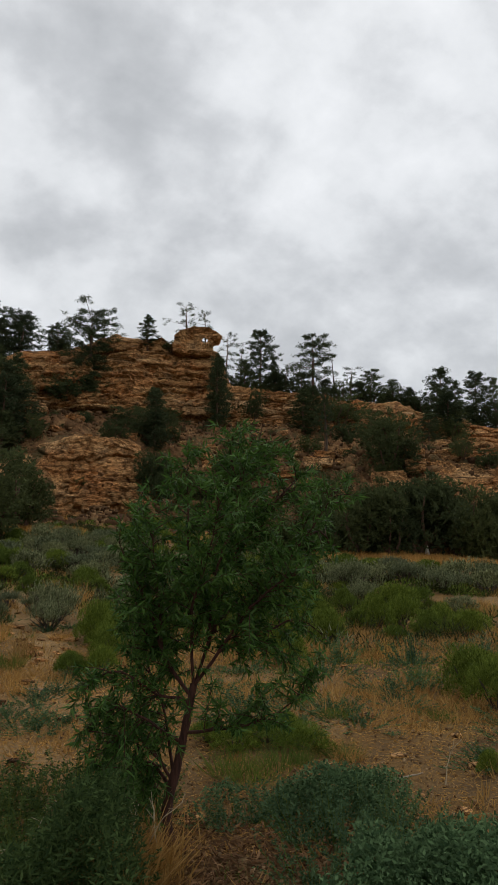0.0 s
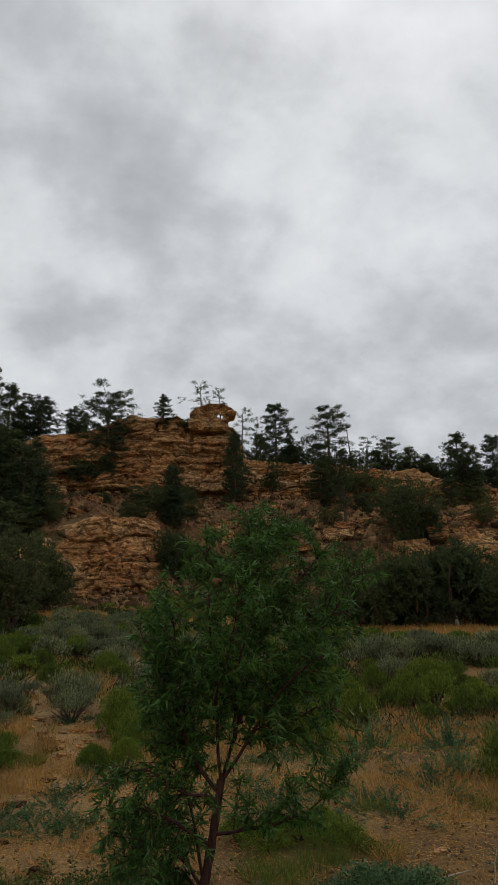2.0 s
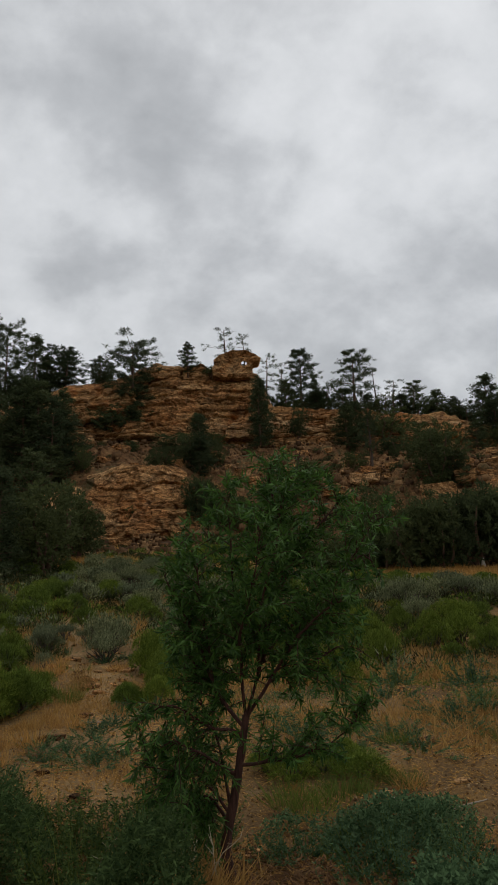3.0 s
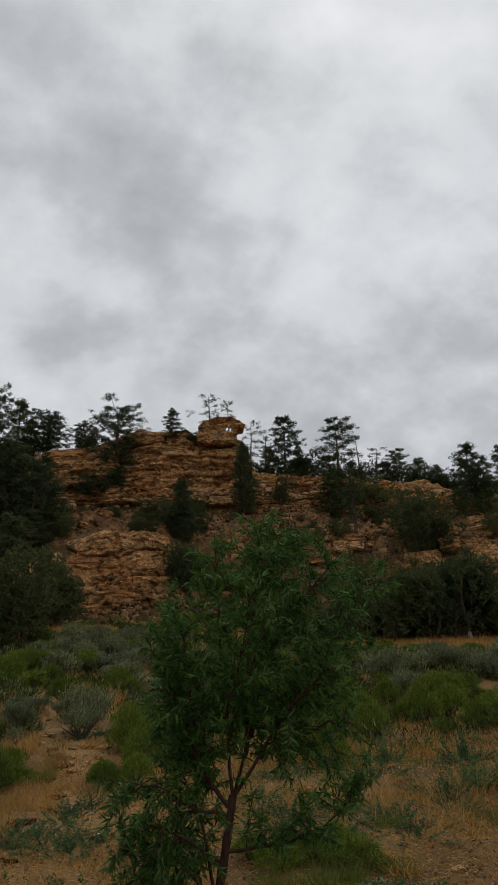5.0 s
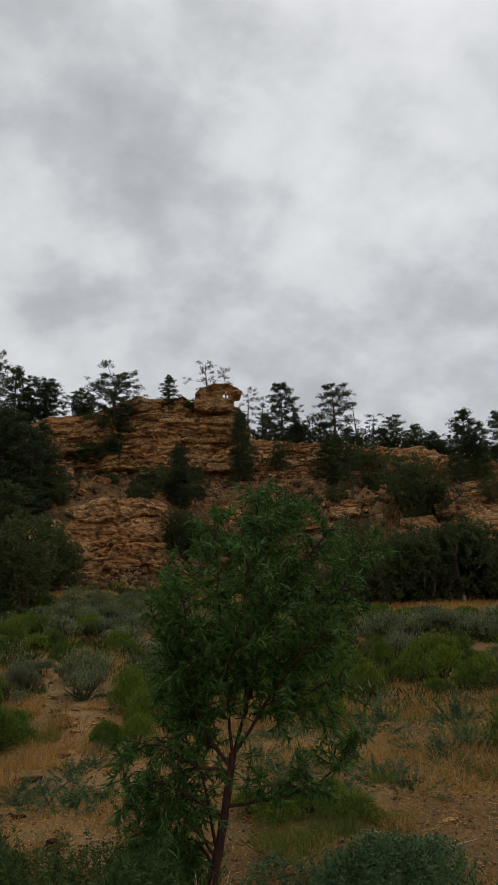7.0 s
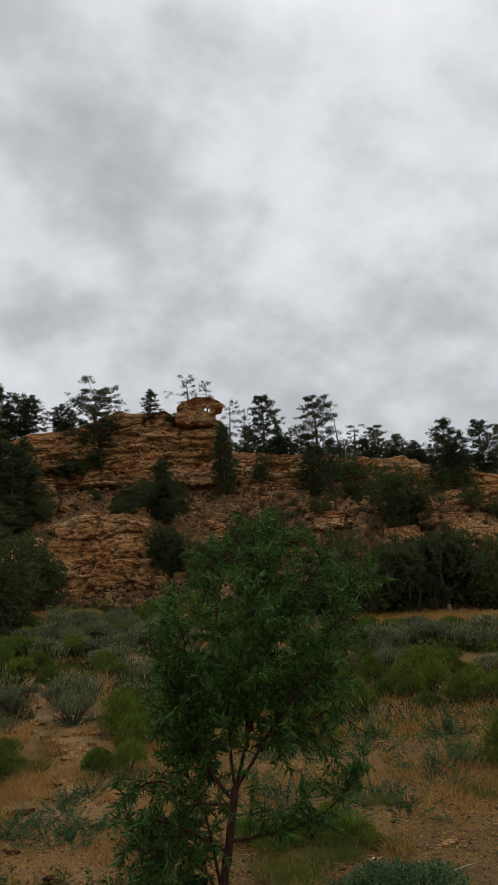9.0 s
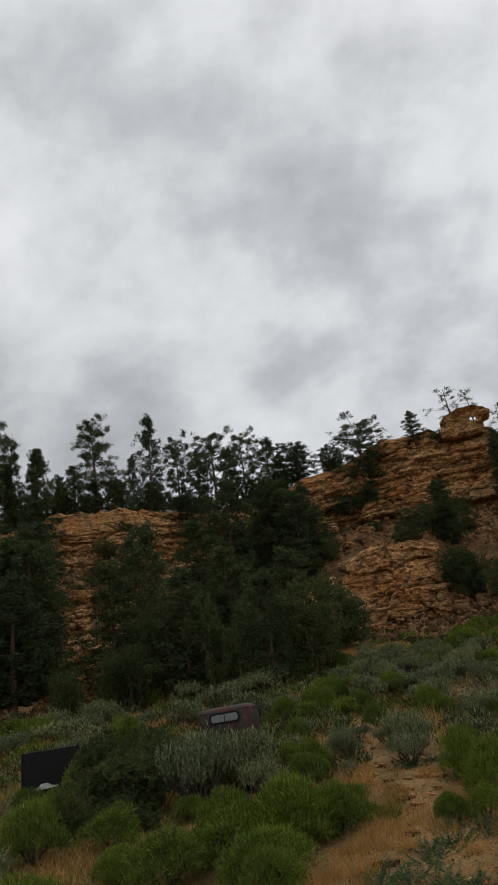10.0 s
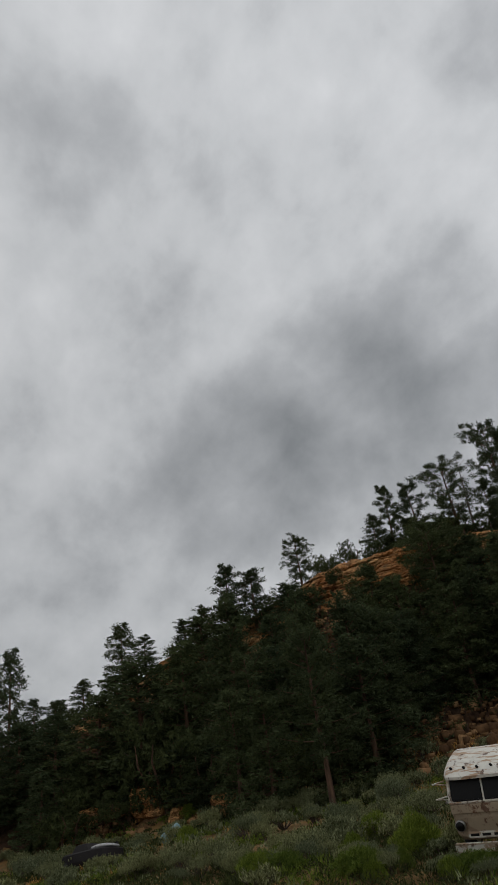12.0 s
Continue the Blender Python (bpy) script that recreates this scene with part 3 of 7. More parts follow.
def pine(label, start, limbs, tufts, shape, height=10.0, width=5.0, lean=0.0, needles=20, mat=None, thick=1.0, clump=0.26):
    """A pine of that height and crown width: crooked trunk with limbs, and a crown of needle tufts."""
    root = tagged(new("pine_tree"), label, "pine tree")
    wood, crown = Geo(), Geo()
    t = np.linspace(0, 1, 9)
    bend = np.stack([lean * t**1.5 + 0.12 * np.sin(t * 5 + rng.uniform(0, 6)) * t, 0.12 * np.sin(t * 4 + rng.uniform(0, 6)) * t, t * height], 1)
    wood.tube(bend, 0.17 * (1 - t) + 0.025, 6)
    for i in range(limbs):
        u = start + (0.985 - start) * (i + rng.uniform()) / limbs
        at = np.array([np.interp(u, t, bend[:, k]) for k in range(3)])
        v = (u - start) / (1 - start)
        reach = width / 2 * shape(v) * rng.uniform(0.42, 1.15)
        ang = i * 2.4 + rng.uniform(-0.5, 0.5)
        rise = -0.15 + 0.75 * v + rng.uniform(-0.15, 0.15)
        out = np.array([np.cos(ang), np.sin(ang), rise])
        q = np.linspace(0, 1, 4)[:, None]
        line = at + out * reach * q + np.array([0, 0, 0.18]) * reach * q**2
        wood.tube(line, [0.05 * (1.2 - v), 0.035, 0.025, 0.01], 3)
        # flattened clumps of needles towards the limb's end
        k = max(2, int(tufts * (0.5 + reach / width)))
        along = rng.uniform(0.4, 1.02, k)[:, None]
        c = at + out * reach * along + rng.normal(size=(k, 3)) * 0.15 * reach * np.array([1, 1, 0.75]) + [0, 0, 0.08]
        n = needles
        ways = unit(k * n) * [1, 1, 0.75] + [0, 0, 0.25]
        seat = np.repeat(c, n, 0) + unit(k * n) * rng.uniform(0.2, 1.0, (k * n, 1)) ** 0.6 * clump * rng.uniform(0.6, 1.25, (k, 1)).repeat(n, 0) * [1, 1, 0.72]
        crown.spikes(seat, ways, rng.uniform(0.18, 0.34, k * n), thick * rng.uniform(0.05, 0.085, k * n))
    wood.ob("trunk", PINE_BARK, root, "reddish-brown scaly bark")
    crown.ob("crown", mat or PINE_NEEDLES, root, "dark green needle tufts")
    return root


def juniper(label, name, clumps, flat=1.0, mat=None, leaf=(0.14, 0.27)):
    """A bushy evergreen 4 m high and wide, leafy almost to the ground, uneven in outline."""
    root = tagged(new(name), label, name.replace("_", " "))
    wood, crown = Geo(), Geo()
    lobes = [(rng.uniform(-1.1, 1.1), rng.uniform(-1.1, 1.1), rng.uniform(1.0, 2.9), rng.uniform(0.75, 1.3)) for _ in range(9)]
    for k in range(5):
        a = k * 1.26 + rng.uniform(-0.3, 0.3)
        q = np.linspace(0, 1, 5)[:, None]
        wood.tube(np.array([0.1 * np.cos(a), 0.1 * np.sin(a), -0.2]) + q * np.array([np.cos(a), np.sin(a), 2.6]) * np.array([1, 1, 1]) + 0.08 * rng.normal(size=(5, 3)), [0.12, 0.1, 0.07, 0.05, 0.02], 5)
    for lx, ly, lz, lr in lobes:
        k = clumps // 9
        d = unit(k)
        c = np.array([lx, ly, lz * flat]) + d * lr * (rng.uniform(0.35, 1.05, k) ** 0.6)[:, None] * [1, 1, 0.95]
        c[:, 2] = np.maximum(c[:, 2], 0.15)
        n = 12
        ways = unit(k * n) * 0.9 + np.repeat(d, n, 0) * 0.6 + [0, 0, 0.3]
        crown.spikes(np.repeat(c, n, 0) + unit(k * n) * 0.13, ways, rng.uniform(*leaf, k * n), rng.uniform(0.06, 0.115, k * n))
    wood.ob("trunk", PINE_BARK, root, "several dark twisted stems")
    crown.ob("crown", mat or JUNIPER, root, "dense dark green foliage")
    return root


def snag(label, height=10.0):
    root = tagged(new("dead_tree"), label, "dead tree")
    wood, twigs = Geo(), Geo()
    t = np.linspace(0, 1, 9)
    bend = np.stack([0.25 * np.sin(t * 3), 0.15 * np.sin(t * 4 + 1), t * height], 1)
    wood.tube(bend, 0.15 * (1 - t) + 0.02, 6)
    for i in range(26):
        u = rng.uniform(0.35, 0.97)
        at = np.array([np.interp(u, t, bend[:, k]) for k in range(3)])
        a, ln = rng.uniform(0, 6.28), rng.uniform(0.5, 1.6) * (1.25 - u)
        q = np.linspace(0, 1, 4)[:, None]
        line = at + q * ln * np.array([np.cos(a), np.sin(a), rng.uniform(-0.3, 0.4)]) + 0.05 * rng.normal(size=(4, 3)) * q
        twigs.tube(line, [0.04, 0.03, 0.02, 0.008], 4)
    wood.ob("trunk", GREY_WOOD, root)
    tagged(twigs.ob("bare_branchwork", GREY_WOOD, root, "bare broken branches"), kind="stuff")
    return root


OPEN = lambda v: (0.35 + 0.9 * np.sin(np.pi * min(1, 0.25 + 0.72 * v))) * 0.85
TAPER = lambda v: 0.25 + 0.85 * (1 - v) ** 0.8 * min(1, 0.35 + 2.5 * v)
CONE = lambda v: 1.08 * (1 - v) ** 0.7 + 0.1
ROUND = lambda v: 0.3 + 0.95 * np.sqrt(max(0, 1 - (1.5 * v - 0.62) ** 2)) * 0.8
TALL = "dark green ponderosa pine with an open clumpy crown"
FULL = "dense dark pine with a conical crown reaching low"
THIN = "thin wind-bent pine with sparse needle tufts"
TEMPLATES = {
    "open": [pine(TALL, 0.26, 38, 13, OPEN, lean=0.3, clump=0.32, needles=28), pine(TALL, 0.2, 42, 13, ROUND, lean=-0.25, clump=0.32, needles=28), pine(TALL, 0.36, 30, 14, OPEN, lean=0.45, clump=0.34, needles=28), pine(TALL, 0.16, 44, 13, TAPER, lean=0.1, clump=0.3, needles=28)],
    "dense": [pine(FULL, 0.06, 56, 10, CONE, clump=0.42, thick=1.7, needles=18), pine(FULL, 0.1, 48, 10, CONE, lean=0.25, clump=0.44, thick=1.7, needles=18), pine(FULL, 0.04, 50, 10, TAPER, clump=0.44, thick=1.7, needles=18)],
    "sparse": [pine(THIN, 0.35, 15, 6, OPEN, lean=0.6, clump=0.34, needles=24), pine(THIN, 0.45, 13, 7, ROUND, lean=-0.5, clump=0.36, needles=24)],
    "juniper": [juniper("dark green bushy juniper rooted on the rocky slope", "juniper_tree", 400) for _ in range(3)],
    "low": [juniper("small dark juniper on the cliff's rim", "juniper_tree", 230, leaf=(0.2, 0.38)) for _ in range(3)],
    "oak": [juniper("dense dark scrub thicket at the foot of the slope", "scrub_oak", 800, 0.85) for _ in range(2)],
    "bush": [juniper("small dark evergreen bush among broken rock", "evergreen_bush", 90, 0.8, leaf=(0.3, 0.5)) for _ in range(3)],
    "snag": [snag("dead grey pine with bare broken branches")],
}
for kinds in TEMPLATES.values():
    for k, ob in enumerate(kinds):
        ob.matrix_basis = pose(30 * k, -400, -40)
SIZES = {"bush": (4.4, 3.6), "low": (4.4, 4.0), "juniper": (4.4, 4.0), "oak": (4.4, 3.6), "snag": (2.0, 10.0)}
used = set()


def plant(kind, az, r, height, width, group="", sink=0.15, pick=None):
    """Stands a copy of a template on the land at that heading and distance."""
    w0, h0 = SIZES.get(kind, (5.0, 10.0))
    n = int(rng.integers(len(TEMPLATES[kind]))) if pick is None else pick
    ob = TEMPLATES[kind][n]
    x, y = xy(az, r)
    m = pose(x, y, float(ground_z(az, r)) - sink, 0, 0, rng.uniform(0, 360)) @ Matrix.Diagonal((width / w0, width / w0, height / h0, 1))
    if (kind, n) in used:
        ob = copy_thing(ob, m @ Matrix.Diagonal([1 / q for q in ob.scale] + [1]))
    else:
        ob.matrix_basis = m
        used.add((kind, n))
    tagged(ob, group=group or {"low": "junipers on the rim", "juniper": "junipers on the slope", "oak": "scrub along the slope's foot", "bush": "bushes on the scree", "snag": "dead pines on the rim"}.get(kind, "pines of the ridge"))
    return ob


# pines along the rim
plant("dense", 21.49, 76.8, 6.2, 3.8)
plant("open", 20.14, 77.6, 6.3, 5.0)
plant("open", 16.94, 77.1, 3.9, 3.9)
plant("sparse", 5.63, 77.2, 6.1, 4.5)
plant("sparse", 3.96, 76.7, 6.0, 3.4)
plant("sparse", 2.12, 79.2, 6.4, 3.5)
plant("sparse", 0.83, 81.2, 7.7, 3.8)
plant("open", -0.99, 81.2, 9.3, 5.6, pick=3)
plant("dense", -2.26, 78.9, 4.7, 2.3)
plant("sparse", -3.28, 79.1, 3.5, 2.5)
plant("open", -5.77, 79.2, 7.9, 5.6, pick=2)
plant("snag", -7.63, 81.0, 6.9, 1.7)
plant("sparse", -9.01, 80.3, 4.9, 4.3)
plant("open", -10.84, 82.2, 5.3, 3.8)
plant("dense", -12.76, 83.4, 4.4, 4.4)
plant("juniper", -14.87, 83.3, 3.1, 4.1)
plant("juniper", -13.92, 84.0, 3.2, 3.2)
plant("dense", -16.79, 85.2, 7.4, 5.5)
plant("dense", -17.98, 84.1, 5.4, 3.1)
plant("dense", -19.63, 86.5, 7.8, 6.1)
plant("open", -21.12, 86.3, 7.0, 3.1)
plant("open", 38.32, 65.7, 11.0, 5.4)
plant("dense", 33.45, 67.5, 12.0, 4.4)
plant("dense", 43.35, 67.0, 9.0, 3.8)
plant("open", 45.48, 67.0, 10.4, 3.4)
plant("open", 30.96, 69.2, 9.0, 4.1)
plant("open", 27.72, 73.0, 10.7, 6.3)
plant("open", 25.01, 76.0, 10.6, 4.9)
plant("dense", 22.65, 75.8, 8.6, 5.5)
plant("open", 19.98, 76.2, 5.3, 4.2)
plant("juniper", 36.49, 65.7, 6.8, 3.1)
plant("dense", 35.09, 68.1, 7.9, 2.7)
plant("dense", 41.49, 67.4, 6.0, 2.6)
plant("juniper", 16.77, 78.3, 4.0, 3.5)
plant("dense", 29.20, 72.9, 9.2, 3.9)
plant("dense", 26.33, 75.1, 9.1, 4.0)
plant("dense", 40.25, 65.6, 6.3, 3.7)
plant("open", 47.55, 66.6, 12.0, 5.8)
plant("snag", 45.52, 67.6, 11.8, 2.0)
plant("dense", 43.42, 66.6, 8.9, 3.4)
plant("open", 52.28, 68.3, 10.2, 4.7)
plant("open", 56.84, 68.6, 12.2, 5.5)
plant("dense", 55.84, 69.0, 11.6, 4.6)
plant("dense", 54.66, 69.0, 9.7, 3.3)
plant("snag", 59.92, 69.3, 9.8, 1.6)
plant("open", 61.20, 69.7, 9.4, 5.6)
plant("open", 64.51, 71.2, 8.3, 4.5)
plant("open", 66.90, 73.1, 9.2, 4.2)
plant("dense", 68.38, 72.7, 6.0, 3.9)
plant("juniper", 41.57, 65.4, 5.4, 3.1)
plant("juniper", 50.49, 67.7, 6.9, 3.0)
plant("dense", 58.38, 69.6, 6.9, 3.6)
plant("dense", 45.95, 66.4, 7.2, 4.4)
plant("open", 75.6, 75.0, 6.4, 4.2)
plant("juniper", 73.6, 74.0, 3.4, 3.6)
plant("juniper", 70.8, 73.0, 3.9, 3.4)
plant("juniper", 72.2, 74.1, 3.0, 3.0)
plant("dense", 82.2, 71.0, 8.8, 5.4)
plant("dense", 84.4, 72.0, 5.6, 4.6)
plant("dense", 86.2, 76.0, 4.0, 4.6)
plant("dense", 91.5, 76.0, 8.4, 5.6)
plant("open", 89.6, 80.0, 4.6, 4.4)
plant("dense", 94.6, 80.0, 4.4, 4.6)
plant("dense", 96.8, 80.0, 4.6, 3.8)
plant("dense", 100.2, 78.0, 12.0, 5.6)
plant("dense", 98.4, 83.0, 5.2, 4.0)
# trees on the ledges, the scree and the foot of the slope
plant("open", 14.22, 72.1, 9.0, 6.6, pick=1)
plant("open", 9.20, 75.2, 4.4, 3.3)
plant("juniper", 15.73, 71.0, 3.4, 5.9)
plant("juniper", 13.80, 71.4, 2.8, 4.0)
plant("dense", 2.85, 70.0, 8.0, 3.4)
plant("dense", 8.33, 61.2, 5.6, 3.2)
plant("juniper", 8.95, 61.5, 3.6, 3.6)
plant("juniper", 11.72, 59.9, 2.2, 3.1)
plant("juniper", 7.07, 64.4, 2.2, 2.8)
plant("juniper", 13.87, 56.3, 2.5, 2.4)
plant("juniper", 7.68, 57.1, 5.0, 4.4)
plant("juniper", 5.46, 54.0, 3.2, 3.0)
plant("juniper", 19.10, 41.5, 4.9, 4.1)
plant("dense", 20.97, 59.8, 8.4, 3.6)
plant("juniper", 18.52, 59.7, 3.0, 2.1)
plant("juniper", -12.28, 58.6, 5.8, 5.9)
plant("juniper", -8.94, 69.5, 2.6, 4.6)
plant("snag", -6.72, 62.6, 6.5, 1.5)
plant("dense", -5.76, 73.2, 4.8, 3.9)
plant("juniper", -18.30, 60.7, 2.4, 2.3)
plant("juniper", -17.54, 78.3, 3.7, 4.4)
plant("juniper", -20.27, 60.6, 2.4, 2.5)
plant("oak", -9.67, 41.6, 5.0, 5.7)
plant("oak", -14.38, 43.3, 5.6, 7.0)
plant("oak", -17.99, 44.2, 5.4, 5.4)
plant("oak", -6.78, 42.3, 4.3, 5.0)
plant("oak", -20.16, 45.4, 4.8, 4.3)
plant("oak", -12.01, 41.3, 4.0, 4.1)
plant("oak", -2.88, 42.1, 3.0, 4.7)
plant("juniper", -0.46, 73.2, 3.9, 3.5)
plant("juniper", -0.95, 58.6, 4.3, 3.9)
plant("juniper", 2.03, 53.9, 4.9, 4.0)
plant("dense", -13.65, 58.7, 3.2, 3.6)
plant("dense", -15.66, 74.6, 3.7, 3.8)
plant("dense", 43.92, 43.0, 10.0, 5.7)
plant("dense", 34.71, 38.2, 9.3, 4.2)
plant("dense", 31.89, 34.4, 6.4, 4.1)
plant("juniper", 21.48, 35.7, 5.1, 6.0)
plant("juniper", 25.33, 38.6, 4.3, 4.5)
plant("juniper", 25.41, 67.9, 3.9, 5.1)
plant("dense", 20.09, 63.3, 7.3, 4.2)
plant("juniper", 37.49, 60.6, 2.0, 3.7)
plant("juniper", 36.93, 34.5, 3.6, 2.5)
plant("juniper", 41.37, 33.6, 2.8, 2.3)
plant("dense", 27.48, 51.4, 6.5, 5.7)
plant("juniper", 28.23, 67.1, 3.9, 4.5)
plant("dense", 58.64, 47.6, 10.5, 5.7)
plant("dense", 50.37, 49.4, 9.8, 7.1)
plant("dense", 47.26, 43.7, 9.8, 5.9)
plant("dense", 43.56, 46.9, 10.3, 4.8)
plant("oak", 52.47, 37.5, 5.3, 8.2)
plant("juniper", 41.98, 38.4, 2.6, 2.0)
plant("dense", 35.58, 44.4, 9.0, 4.7)
plant("juniper", 33.02, 35.4, 5.7, 4.4)
plant("dense", 30.14, 53.8, 8.8, 5.8)
plant("juniper", 37.16, 34.9, 3.4, 3.2)
plant("dense", 25.01, 33.0, 5.5, 3.3)
plant("juniper", 29.64, 33.5, 5.0, 3.6)
plant("dense", 55.22, 45.5, 8.4, 4.2)
plant("juniper", 45.30, 39.9, 4.9, 4.3)
plant("dense", 90.33, 56.9, 10.0, 9.5)
plant("dense", 86.70, 54.8, 11.1, 7.3)
plant("dense", 82.42, 53.0, 13.1, 7.2)
plant("dense", 79.16, 48.0, 8.9, 6.4)
plant("dense", 76.21, 46.4, 10.9, 5.3)
plant("dense", 72.55, 44.1, 10.7, 5.5)
plant("dense", 93.39, 59.1, 8.7, 7.5)
plant("dense", 96.72, 62.2, 7.7, 7.2)
plant("dense", 99.52, 64.2, 7.4, 7.3)
plant("juniper", 89.17, 52.6, 7.5, 6.5)
plant("dense", 81.65, 48.3, 7.0, 6.7)
plant("dense", 75.18, 41.2, 5.7, 4.6)
plant("juniper", 84.89, 49.7, 5.5, 5.3)
plant("juniper", 77.99, 43.4, 4.3, 4.3)
plant("juniper", 95.51, 59.2, 5.4, 6.1)
plant("juniper", 72.54, 43.4, 4.3, 3.9)
plant("dense", 26.86, 59.8, 11.2, 6.6)
plant("dense", 23.41, 62.2, 10.1, 5.7)
plant("dense", 27.91, 47.4, 8.4, 5.5)
plant("dense", 22.64, 41.7, 6.8, 4.5)
plant("juniper", 25.50, 67.9, 3.8, 3.9)
plant("dense", 28.88, 45.7, 5.4, 5.2)
plant("juniper", 25.27, 41.3, 4.1, 4.7)
plant("dense", 20.46, 61.8, 4.7, 3.2)
plant("juniper", 19.06, 41.0, 4.6, 4.1)
plant("dense", 45.63, 44.6, 8.8, 5.0)
plant("dense", 37.79, 39.4, 7.6, 4.2)
plant("dense", 23.44, 66.7, 6.4, 5.6)
plant("dense", 30.67, 65.3, 5.1, 5.5)
plant("dense", 79.97, 71.0, 6.5, 5.9)
plant("dense", 76.94, 65.5, 5.4, 6.0)
plant("dense", 84.90, 68.4, 6.0, 6.8)
plant("oak", 37.03, 18.4, 1.8, 2.6)
plant("oak", 40.53, 16.2, 1.7, 1.9)
plant("oak", 42.36, 13.9, 1.2, 1.2)
plant("juniper", 15.41, 70.7, 3.3, 6.9)
plant("dense", 2.64, 71.2, 7.8, 3.8)
plant("dense", 22.38, 63.3, 8.9, 7.3)
plant("dense", 20.26, 61.5, 6.0, 4.9)
plant("dense", 8.48, 71.2, 3.8, 2.7)
plant("juniper", 7.25, 71.1, 2.1, 4.0)
plant("juniper", 10.97, 64.1, 2.2, 4.8)
plant("juniper", 8.06, 57.3, 4.9, 3.9)
plant("dense", -4.87, 71.7, 5.1, 4.8)
plant("juniper", -8.07, 74.9, 4.1, 6.3)
plant("juniper", -12.14, 59.9, 5.4, 6.3)
plant("dense", -17.24, 79.4, 4.9, 6.3)
plant("open", -6.71, 62.4, 6.7, 1.7)
plant("juniper", -6.30, 46.2, 4.9, 5.4)
plant("juniper", -10.39, 44.8, 4.3, 5.1)
plant("juniper", -14.91, 45.8, 4.6, 5.9)
plant("juniper", -11.50, 58.2, 1.9, 2.1)
plant("dense", 22.83, 69.0, 6.8, 6.0)
plant("dense", 21.08, 58.6, 4.1, 5.3)
plant("juniper", 28.20, 56.9, 4.8, 5.0)
plant("juniper", 8.01, 57.8, 4.1, 4.0)
plant("juniper", 4.29, 54.6, 3.1, 4.5)
plant("dense", 8.34, 60.7, 3.7, 3.8)
plant("oak", 34.48, 18.6, 1.5, 1.7)
# dark scrub between the metal box and the pickup
for az, r, h, w in ((39.6, 15.4, 1.15, 1.5), (38.2, 15.4, 1.35, 2.0), (36.6, 15.8, 1.45, 1.9), (35.2, 17.2, 1.6, 1.6), (38.6, 13.8, 0.85, 1.5)):
    plant("oak", az, r, h, w)
# shrubs on the tower's shoulder and on the bare cliff's ledge
for az, r, h, w in ((7.1, 75.4, 1.7, 2.4), (6.3, 75.8, 1.3, 1.8), (36.2, 61.7, 1.6, 3.2), (34.8, 61.5, 1.1, 1.8)):
    plant("low", az, r, h, w)
# small trees along the bare shoulder of the ridge
for az, back, h, w in ((69.5, 3.0, 2.4, 2.8), (71.4, 4.6, 2.2, 3.0), (73.0, 2.6, 2.8, 2.6), (74.6, 4.8, 2.6, 3.2), (76.4, 3.4, 3.0, 3.0), (78.0, 1.8, 2.6, 2.8), (79.4, 3.8, 3.0, 3.4), (66.5, 3.2, 2.4, 3.0), (63.4, 3.6, 2.6, 3.0), (60.8, 2.8, 2.4, 2.8)):
    plant("low", az, float(by_az(az, AZ, RIM_R)) - back, h, w)
# low trees that close the rim's skyline
for k in range(104):
    az = -22.5 + 1.2 * k + rng.uniform(-0.4, 0.4)
    if not 2.3 < az < 20.5 and not 70 < az < 95:
        plant(('low', 'dense')[k % 2], az, float(by_az(az, AZ, RIM_R)) + rng.uniform(1.0, 4.5), rng.uniform(2.4, 5.0), rng.uniform(3.2, 5.0))
# the wood on the shaded slope
for k in range(128):
    az = rng.uniform(43, 106)
    pr, pz = profile(az)
    # tall trees keep to the lower half of the slope, where rock shows above them
    top = 0.80 if az < 68 else 0.62
    foot = float(np.interp(az, [50, 56, 68, 73, 82, 85], [0.08, 0.34, 0.34, -0.22, -0.22, 0.02]))
    r = float(pr[0]) + (float(pr[4]) - float(pr[0])) * (foot + (top - foot) * rng.uniform())
    low = k % 5 == 4
    plant(('dense', 'dense', 'open', 'dense', 'juniper')[k % 5], az, r, rng.uniform(2.5, 4.2) if low else rng.uniform(6.0, 9.5) * (1.0 if az < 84 else 0.62), rng.uniform(4.0, 6.2))
# scattered bushes on scree and ledges
for k in range(70):
    az = rng.uniform(-24, 60)
    pr, pz = profile(az)
    i = (0, 2)[k % 2]
    r = float(pr[i]) + (float(pr[i + 1]) - float(pr[i])) * rng.uniform(0.15, 1.0)
    if not (5 < az < 19 and i == 0):
        plant('low', az, r, rng.uniform(0.8, 2.2), rng.uniform(1.2, 2.8))
# low dark bushes among the broken rock
for k in range(190):
    az = rng.uniform(-24, 100)
    pr, pz = profile(az)
    i = (0, 2, 2)[k % 3]
    r = float(pr[i]) + (float(pr[i + 1]) - float(pr[i])) * rng.uniform(0.05, 1.0)
    plant('bush', az, r, rng.uniform(0.5, 1.3), rng.uniform(0.9, 2.2))


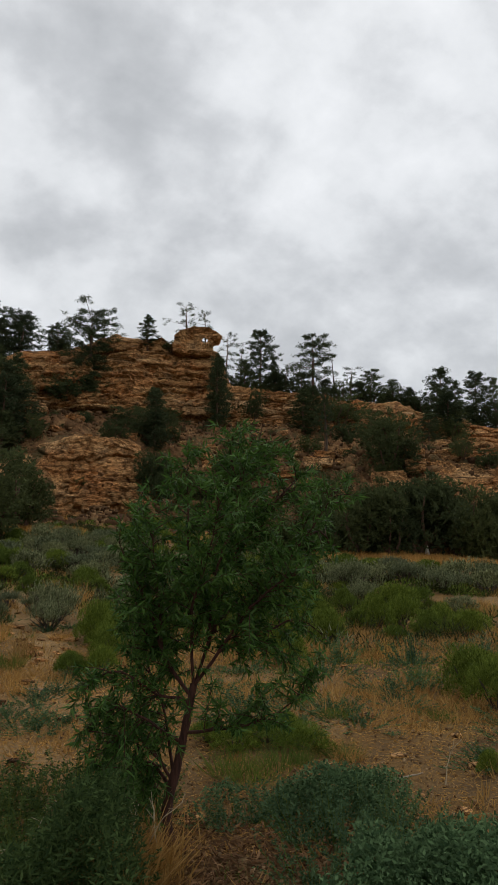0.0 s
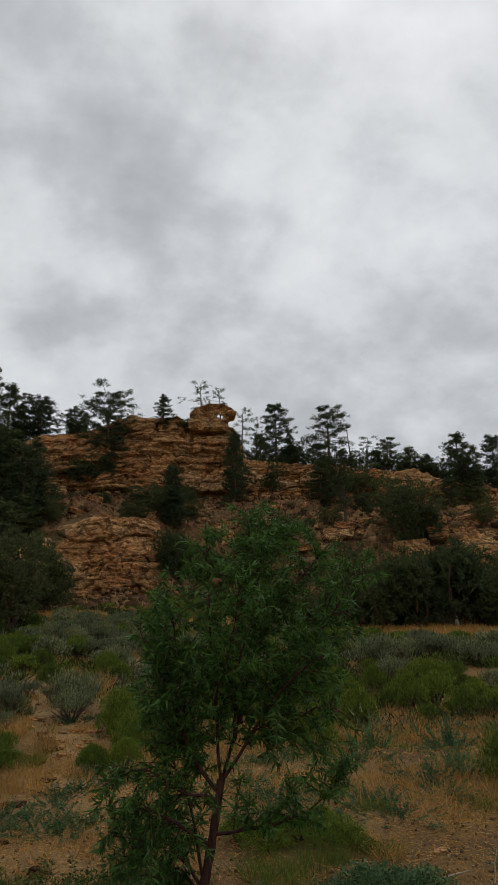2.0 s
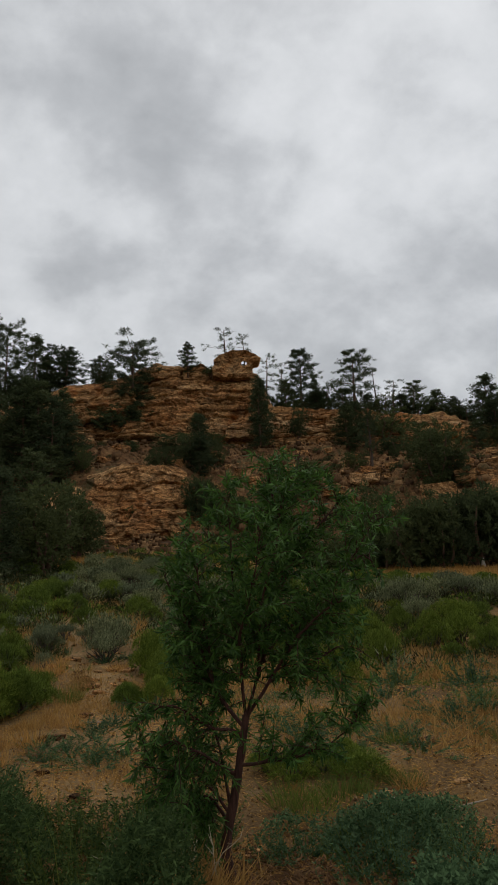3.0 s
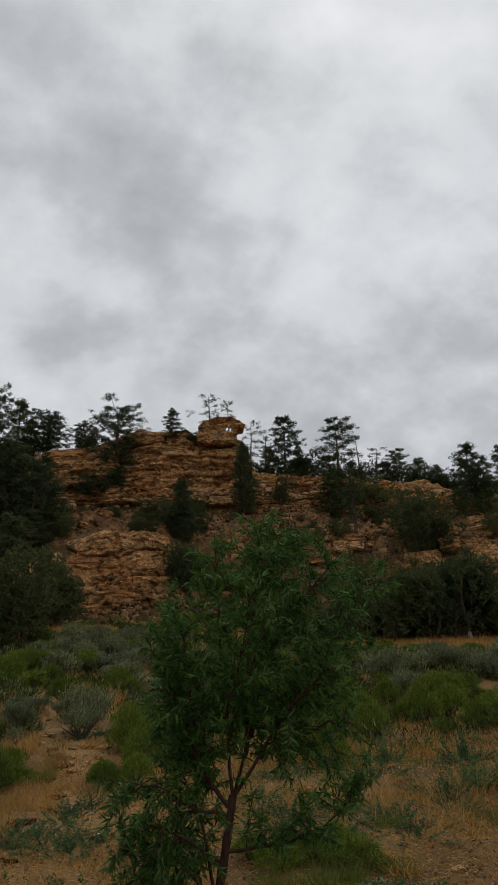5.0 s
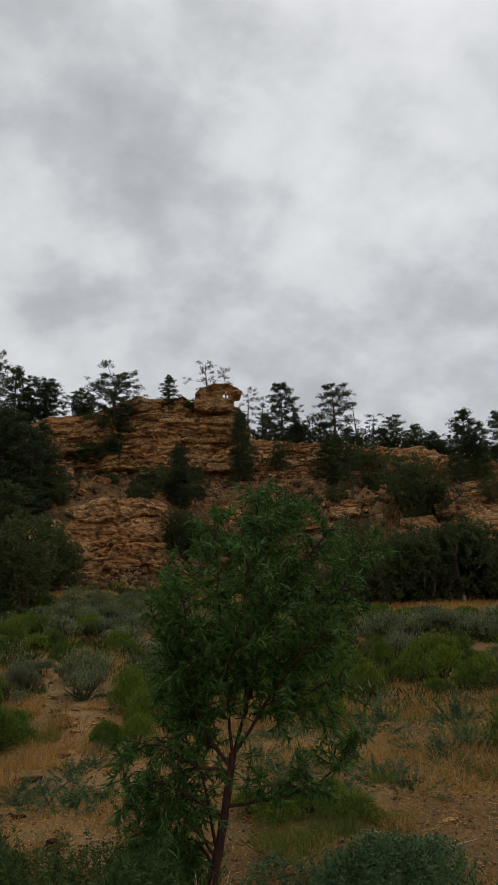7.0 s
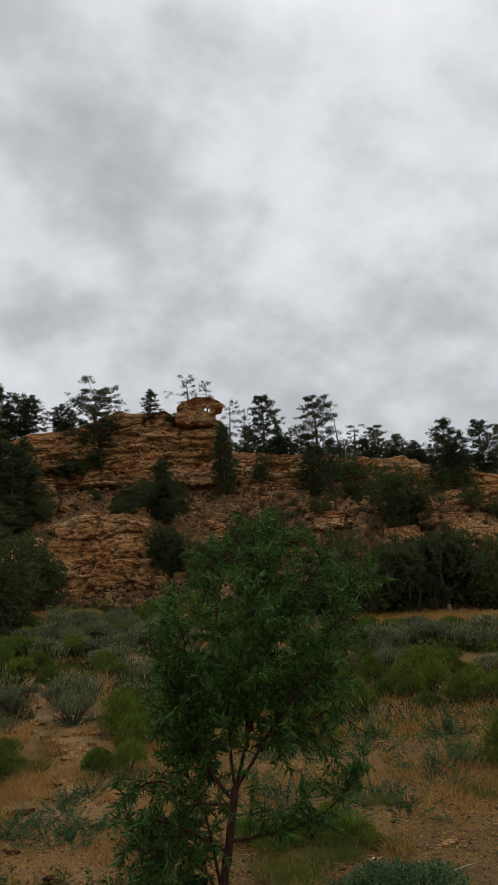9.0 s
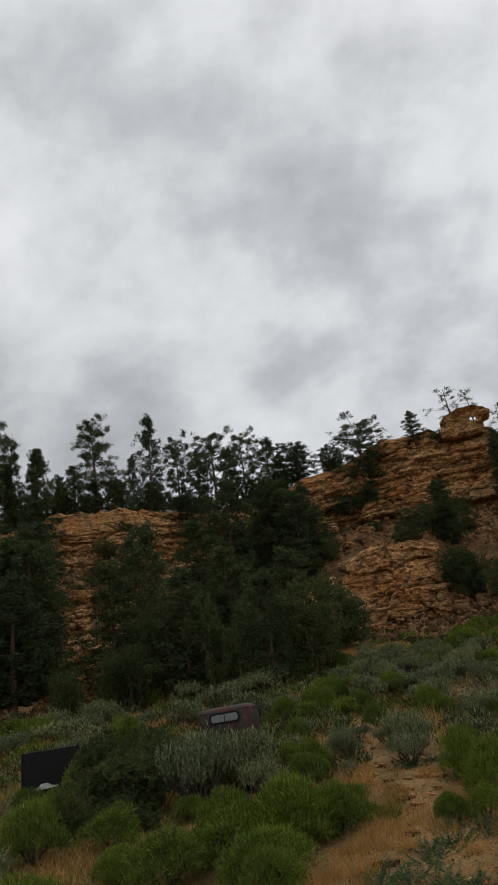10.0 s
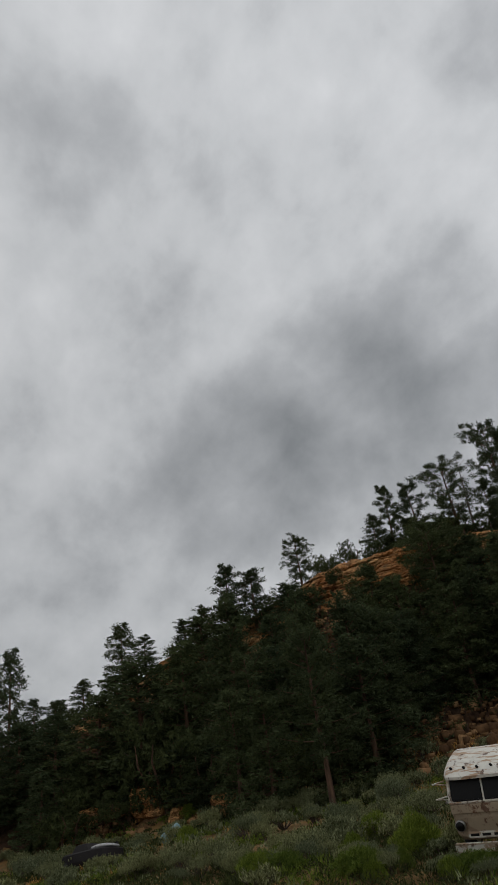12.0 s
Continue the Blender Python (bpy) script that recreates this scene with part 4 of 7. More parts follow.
# ---- shrubs of the foreground slope ----
def sagebrush(label, spikes=420, per=12, leaf_len=0.04):
    """A metre-wide sagebrush: gnarled grey stems under upright silvery sprays."""
    root = tagged(new("sagebrush"), label, "sagebrush")
    wood, leaf = Geo(), Geo()
    for i in range(22):
        a, q = rng.uniform(0, 6.28), np.linspace(0, 1, 4)[:, None]
        end = np.array([np.cos(a) * rng.uniform(0.15, 0.42), np.sin(a) * rng.uniform(0.15, 0.42), rng.uniform(0.25, 0.5)])
        wood.tube([0, 0, -0.05] + q * end + 0.03 * rng.normal(size=(4, 3)) * q, [0.022, 0.016, 0.011, 0.005], 4)
    lump = [(0.42 * np.cos(k * 2.4) * np.sqrt((k + 0.3) / 11), 0.42 * np.sin(k * 2.4) * np.sqrt((k + 0.3) / 11), rng.uniform(0.22, 0.42) - 0.016 * k) for k in range(11)]
    for i in range(spikes):
        lx, ly, lz = lump[i % 11]
        d = unit(1)[0]
        d[2] = abs(d[2]) + 0.08
        at = np.array([lx, ly, lz]) + d * rng.uniform(0.05, 0.15) * [1, 1, 1.1]
        at[2] = max(at[2], 0.03)
        way = np.array([d[0] * 0.4, d[1] * 0.4, 0.9])
        ln = rng.uniform(0.09, 0.24)
        s = rng.uniform(0, 1, per)[:, None]
        leaf.spikes(at + way * ln * s, unit(per) * 0.6 + way * 0.9, leaf_len * rng.uniform(0.6, 1.3, per), leaf_len * rng.uniform(0.3, 0.5, per))
    tagged(wood.ob("woody_base", TWIG, root, "gnarled dark stems"), kind="stuff")
    leaf.ob("foliage", SAGE, root, "silvery grey-green leaf sprays")
    return root


def rabbitbrush(label, mat, stems=6200, size=1.0):
    """A metre-wide rounded green shrub of fine twigs, dark inside and below."""
    root = tagged(new("rabbitbrush"), label, "shrub")
    wood, leaf = Geo(), Geo()
    for i in range(12):
        a, q = rng.uniform(0, 6.28), np.linspace(0, 1, 3)[:, None]
        wood.tube([0, 0, -0.05] + q * np.array([np.cos(a) * 0.25, np.sin(a) * 0.25, 0.36]) + 0.02 * rng.normal(size=(3, 3)), [0.014, 0.01, 0.005], 4)
    lobes = [(0.33 * np.cos(k * 2.4) * np.sqrt((k + 0.4) / 13), 0.33 * np.sin(k * 2.4) * np.sqrt((k + 0.4) / 13), 0.34 - 0.024 * k + rng.uniform(-0.05, 0.07), rng.uniform(0.14, 0.24)) for k in range(13)]
    for lx, ly, lz, lr in lobes:
        n = stems // 13
        d = unit(n)
        d[:, 2] = np.where(d[:, 2] < -0.2, -d[:, 2], d[:, 2])
        out = np.array([lx, ly, lz]) + d * (rng.uniform(0.15, 1.0, n) ** 0.4)[:, None] * lr * [1, 1, 0.95]
        out[:, 2] = np.maximum(out[:, 2], 0.02)
        way = d * 0.7 + [0, 0, 0.4] + 0.65 * unit(n)
        leaf.spikes(out, way, size * rng.uniform(0.03, 0.075, n), size * rng.uniform(0.008, 0.014, n))
    tagged(wood.ob("woody_base", TWIG, root), kind="stuff")
    leaf.ob("foliage", mat, root, "fine upright green stems")
    return root


def weed(label, leaves=520, tall=0.45, mat=None):
    """A low leafy weed clump 0.8 m wide."""
    root = tagged(new("weed_clump"), label, "weed")
    stalk, leaf = Geo(), Geo()
    for i in range(40):
        a, rr, h = rng.uniform(0, 6.28), rng.uniform(0.02, 0.75), tall * rng.uniform(0.25, 1.0) ** 1.3
        q = np.linspace(0, 1, 5)[:, None]
        line = np.array([np.cos(a) * rr * 0.5, np.sin(a) * rr * 0.5, -0.03]) + q * np.array([np.cos(a) * rr * 0.6, np.sin(a) * rr * 0.6, h]) + 0.015 * rng.normal(size=(5, 3)) * q
        stalk.tube(line, [0.006, 0.005, 0.004, 0.003, 0.002], 3)
        n = leaves // 40
        s = rng.uniform(0.15, 1.0, n)
        at = np.stack([np.interp(s, q[:, 0], line[:, k]) for k in range(3)], 1)
        ways = unit(n)
        ways[:, 2] = ways[:, 2] * 0.5 + 0.25
        leaf.blades(at, ways, rng.uniform(0.025, 0.06, n), rng.uniform(0.010, 0.022, n), 0.2, 0.4)
    tagged(stalk.ob("stalk_tangle", GREEN_GRASS, root), kind="stuff")
    leaf.ob("foliage", mat or WEED, root, "small bluish-green leaves")
    return root


def tuft(name, label, mat, blades=150, tall=0.4, spread=0.16):
    """One clump of grass."""
    g = Geo()
    a, rr = rng.uniform(0, 6.28, blades), spread * np.sqrt(rng.uniform(0, 1, blades))
    base = np.stack([np.cos(a) * rr, np.sin(a) * rr, 0 * a - 0.02], 1)
    way = np.stack([np.cos(a) * rr * 2.2, np.sin(a) * rr * 2.2, 0.75 + 0 * a], 1) + 0.22 * rng.normal(size=(blades, 3))
    g.blades(base, way, tall * rng.uniform(0.45, 1.1, blades), rng.uniform(0.004, 0.010, blades), 0.22, 0.35)
    return tagged(g.ob(name, mat), label, "grass")


SILVER = "silvery-grey sagebrush growing on the dry slope"
BROOM = "bright green broom-like shrub on dry ground"
LOW = "low bluish-green leafy weeds on dry soil"
SHRUBS = {
    "sage": [sagebrush(SILVER) for _ in range(4)],
    "broom": [rabbitbrush(BROOM, RABBIT) for _ in range(4)],
    "far_sage": [sagebrush(SILVER, 190, 9, 0.075) for _ in range(4)],
    "far_broom": [rabbitbrush(BROOM, RABBIT, 2000, 1.8) for _ in range(4)],
    "weed": [weed(LOW, 1500) for _ in range(3)],
    "tall": [weed("tall dark green weeds among grass stems", 1700, 0.75, GREEN_WEED) for _ in range(2)],
    "straw": [tuft("dry_grass_tuft", "tuft of straw-coloured dry grass", STRAW) for _ in range(3)],
    "grass": [tuft("green_grass_tuft", "tuft of fresh green grass", GREEN_GRASS, 190, 0.34, 0.2) for _ in range(3)],
}
for kinds in SHRUBS.values():
    for k, ob in enumerate(kinds):
        ob.matrix_basis = pose(30 * k, -420, -40)
GROUPS = {"far_sage": "sagebrush on the slope", "far_broom": "green shrubs on the slope", "sage": "sagebrush on the slope", "broom": "green shrubs on the slope", "weed": "weeds in the foreground", "tall": "tall weeds", "straw": "dry grass tufts", "grass": "green grass tufts"}


def shrub(kind, az, r, width, height=None, sink=0.0):
    """A copy of a shrub template: width in metres, height relative to its usual one."""
    n = int(rng.integers(len(SHRUBS[kind])))
    ob = SHRUBS[kind][n]
    x, y = xy(az, r)
    h = width if height is None else height
    m = pose(x, y, float(ground_z(az, r)) - sink, 0, 0, rng.uniform(0, 360)) @ Matrix.Diagonal((width, width, h, 1))
    if (kind, n) in used:
        ob = copy_thing(ob, m @ Matrix.Diagonal([1 / q for q in ob.scale] + [1]))
    else:
        ob.matrix_basis = m
        used.add((kind, n))
    return tagged(ob, group=GROUPS[kind])


# brush and weeds that stand out
shrub("broom", 26.59, 11.40, 1.36, 1.69)
shrub("broom", 22.85, 11.30, 0.89, 1.25)
shrub("broom", 29.20, 8.70, 0.82, 1.14)
shrub("broom", 30.93, 9.40, 0.63, 0.88)
shrub("broom", 21.40, 12.00, 0.70, 0.98)
shrub("broom", 12.22, 11.30, 0.67, 0.94)
shrub("broom", 14.84, 11.60, 0.52, 0.72)
shrub("broom", 12.32, 14.80, 0.79, 1.10)
shrub("broom", 24.39, 14.90, 0.97, 1.10)
shrub("broom", 24.93, 23.80, 1.24, 1.35)
shrub("broom", 22.25, 24.50, 1.29, 1.41)
shrub("broom", 19.04, 25.30, 1.36, 1.48)
shrub("broom", 16.25, 25.70, 1.39, 1.52)
shrub("broom", 13.71, 22.30, 1.21, 1.31)
shrub("broom", 24.33, 19.90, 0.88, 1.12)
shrub("broom", 18.07, 20.00, 0.91, 1.16)
shrub("broom", 20.73, 27.70, 1.27, 1.43)
shrub("broom", 22.42, 35.08, 1.26, 1.32)
shrub("broom", 22.45, 34.89, 1.22, 1.17)
shrub("broom", 19.41, 35.28, 1.33, 1.14)
shrub("broom", 19.34, 35.21, 1.26, 1.32)
shrub("sage", 29.26, 15.90, 1.45, 2.03)
shrub("sage", 16.37, 15.20, 1.03, 1.17)
shrub("sage", 21.18, 18.20, 0.61, 0.86)
shrub("sage", 21.15, 14.60, 0.43, 0.55)
shrub("sage", 27.80, 14.30, 0.91, 1.27)
shrub("sage", 12.41, 27.60, 1.29, 1.26)
shrub("sage", 14.12, 30.70, 1.44, 1.40)
shrub("sage", 10.36, 30.00, 1.42, 1.55)
shrub("sage", 15.87, 33.30, 1.43, 1.33)
shrub("sage", 8.72, 34.10, 1.62, 1.38)
shrub("sage", 12.45, 36.20, 1.72, 1.46)
shrub("sage", 27.12, 34.60, 1.80, 1.31)
shrub("sage", 28.96, 41.28, 1.58, 1.34)
shrub("sage", 29.20, 41.27, 1.67, 1.40)
shrub("sage", 16.11, 16.40, 1.20, 1.58)
shrub("sage", 21.14, 16.90, 0.73, 1.02)
shrub("sage", 18.08, 31.30, 1.29, 1.37)
shrub("sage", 16.31, 29.60, 1.23, 1.31)
shrub("sage", 14.53, 30.50, 1.28, 1.36)
shrub("sage", 12.72, 28.90, 1.22, 1.35)
shrub("sage", 10.90, 27.40, 1.15, 1.38)
shrub("sage", 9.06, 25.80, 1.19, 1.39)
shrub("sage", 17.27, 37.90, 1.44, 1.35)
shrub("sage", 15.25, 36.70, 1.41, 1.31)
shrub("sage", 13.20, 35.60, 1.37, 1.28)
shrub("sage", 11.37, 33.50, 1.29, 1.36)
shrub("sage", 9.52, 31.60, 1.22, 1.28)
shrub("sage", -8.41, 26.80, 1.42, 1.48)
shrub("sage", -10.13, 25.20, 1.32, 1.38)
shrub("sage", -13.28, 28.90, 1.50, 1.41)
shrub("sage", -15.34, 26.90, 1.38, 1.44)
shrub("sage", -12.07, 32.60, 1.47, 1.25)
shrub("sage", -9.50, 20.10, 1.05, 1.31)
shrub("broom", -5.76, 15.50, 1.04, 1.45)
shrub("broom", -10.58, 16.10, 1.06, 1.49)
shrub("broom", -12.73, 16.60, 1.09, 1.52)
shrub("broom", -14.74, 15.70, 0.90, 1.14)
shrub("broom", -1.42, 16.98, 1.16, 1.84)
shrub("broom", -1.26, 17.16, 1.31, 1.84)
shrub("broom", -14.21, 20.20, 1.03, 1.25)
shrub("broom", -8.12, 18.70, 0.98, 1.30)
shrub("broom", 20.14, 25.00, 1.29, 1.40)
shrub("broom", 21.77, 23.70, 1.21, 1.46)
shrub("broom", 18.83, 23.10, 1.02, 1.16)
shrub("broom", 21.46, 28.40, 1.25, 1.24)
shrub("broom", 19.80, 30.40, 1.36, 1.34)
shrub("weed", 27.67, 7.50, 0.44, 0.35)
shrub("weed", 25.59, 7.70, 0.46, 0.37)
shrub("weed", 23.34, 8.20, 0.46, 0.37)
shrub("weed", 21.04, 8.70, 0.50, 0.37)
shrub("weed", 19.20, 9.00, 0.48, 0.38)
shrub("weed", 17.26, 9.50, 0.51, 0.40)
shrub("weed", 15.26, 10.20, 0.56, 0.44)
shrub("weed", 12.79, 10.90, 0.60, 0.53)
shrub("weed", 15.03, 11.00, 0.40, 0.47)
shrub("straw", 30.96, 7.90, 0.59, 0.82)
shrub("straw", 29.45, 7.90, 0.60, 0.83)
shrub("straw", 27.76, 8.30, 0.59, 0.83)
shrub("straw", 25.55, 8.90, 0.60, 0.84)
shrub("straw", 23.75, 9.40, 0.59, 0.82)
shrub("straw", 21.81, 10.30, 0.66, 0.92)
shrub("straw", 20.08, 10.30, 0.60, 0.84)
shrub("straw", 21.73, 13.70, 0.97, 1.19)
shrub("straw", 20.18, 13.70, 0.98, 1.19)
shrub("straw", 14.00, 19.40, 1.20, 1.68)
shrub("straw", 18.71, 12.20, 0.73, 0.83)
shrub("straw", 10.48, 12.60, 0.77, 1.00)
shrub("straw", 26.51, 8.50, 0.57, 0.77)
shrub("straw", 24.59, 9.40, 0.53, 0.74)
shrub("straw", 20.85, 10.70, 0.62, 0.81)
shrub("straw", 30.76, 8.60, 0.55, 0.75)
shrub("broom", 75.52, 24.20, 1.15, 1.41)
shrub("sage", 73.55, 21.30, 0.74, 0.97)
shrub("sage", 69.28, 22.70, 1.04, 0.77)
shrub("sage", 77.93, 35.50, 1.14, 1.19)
shrub("broom", 87.12, 50.10, 1.37, 1.92)
shrub("sage", 71.89, 31.90, 1.06, 0.80)
shrub("sage", 74.78, 35.70, 0.77, 1.08)
shrub("sage", 83.14, 43.70, 1.66, 1.61)
shrub("broom", 82.28, 24.70, 1.15, 1.47)
shrub("sage", 83.89, 26.20, 1.31, 1.47)
shrub("sage", 69.67, 27.60, 0.81, 0.79)
shrub("sage", 84.32, 49.40, 1.23, 1.48)
shrub("broom", 87.64, 34.70, 1.28, 1.57)
shrub("sage", 71.36, 25.80, 0.84, 0.94)
shrub("sage", 72.94, 35.40, 1.16, 0.79)
shrub("sage", 73.24, 22.00, 0.72, 1.01)
shrub("broom", 80.36, 29.90, 0.86, 1.11)
shrub("sage", 84.38, 26.30, 1.03, 1.37)
shrub("sage", 70.01, 20.20, 0.82, 0.87)
shrub("sage", 77.46, 24.70, 0.84, 1.17)
shrub("broom", 72.37, 21.60, 0.72, 1.01)
shrub("sage", 85.65, 42.70, 1.49, 1.74)
shrub("sage", 81.25, 24.60, 1.13, 1.07)
shrub("sage", 80.91, 41.30, 0.99, 1.10)
shrub("broom", 74.61, 21.00, 0.81, 0.95)
shrub("sage", 68.29, 23.60, 0.82, 0.78)
shrub("sage", 76.18, 23.40, 0.98, 1.01)
shrub("sage", 86.77, 28.90, 1.01, 1.34)
shrub("broom", 70.45, 31.20, 0.99, 1.24)
shrub("sage", 75.46, 23.60, 0.81, 1.00)
shrub("sage", 84.88, 28.60, 1.13, 1.27)
shrub("sage", 68.60, 20.50, 1.06, 0.88)
shrub("broom", 78.12, 25.80, 1.05, 1.16)
shrub("sage", 79.13, 40.10, 1.10, 1.44)
shrub("sage", 68.94, 22.80, 0.86, 0.84)
shrub("sage", 85.63, 45.70, 1.67, 1.73)
shrub("broom", 80.66, 26.40, 1.27, 1.46)
shrub("sage", 74.76, 23.60, 0.91, 1.09)
shrub("sage", 81.97, 33.40, 1.36, 1.35)
shrub("sage", 82.19, 24.90, 1.21, 1.22)
shrub("broom", 87.39, 38.00, 1.26, 1.76)
shrub("sage", 78.75, 24.70, 1.14, 1.24)
shrub("sage", 80.79, 29.00, 1.27, 1.36)
shrub("sage", 80.96, 25.70, 1.32, 1.25)
shrub("broom", 69.17, 19.80, 0.89, 1.07)
shrub("sage", 84.55, 28.60, 1.50, 1.27)
shrub("sage", 91.84, 34.00, 1.20, 0.89)
shrub("sage", 90.70, 33.30, 1.14, 1.01)
shrub("sage", 100.13, 57.70, 1.73, 1.87)
shrub("sage", 97.79, 47.20, 1.55, 1.13)
shrub("sage", 96.56, 52.00, 1.35, 1.26)
shrub("sage", 97.57, 43.60, 1.00, 1.29)
shrub("sage", 97.06, 49.70, 1.21, 1.70)
shrub("sage", 90.17, 33.70, 1.25, 1.13)
shrub("sage", 88.48, 28.90, 0.97, 0.85)
shrub("sage", 89.16, 35.00, 0.88, 1.14)
shrub("sage", 88.19, 31.40, 1.25, 1.18)
shrub("sage", 96.95, 48.40, 1.21, 1.58)
shrub("sage", 32.51, 14.98, 1.60, 2.37)
shrub("sage", 32.54, 15.43, 1.96, 2.28)
shrub("sage", 33.05, 17.70, 1.51, 2.02)
shrub("sage", 28.53, 15.80, 1.47, 2.05)
shrub("broom", 35.81, 10.60, 1.42, 1.33)
shrub("broom", 31.56, 11.00, 1.44, 1.26)
shrub("broom", 31.02, 11.43, 1.32, 1.60)
shrub("broom", 26.53, 11.20, 1.47, 1.70)
shrub("broom", 23.49, 11.40, 0.95, 1.21)
shrub("broom", 29.57, 9.70, 1.31, 1.22)
shrub("broom", 23.66, 15.70, 1.02, 1.34)
shrub("sage", 20.71, 17.20, 0.75, 0.73)
shrub("sage", 19.63, 18.20, 0.66, 0.77)
shrub("broom", 12.48, 14.10, 1.08, 1.50)
shrub("broom", 11.73, 12.70, 0.79, 1.03)
shrub("sage", 9.87, 20.20, 1.15, 1.05)
shrub("sage", 14.27, 25.50, 1.69, 1.37)
shrub("sage", 27.93, 31.70, 1.92, 1.40)
shrub("sage", 42.92, 32.70, 1.64, 1.70)
shrub("sage", 40.63, 29.61, 1.82, 1.43)
shrub("sage", 39.27, 30.41, 1.76, 1.87)
shrub("sage", 45.82, 27.60, 1.53, 1.67)
shrub("broom", 37.43, 23.02, 1.61, 2.25)
shrub("broom", 37.28, 22.66, 1.43, 2.19)
shrub("broom", 40.02, 17.12, 1.39, 2.12)
shrub("broom", 40.75, 17.54, 1.38, 2.12)
shrub("broom", 38.42, 18.24, 1.38, 1.82)
shrub("broom", 36.96, 18.72, 1.38, 1.82)
shrub("broom", 44.80, 13.10, 1.37, 1.60)
shrub("broom", 42.77, 14.40, 1.06, 1.48)
shrub("sage", 16.07, 17.00, 1.10, 1.04)
shrub("sage", 17.61, 17.40, 0.79, 0.77)
shrub("sage", 13.30, 23.80, 1.67, 1.35)
shrub("broom", 12.00, 15.80, 0.98, 1.14)
shrub("broom", 10.79, 13.20, 1.12, 1.38)
shrub("broom", 14.31, 11.40, 0.60, 0.73)
shrub("broom", -6.55, 14.20, 1.00, 1.40)
shrub("broom", -2.86, 16.24, 1.38, 1.81)
shrub("broom", -4.50, 16.72, 1.37, 1.77)
shrub("broom", -2.78, 12.20, 1.05, 1.46)
shrub("sage", -8.52, 22.30, 1.58, 2.05)
shrub("broom", -12.88, 19.76, 1.21, 1.38)
shrub("broom", -11.99, 19.93, 1.38, 1.43)
shrub("broom", -17.85, 15.90, 1.19, 1.21)
shrub("broom", -15.70, 16.60, 1.14, 1.28)
shrub("sage", -19.82, 27.50, 1.86, 1.81)
shrub("sage", -16.75, 25.00, 1.72, 1.39)
shrub("sage", -13.19, 26.20, 1.63, 1.49)
shrub("broom", -17.78, 9.90, 0.95, 1.24)
shrub("broom", -19.58, 9.00, 0.85, 1.19)
shrub("broom", -18.84, 6.40, 0.28, 0.39)
shrub("weed", -13.36, 12.20, 0.92, 1.28)
shrub("weed", -7.45, 12.10, 0.93, 1.30)
shrub("weed", -13.70, 10.00, 0.75, 1.04)
shrub("straw", -11.58, 12.60, 0.94, 1.27)
shrub("grass", 1.42, 6.40, 0.94, 0.90)
shrub("grass", -2.70, 6.50, 0.88, 0.91)
shrub("grass", -0.41, 6.20, 0.91, 0.80)
shrub("grass", -4.52, 6.60, 0.49, 0.68)
shrub("weed", -8.91, 5.40, 0.84, 0.93)
shrub("weed", -5.33, 5.00, 0.69, 0.78)
shrub("weed", -7.09, 4.80, 0.70, 0.91)
shrub("weed", -2.67, 5.40, 0.75, 0.66)
shrub("weed", 0.05, 5.30, 0.74, 0.56)
shrub("weed", 2.76, 5.40, 0.55, 0.47)
shrub("weed", -11.49, 5.10, 0.55, 0.70)
shrub("weed", -13.93, 4.60, 0.61, 0.69)
shrub("weed", -17.19, 4.50, 0.59, 0.59)
shrub("weed", -10.50, 4.40, 0.67, 0.75)
shrub("weed", -5.26, 4.20, 0.57, 0.57)
shrub("weed", -15.47, 4.20, 0.62, 0.62)
shrub("tall", 16.67, 5.30, 0.84, 0.74)
shrub("tall", 13.79, 5.60, 0.86, 0.74)
shrub("tall", 18.13, 4.70, 0.78, 0.69)
shrub("tall", 15.22, 4.50, 0.75, 0.67)
shrub("tall", 10.33, 5.50, 0.75, 0.68)
shrub("tall", 8.60, 5.80, 0.64, 0.54)
shrub("tall", 18.81, 5.90, 0.78, 0.65)
shrub("tall", 21.40, 5.20, 0.80, 0.71)
shrub("tall", 12.22, 4.10, 0.69, 0.54)
shrub("tall", 17.08, 4.00, 0.65, 0.51)
shrub("straw", 10.61, 4.50, 0.53, 0.74)
shrub("straw", 8.88, 4.50, 0.48, 0.67)
shrub("straw", 11.49, 4.60, 0.43, 0.60)
shrub("straw", 7.96, 4.20, 0.49, 0.56)
shrub("straw", 12.27, 4.30, 0.45, 0.63)
shrub("grass", 19.08, 12.00, 0.86, 1.20)
shrub("straw", 18.52, 10.00, 0.71, 0.97)
shrub("straw", 18.29, 12.80, 1.08, 1.50)
shrub("sage", 28.68, 15.60, 0.99, 1.39)
shrub("sage", 29.70, 15.50, 0.98, 1.37)
shrub("broom", 25.81, 11.20, 1.34, 1.47)
shrub("broom", 22.78, 11.60, 1.09, 1.13)
shrub("broom", 28.59, 11.50, 1.19, 1.21)
shrub("broom", 28.34, 9.00, 0.86, 0.93)
shrub("broom", 29.77, 9.50, 0.84, 0.98)
shrub("straw", 22.13, 9.20, 0.84, 1.18)
shrub("straw", 24.43, 8.60, 0.77, 1.08)
shrub("straw", 30.49, 8.20, 0.79, 1.11)
shrub("broom", 25.39, 17.60, 0.90, 1.08)
shrub("broom", 23.50, 15.10, 0.77, 0.93)
shrub("sage", 16.46, 18.00, 0.82, 0.80)
shrub("sage", 21.45, 17.70, 0.79, 0.77)
shrub("broom", 12.48, 13.90, 0.95, 1.32)
shrub("sage", 52.49, 33.80, 1.91, 1.74)
shrub("sage", 55.15, 33.00, 1.64, 1.71)
shrub("sage", 49.92, 29.22, 1.81, 1.78)
shrub("sage", 49.05, 30.46, 1.66, 1.61)
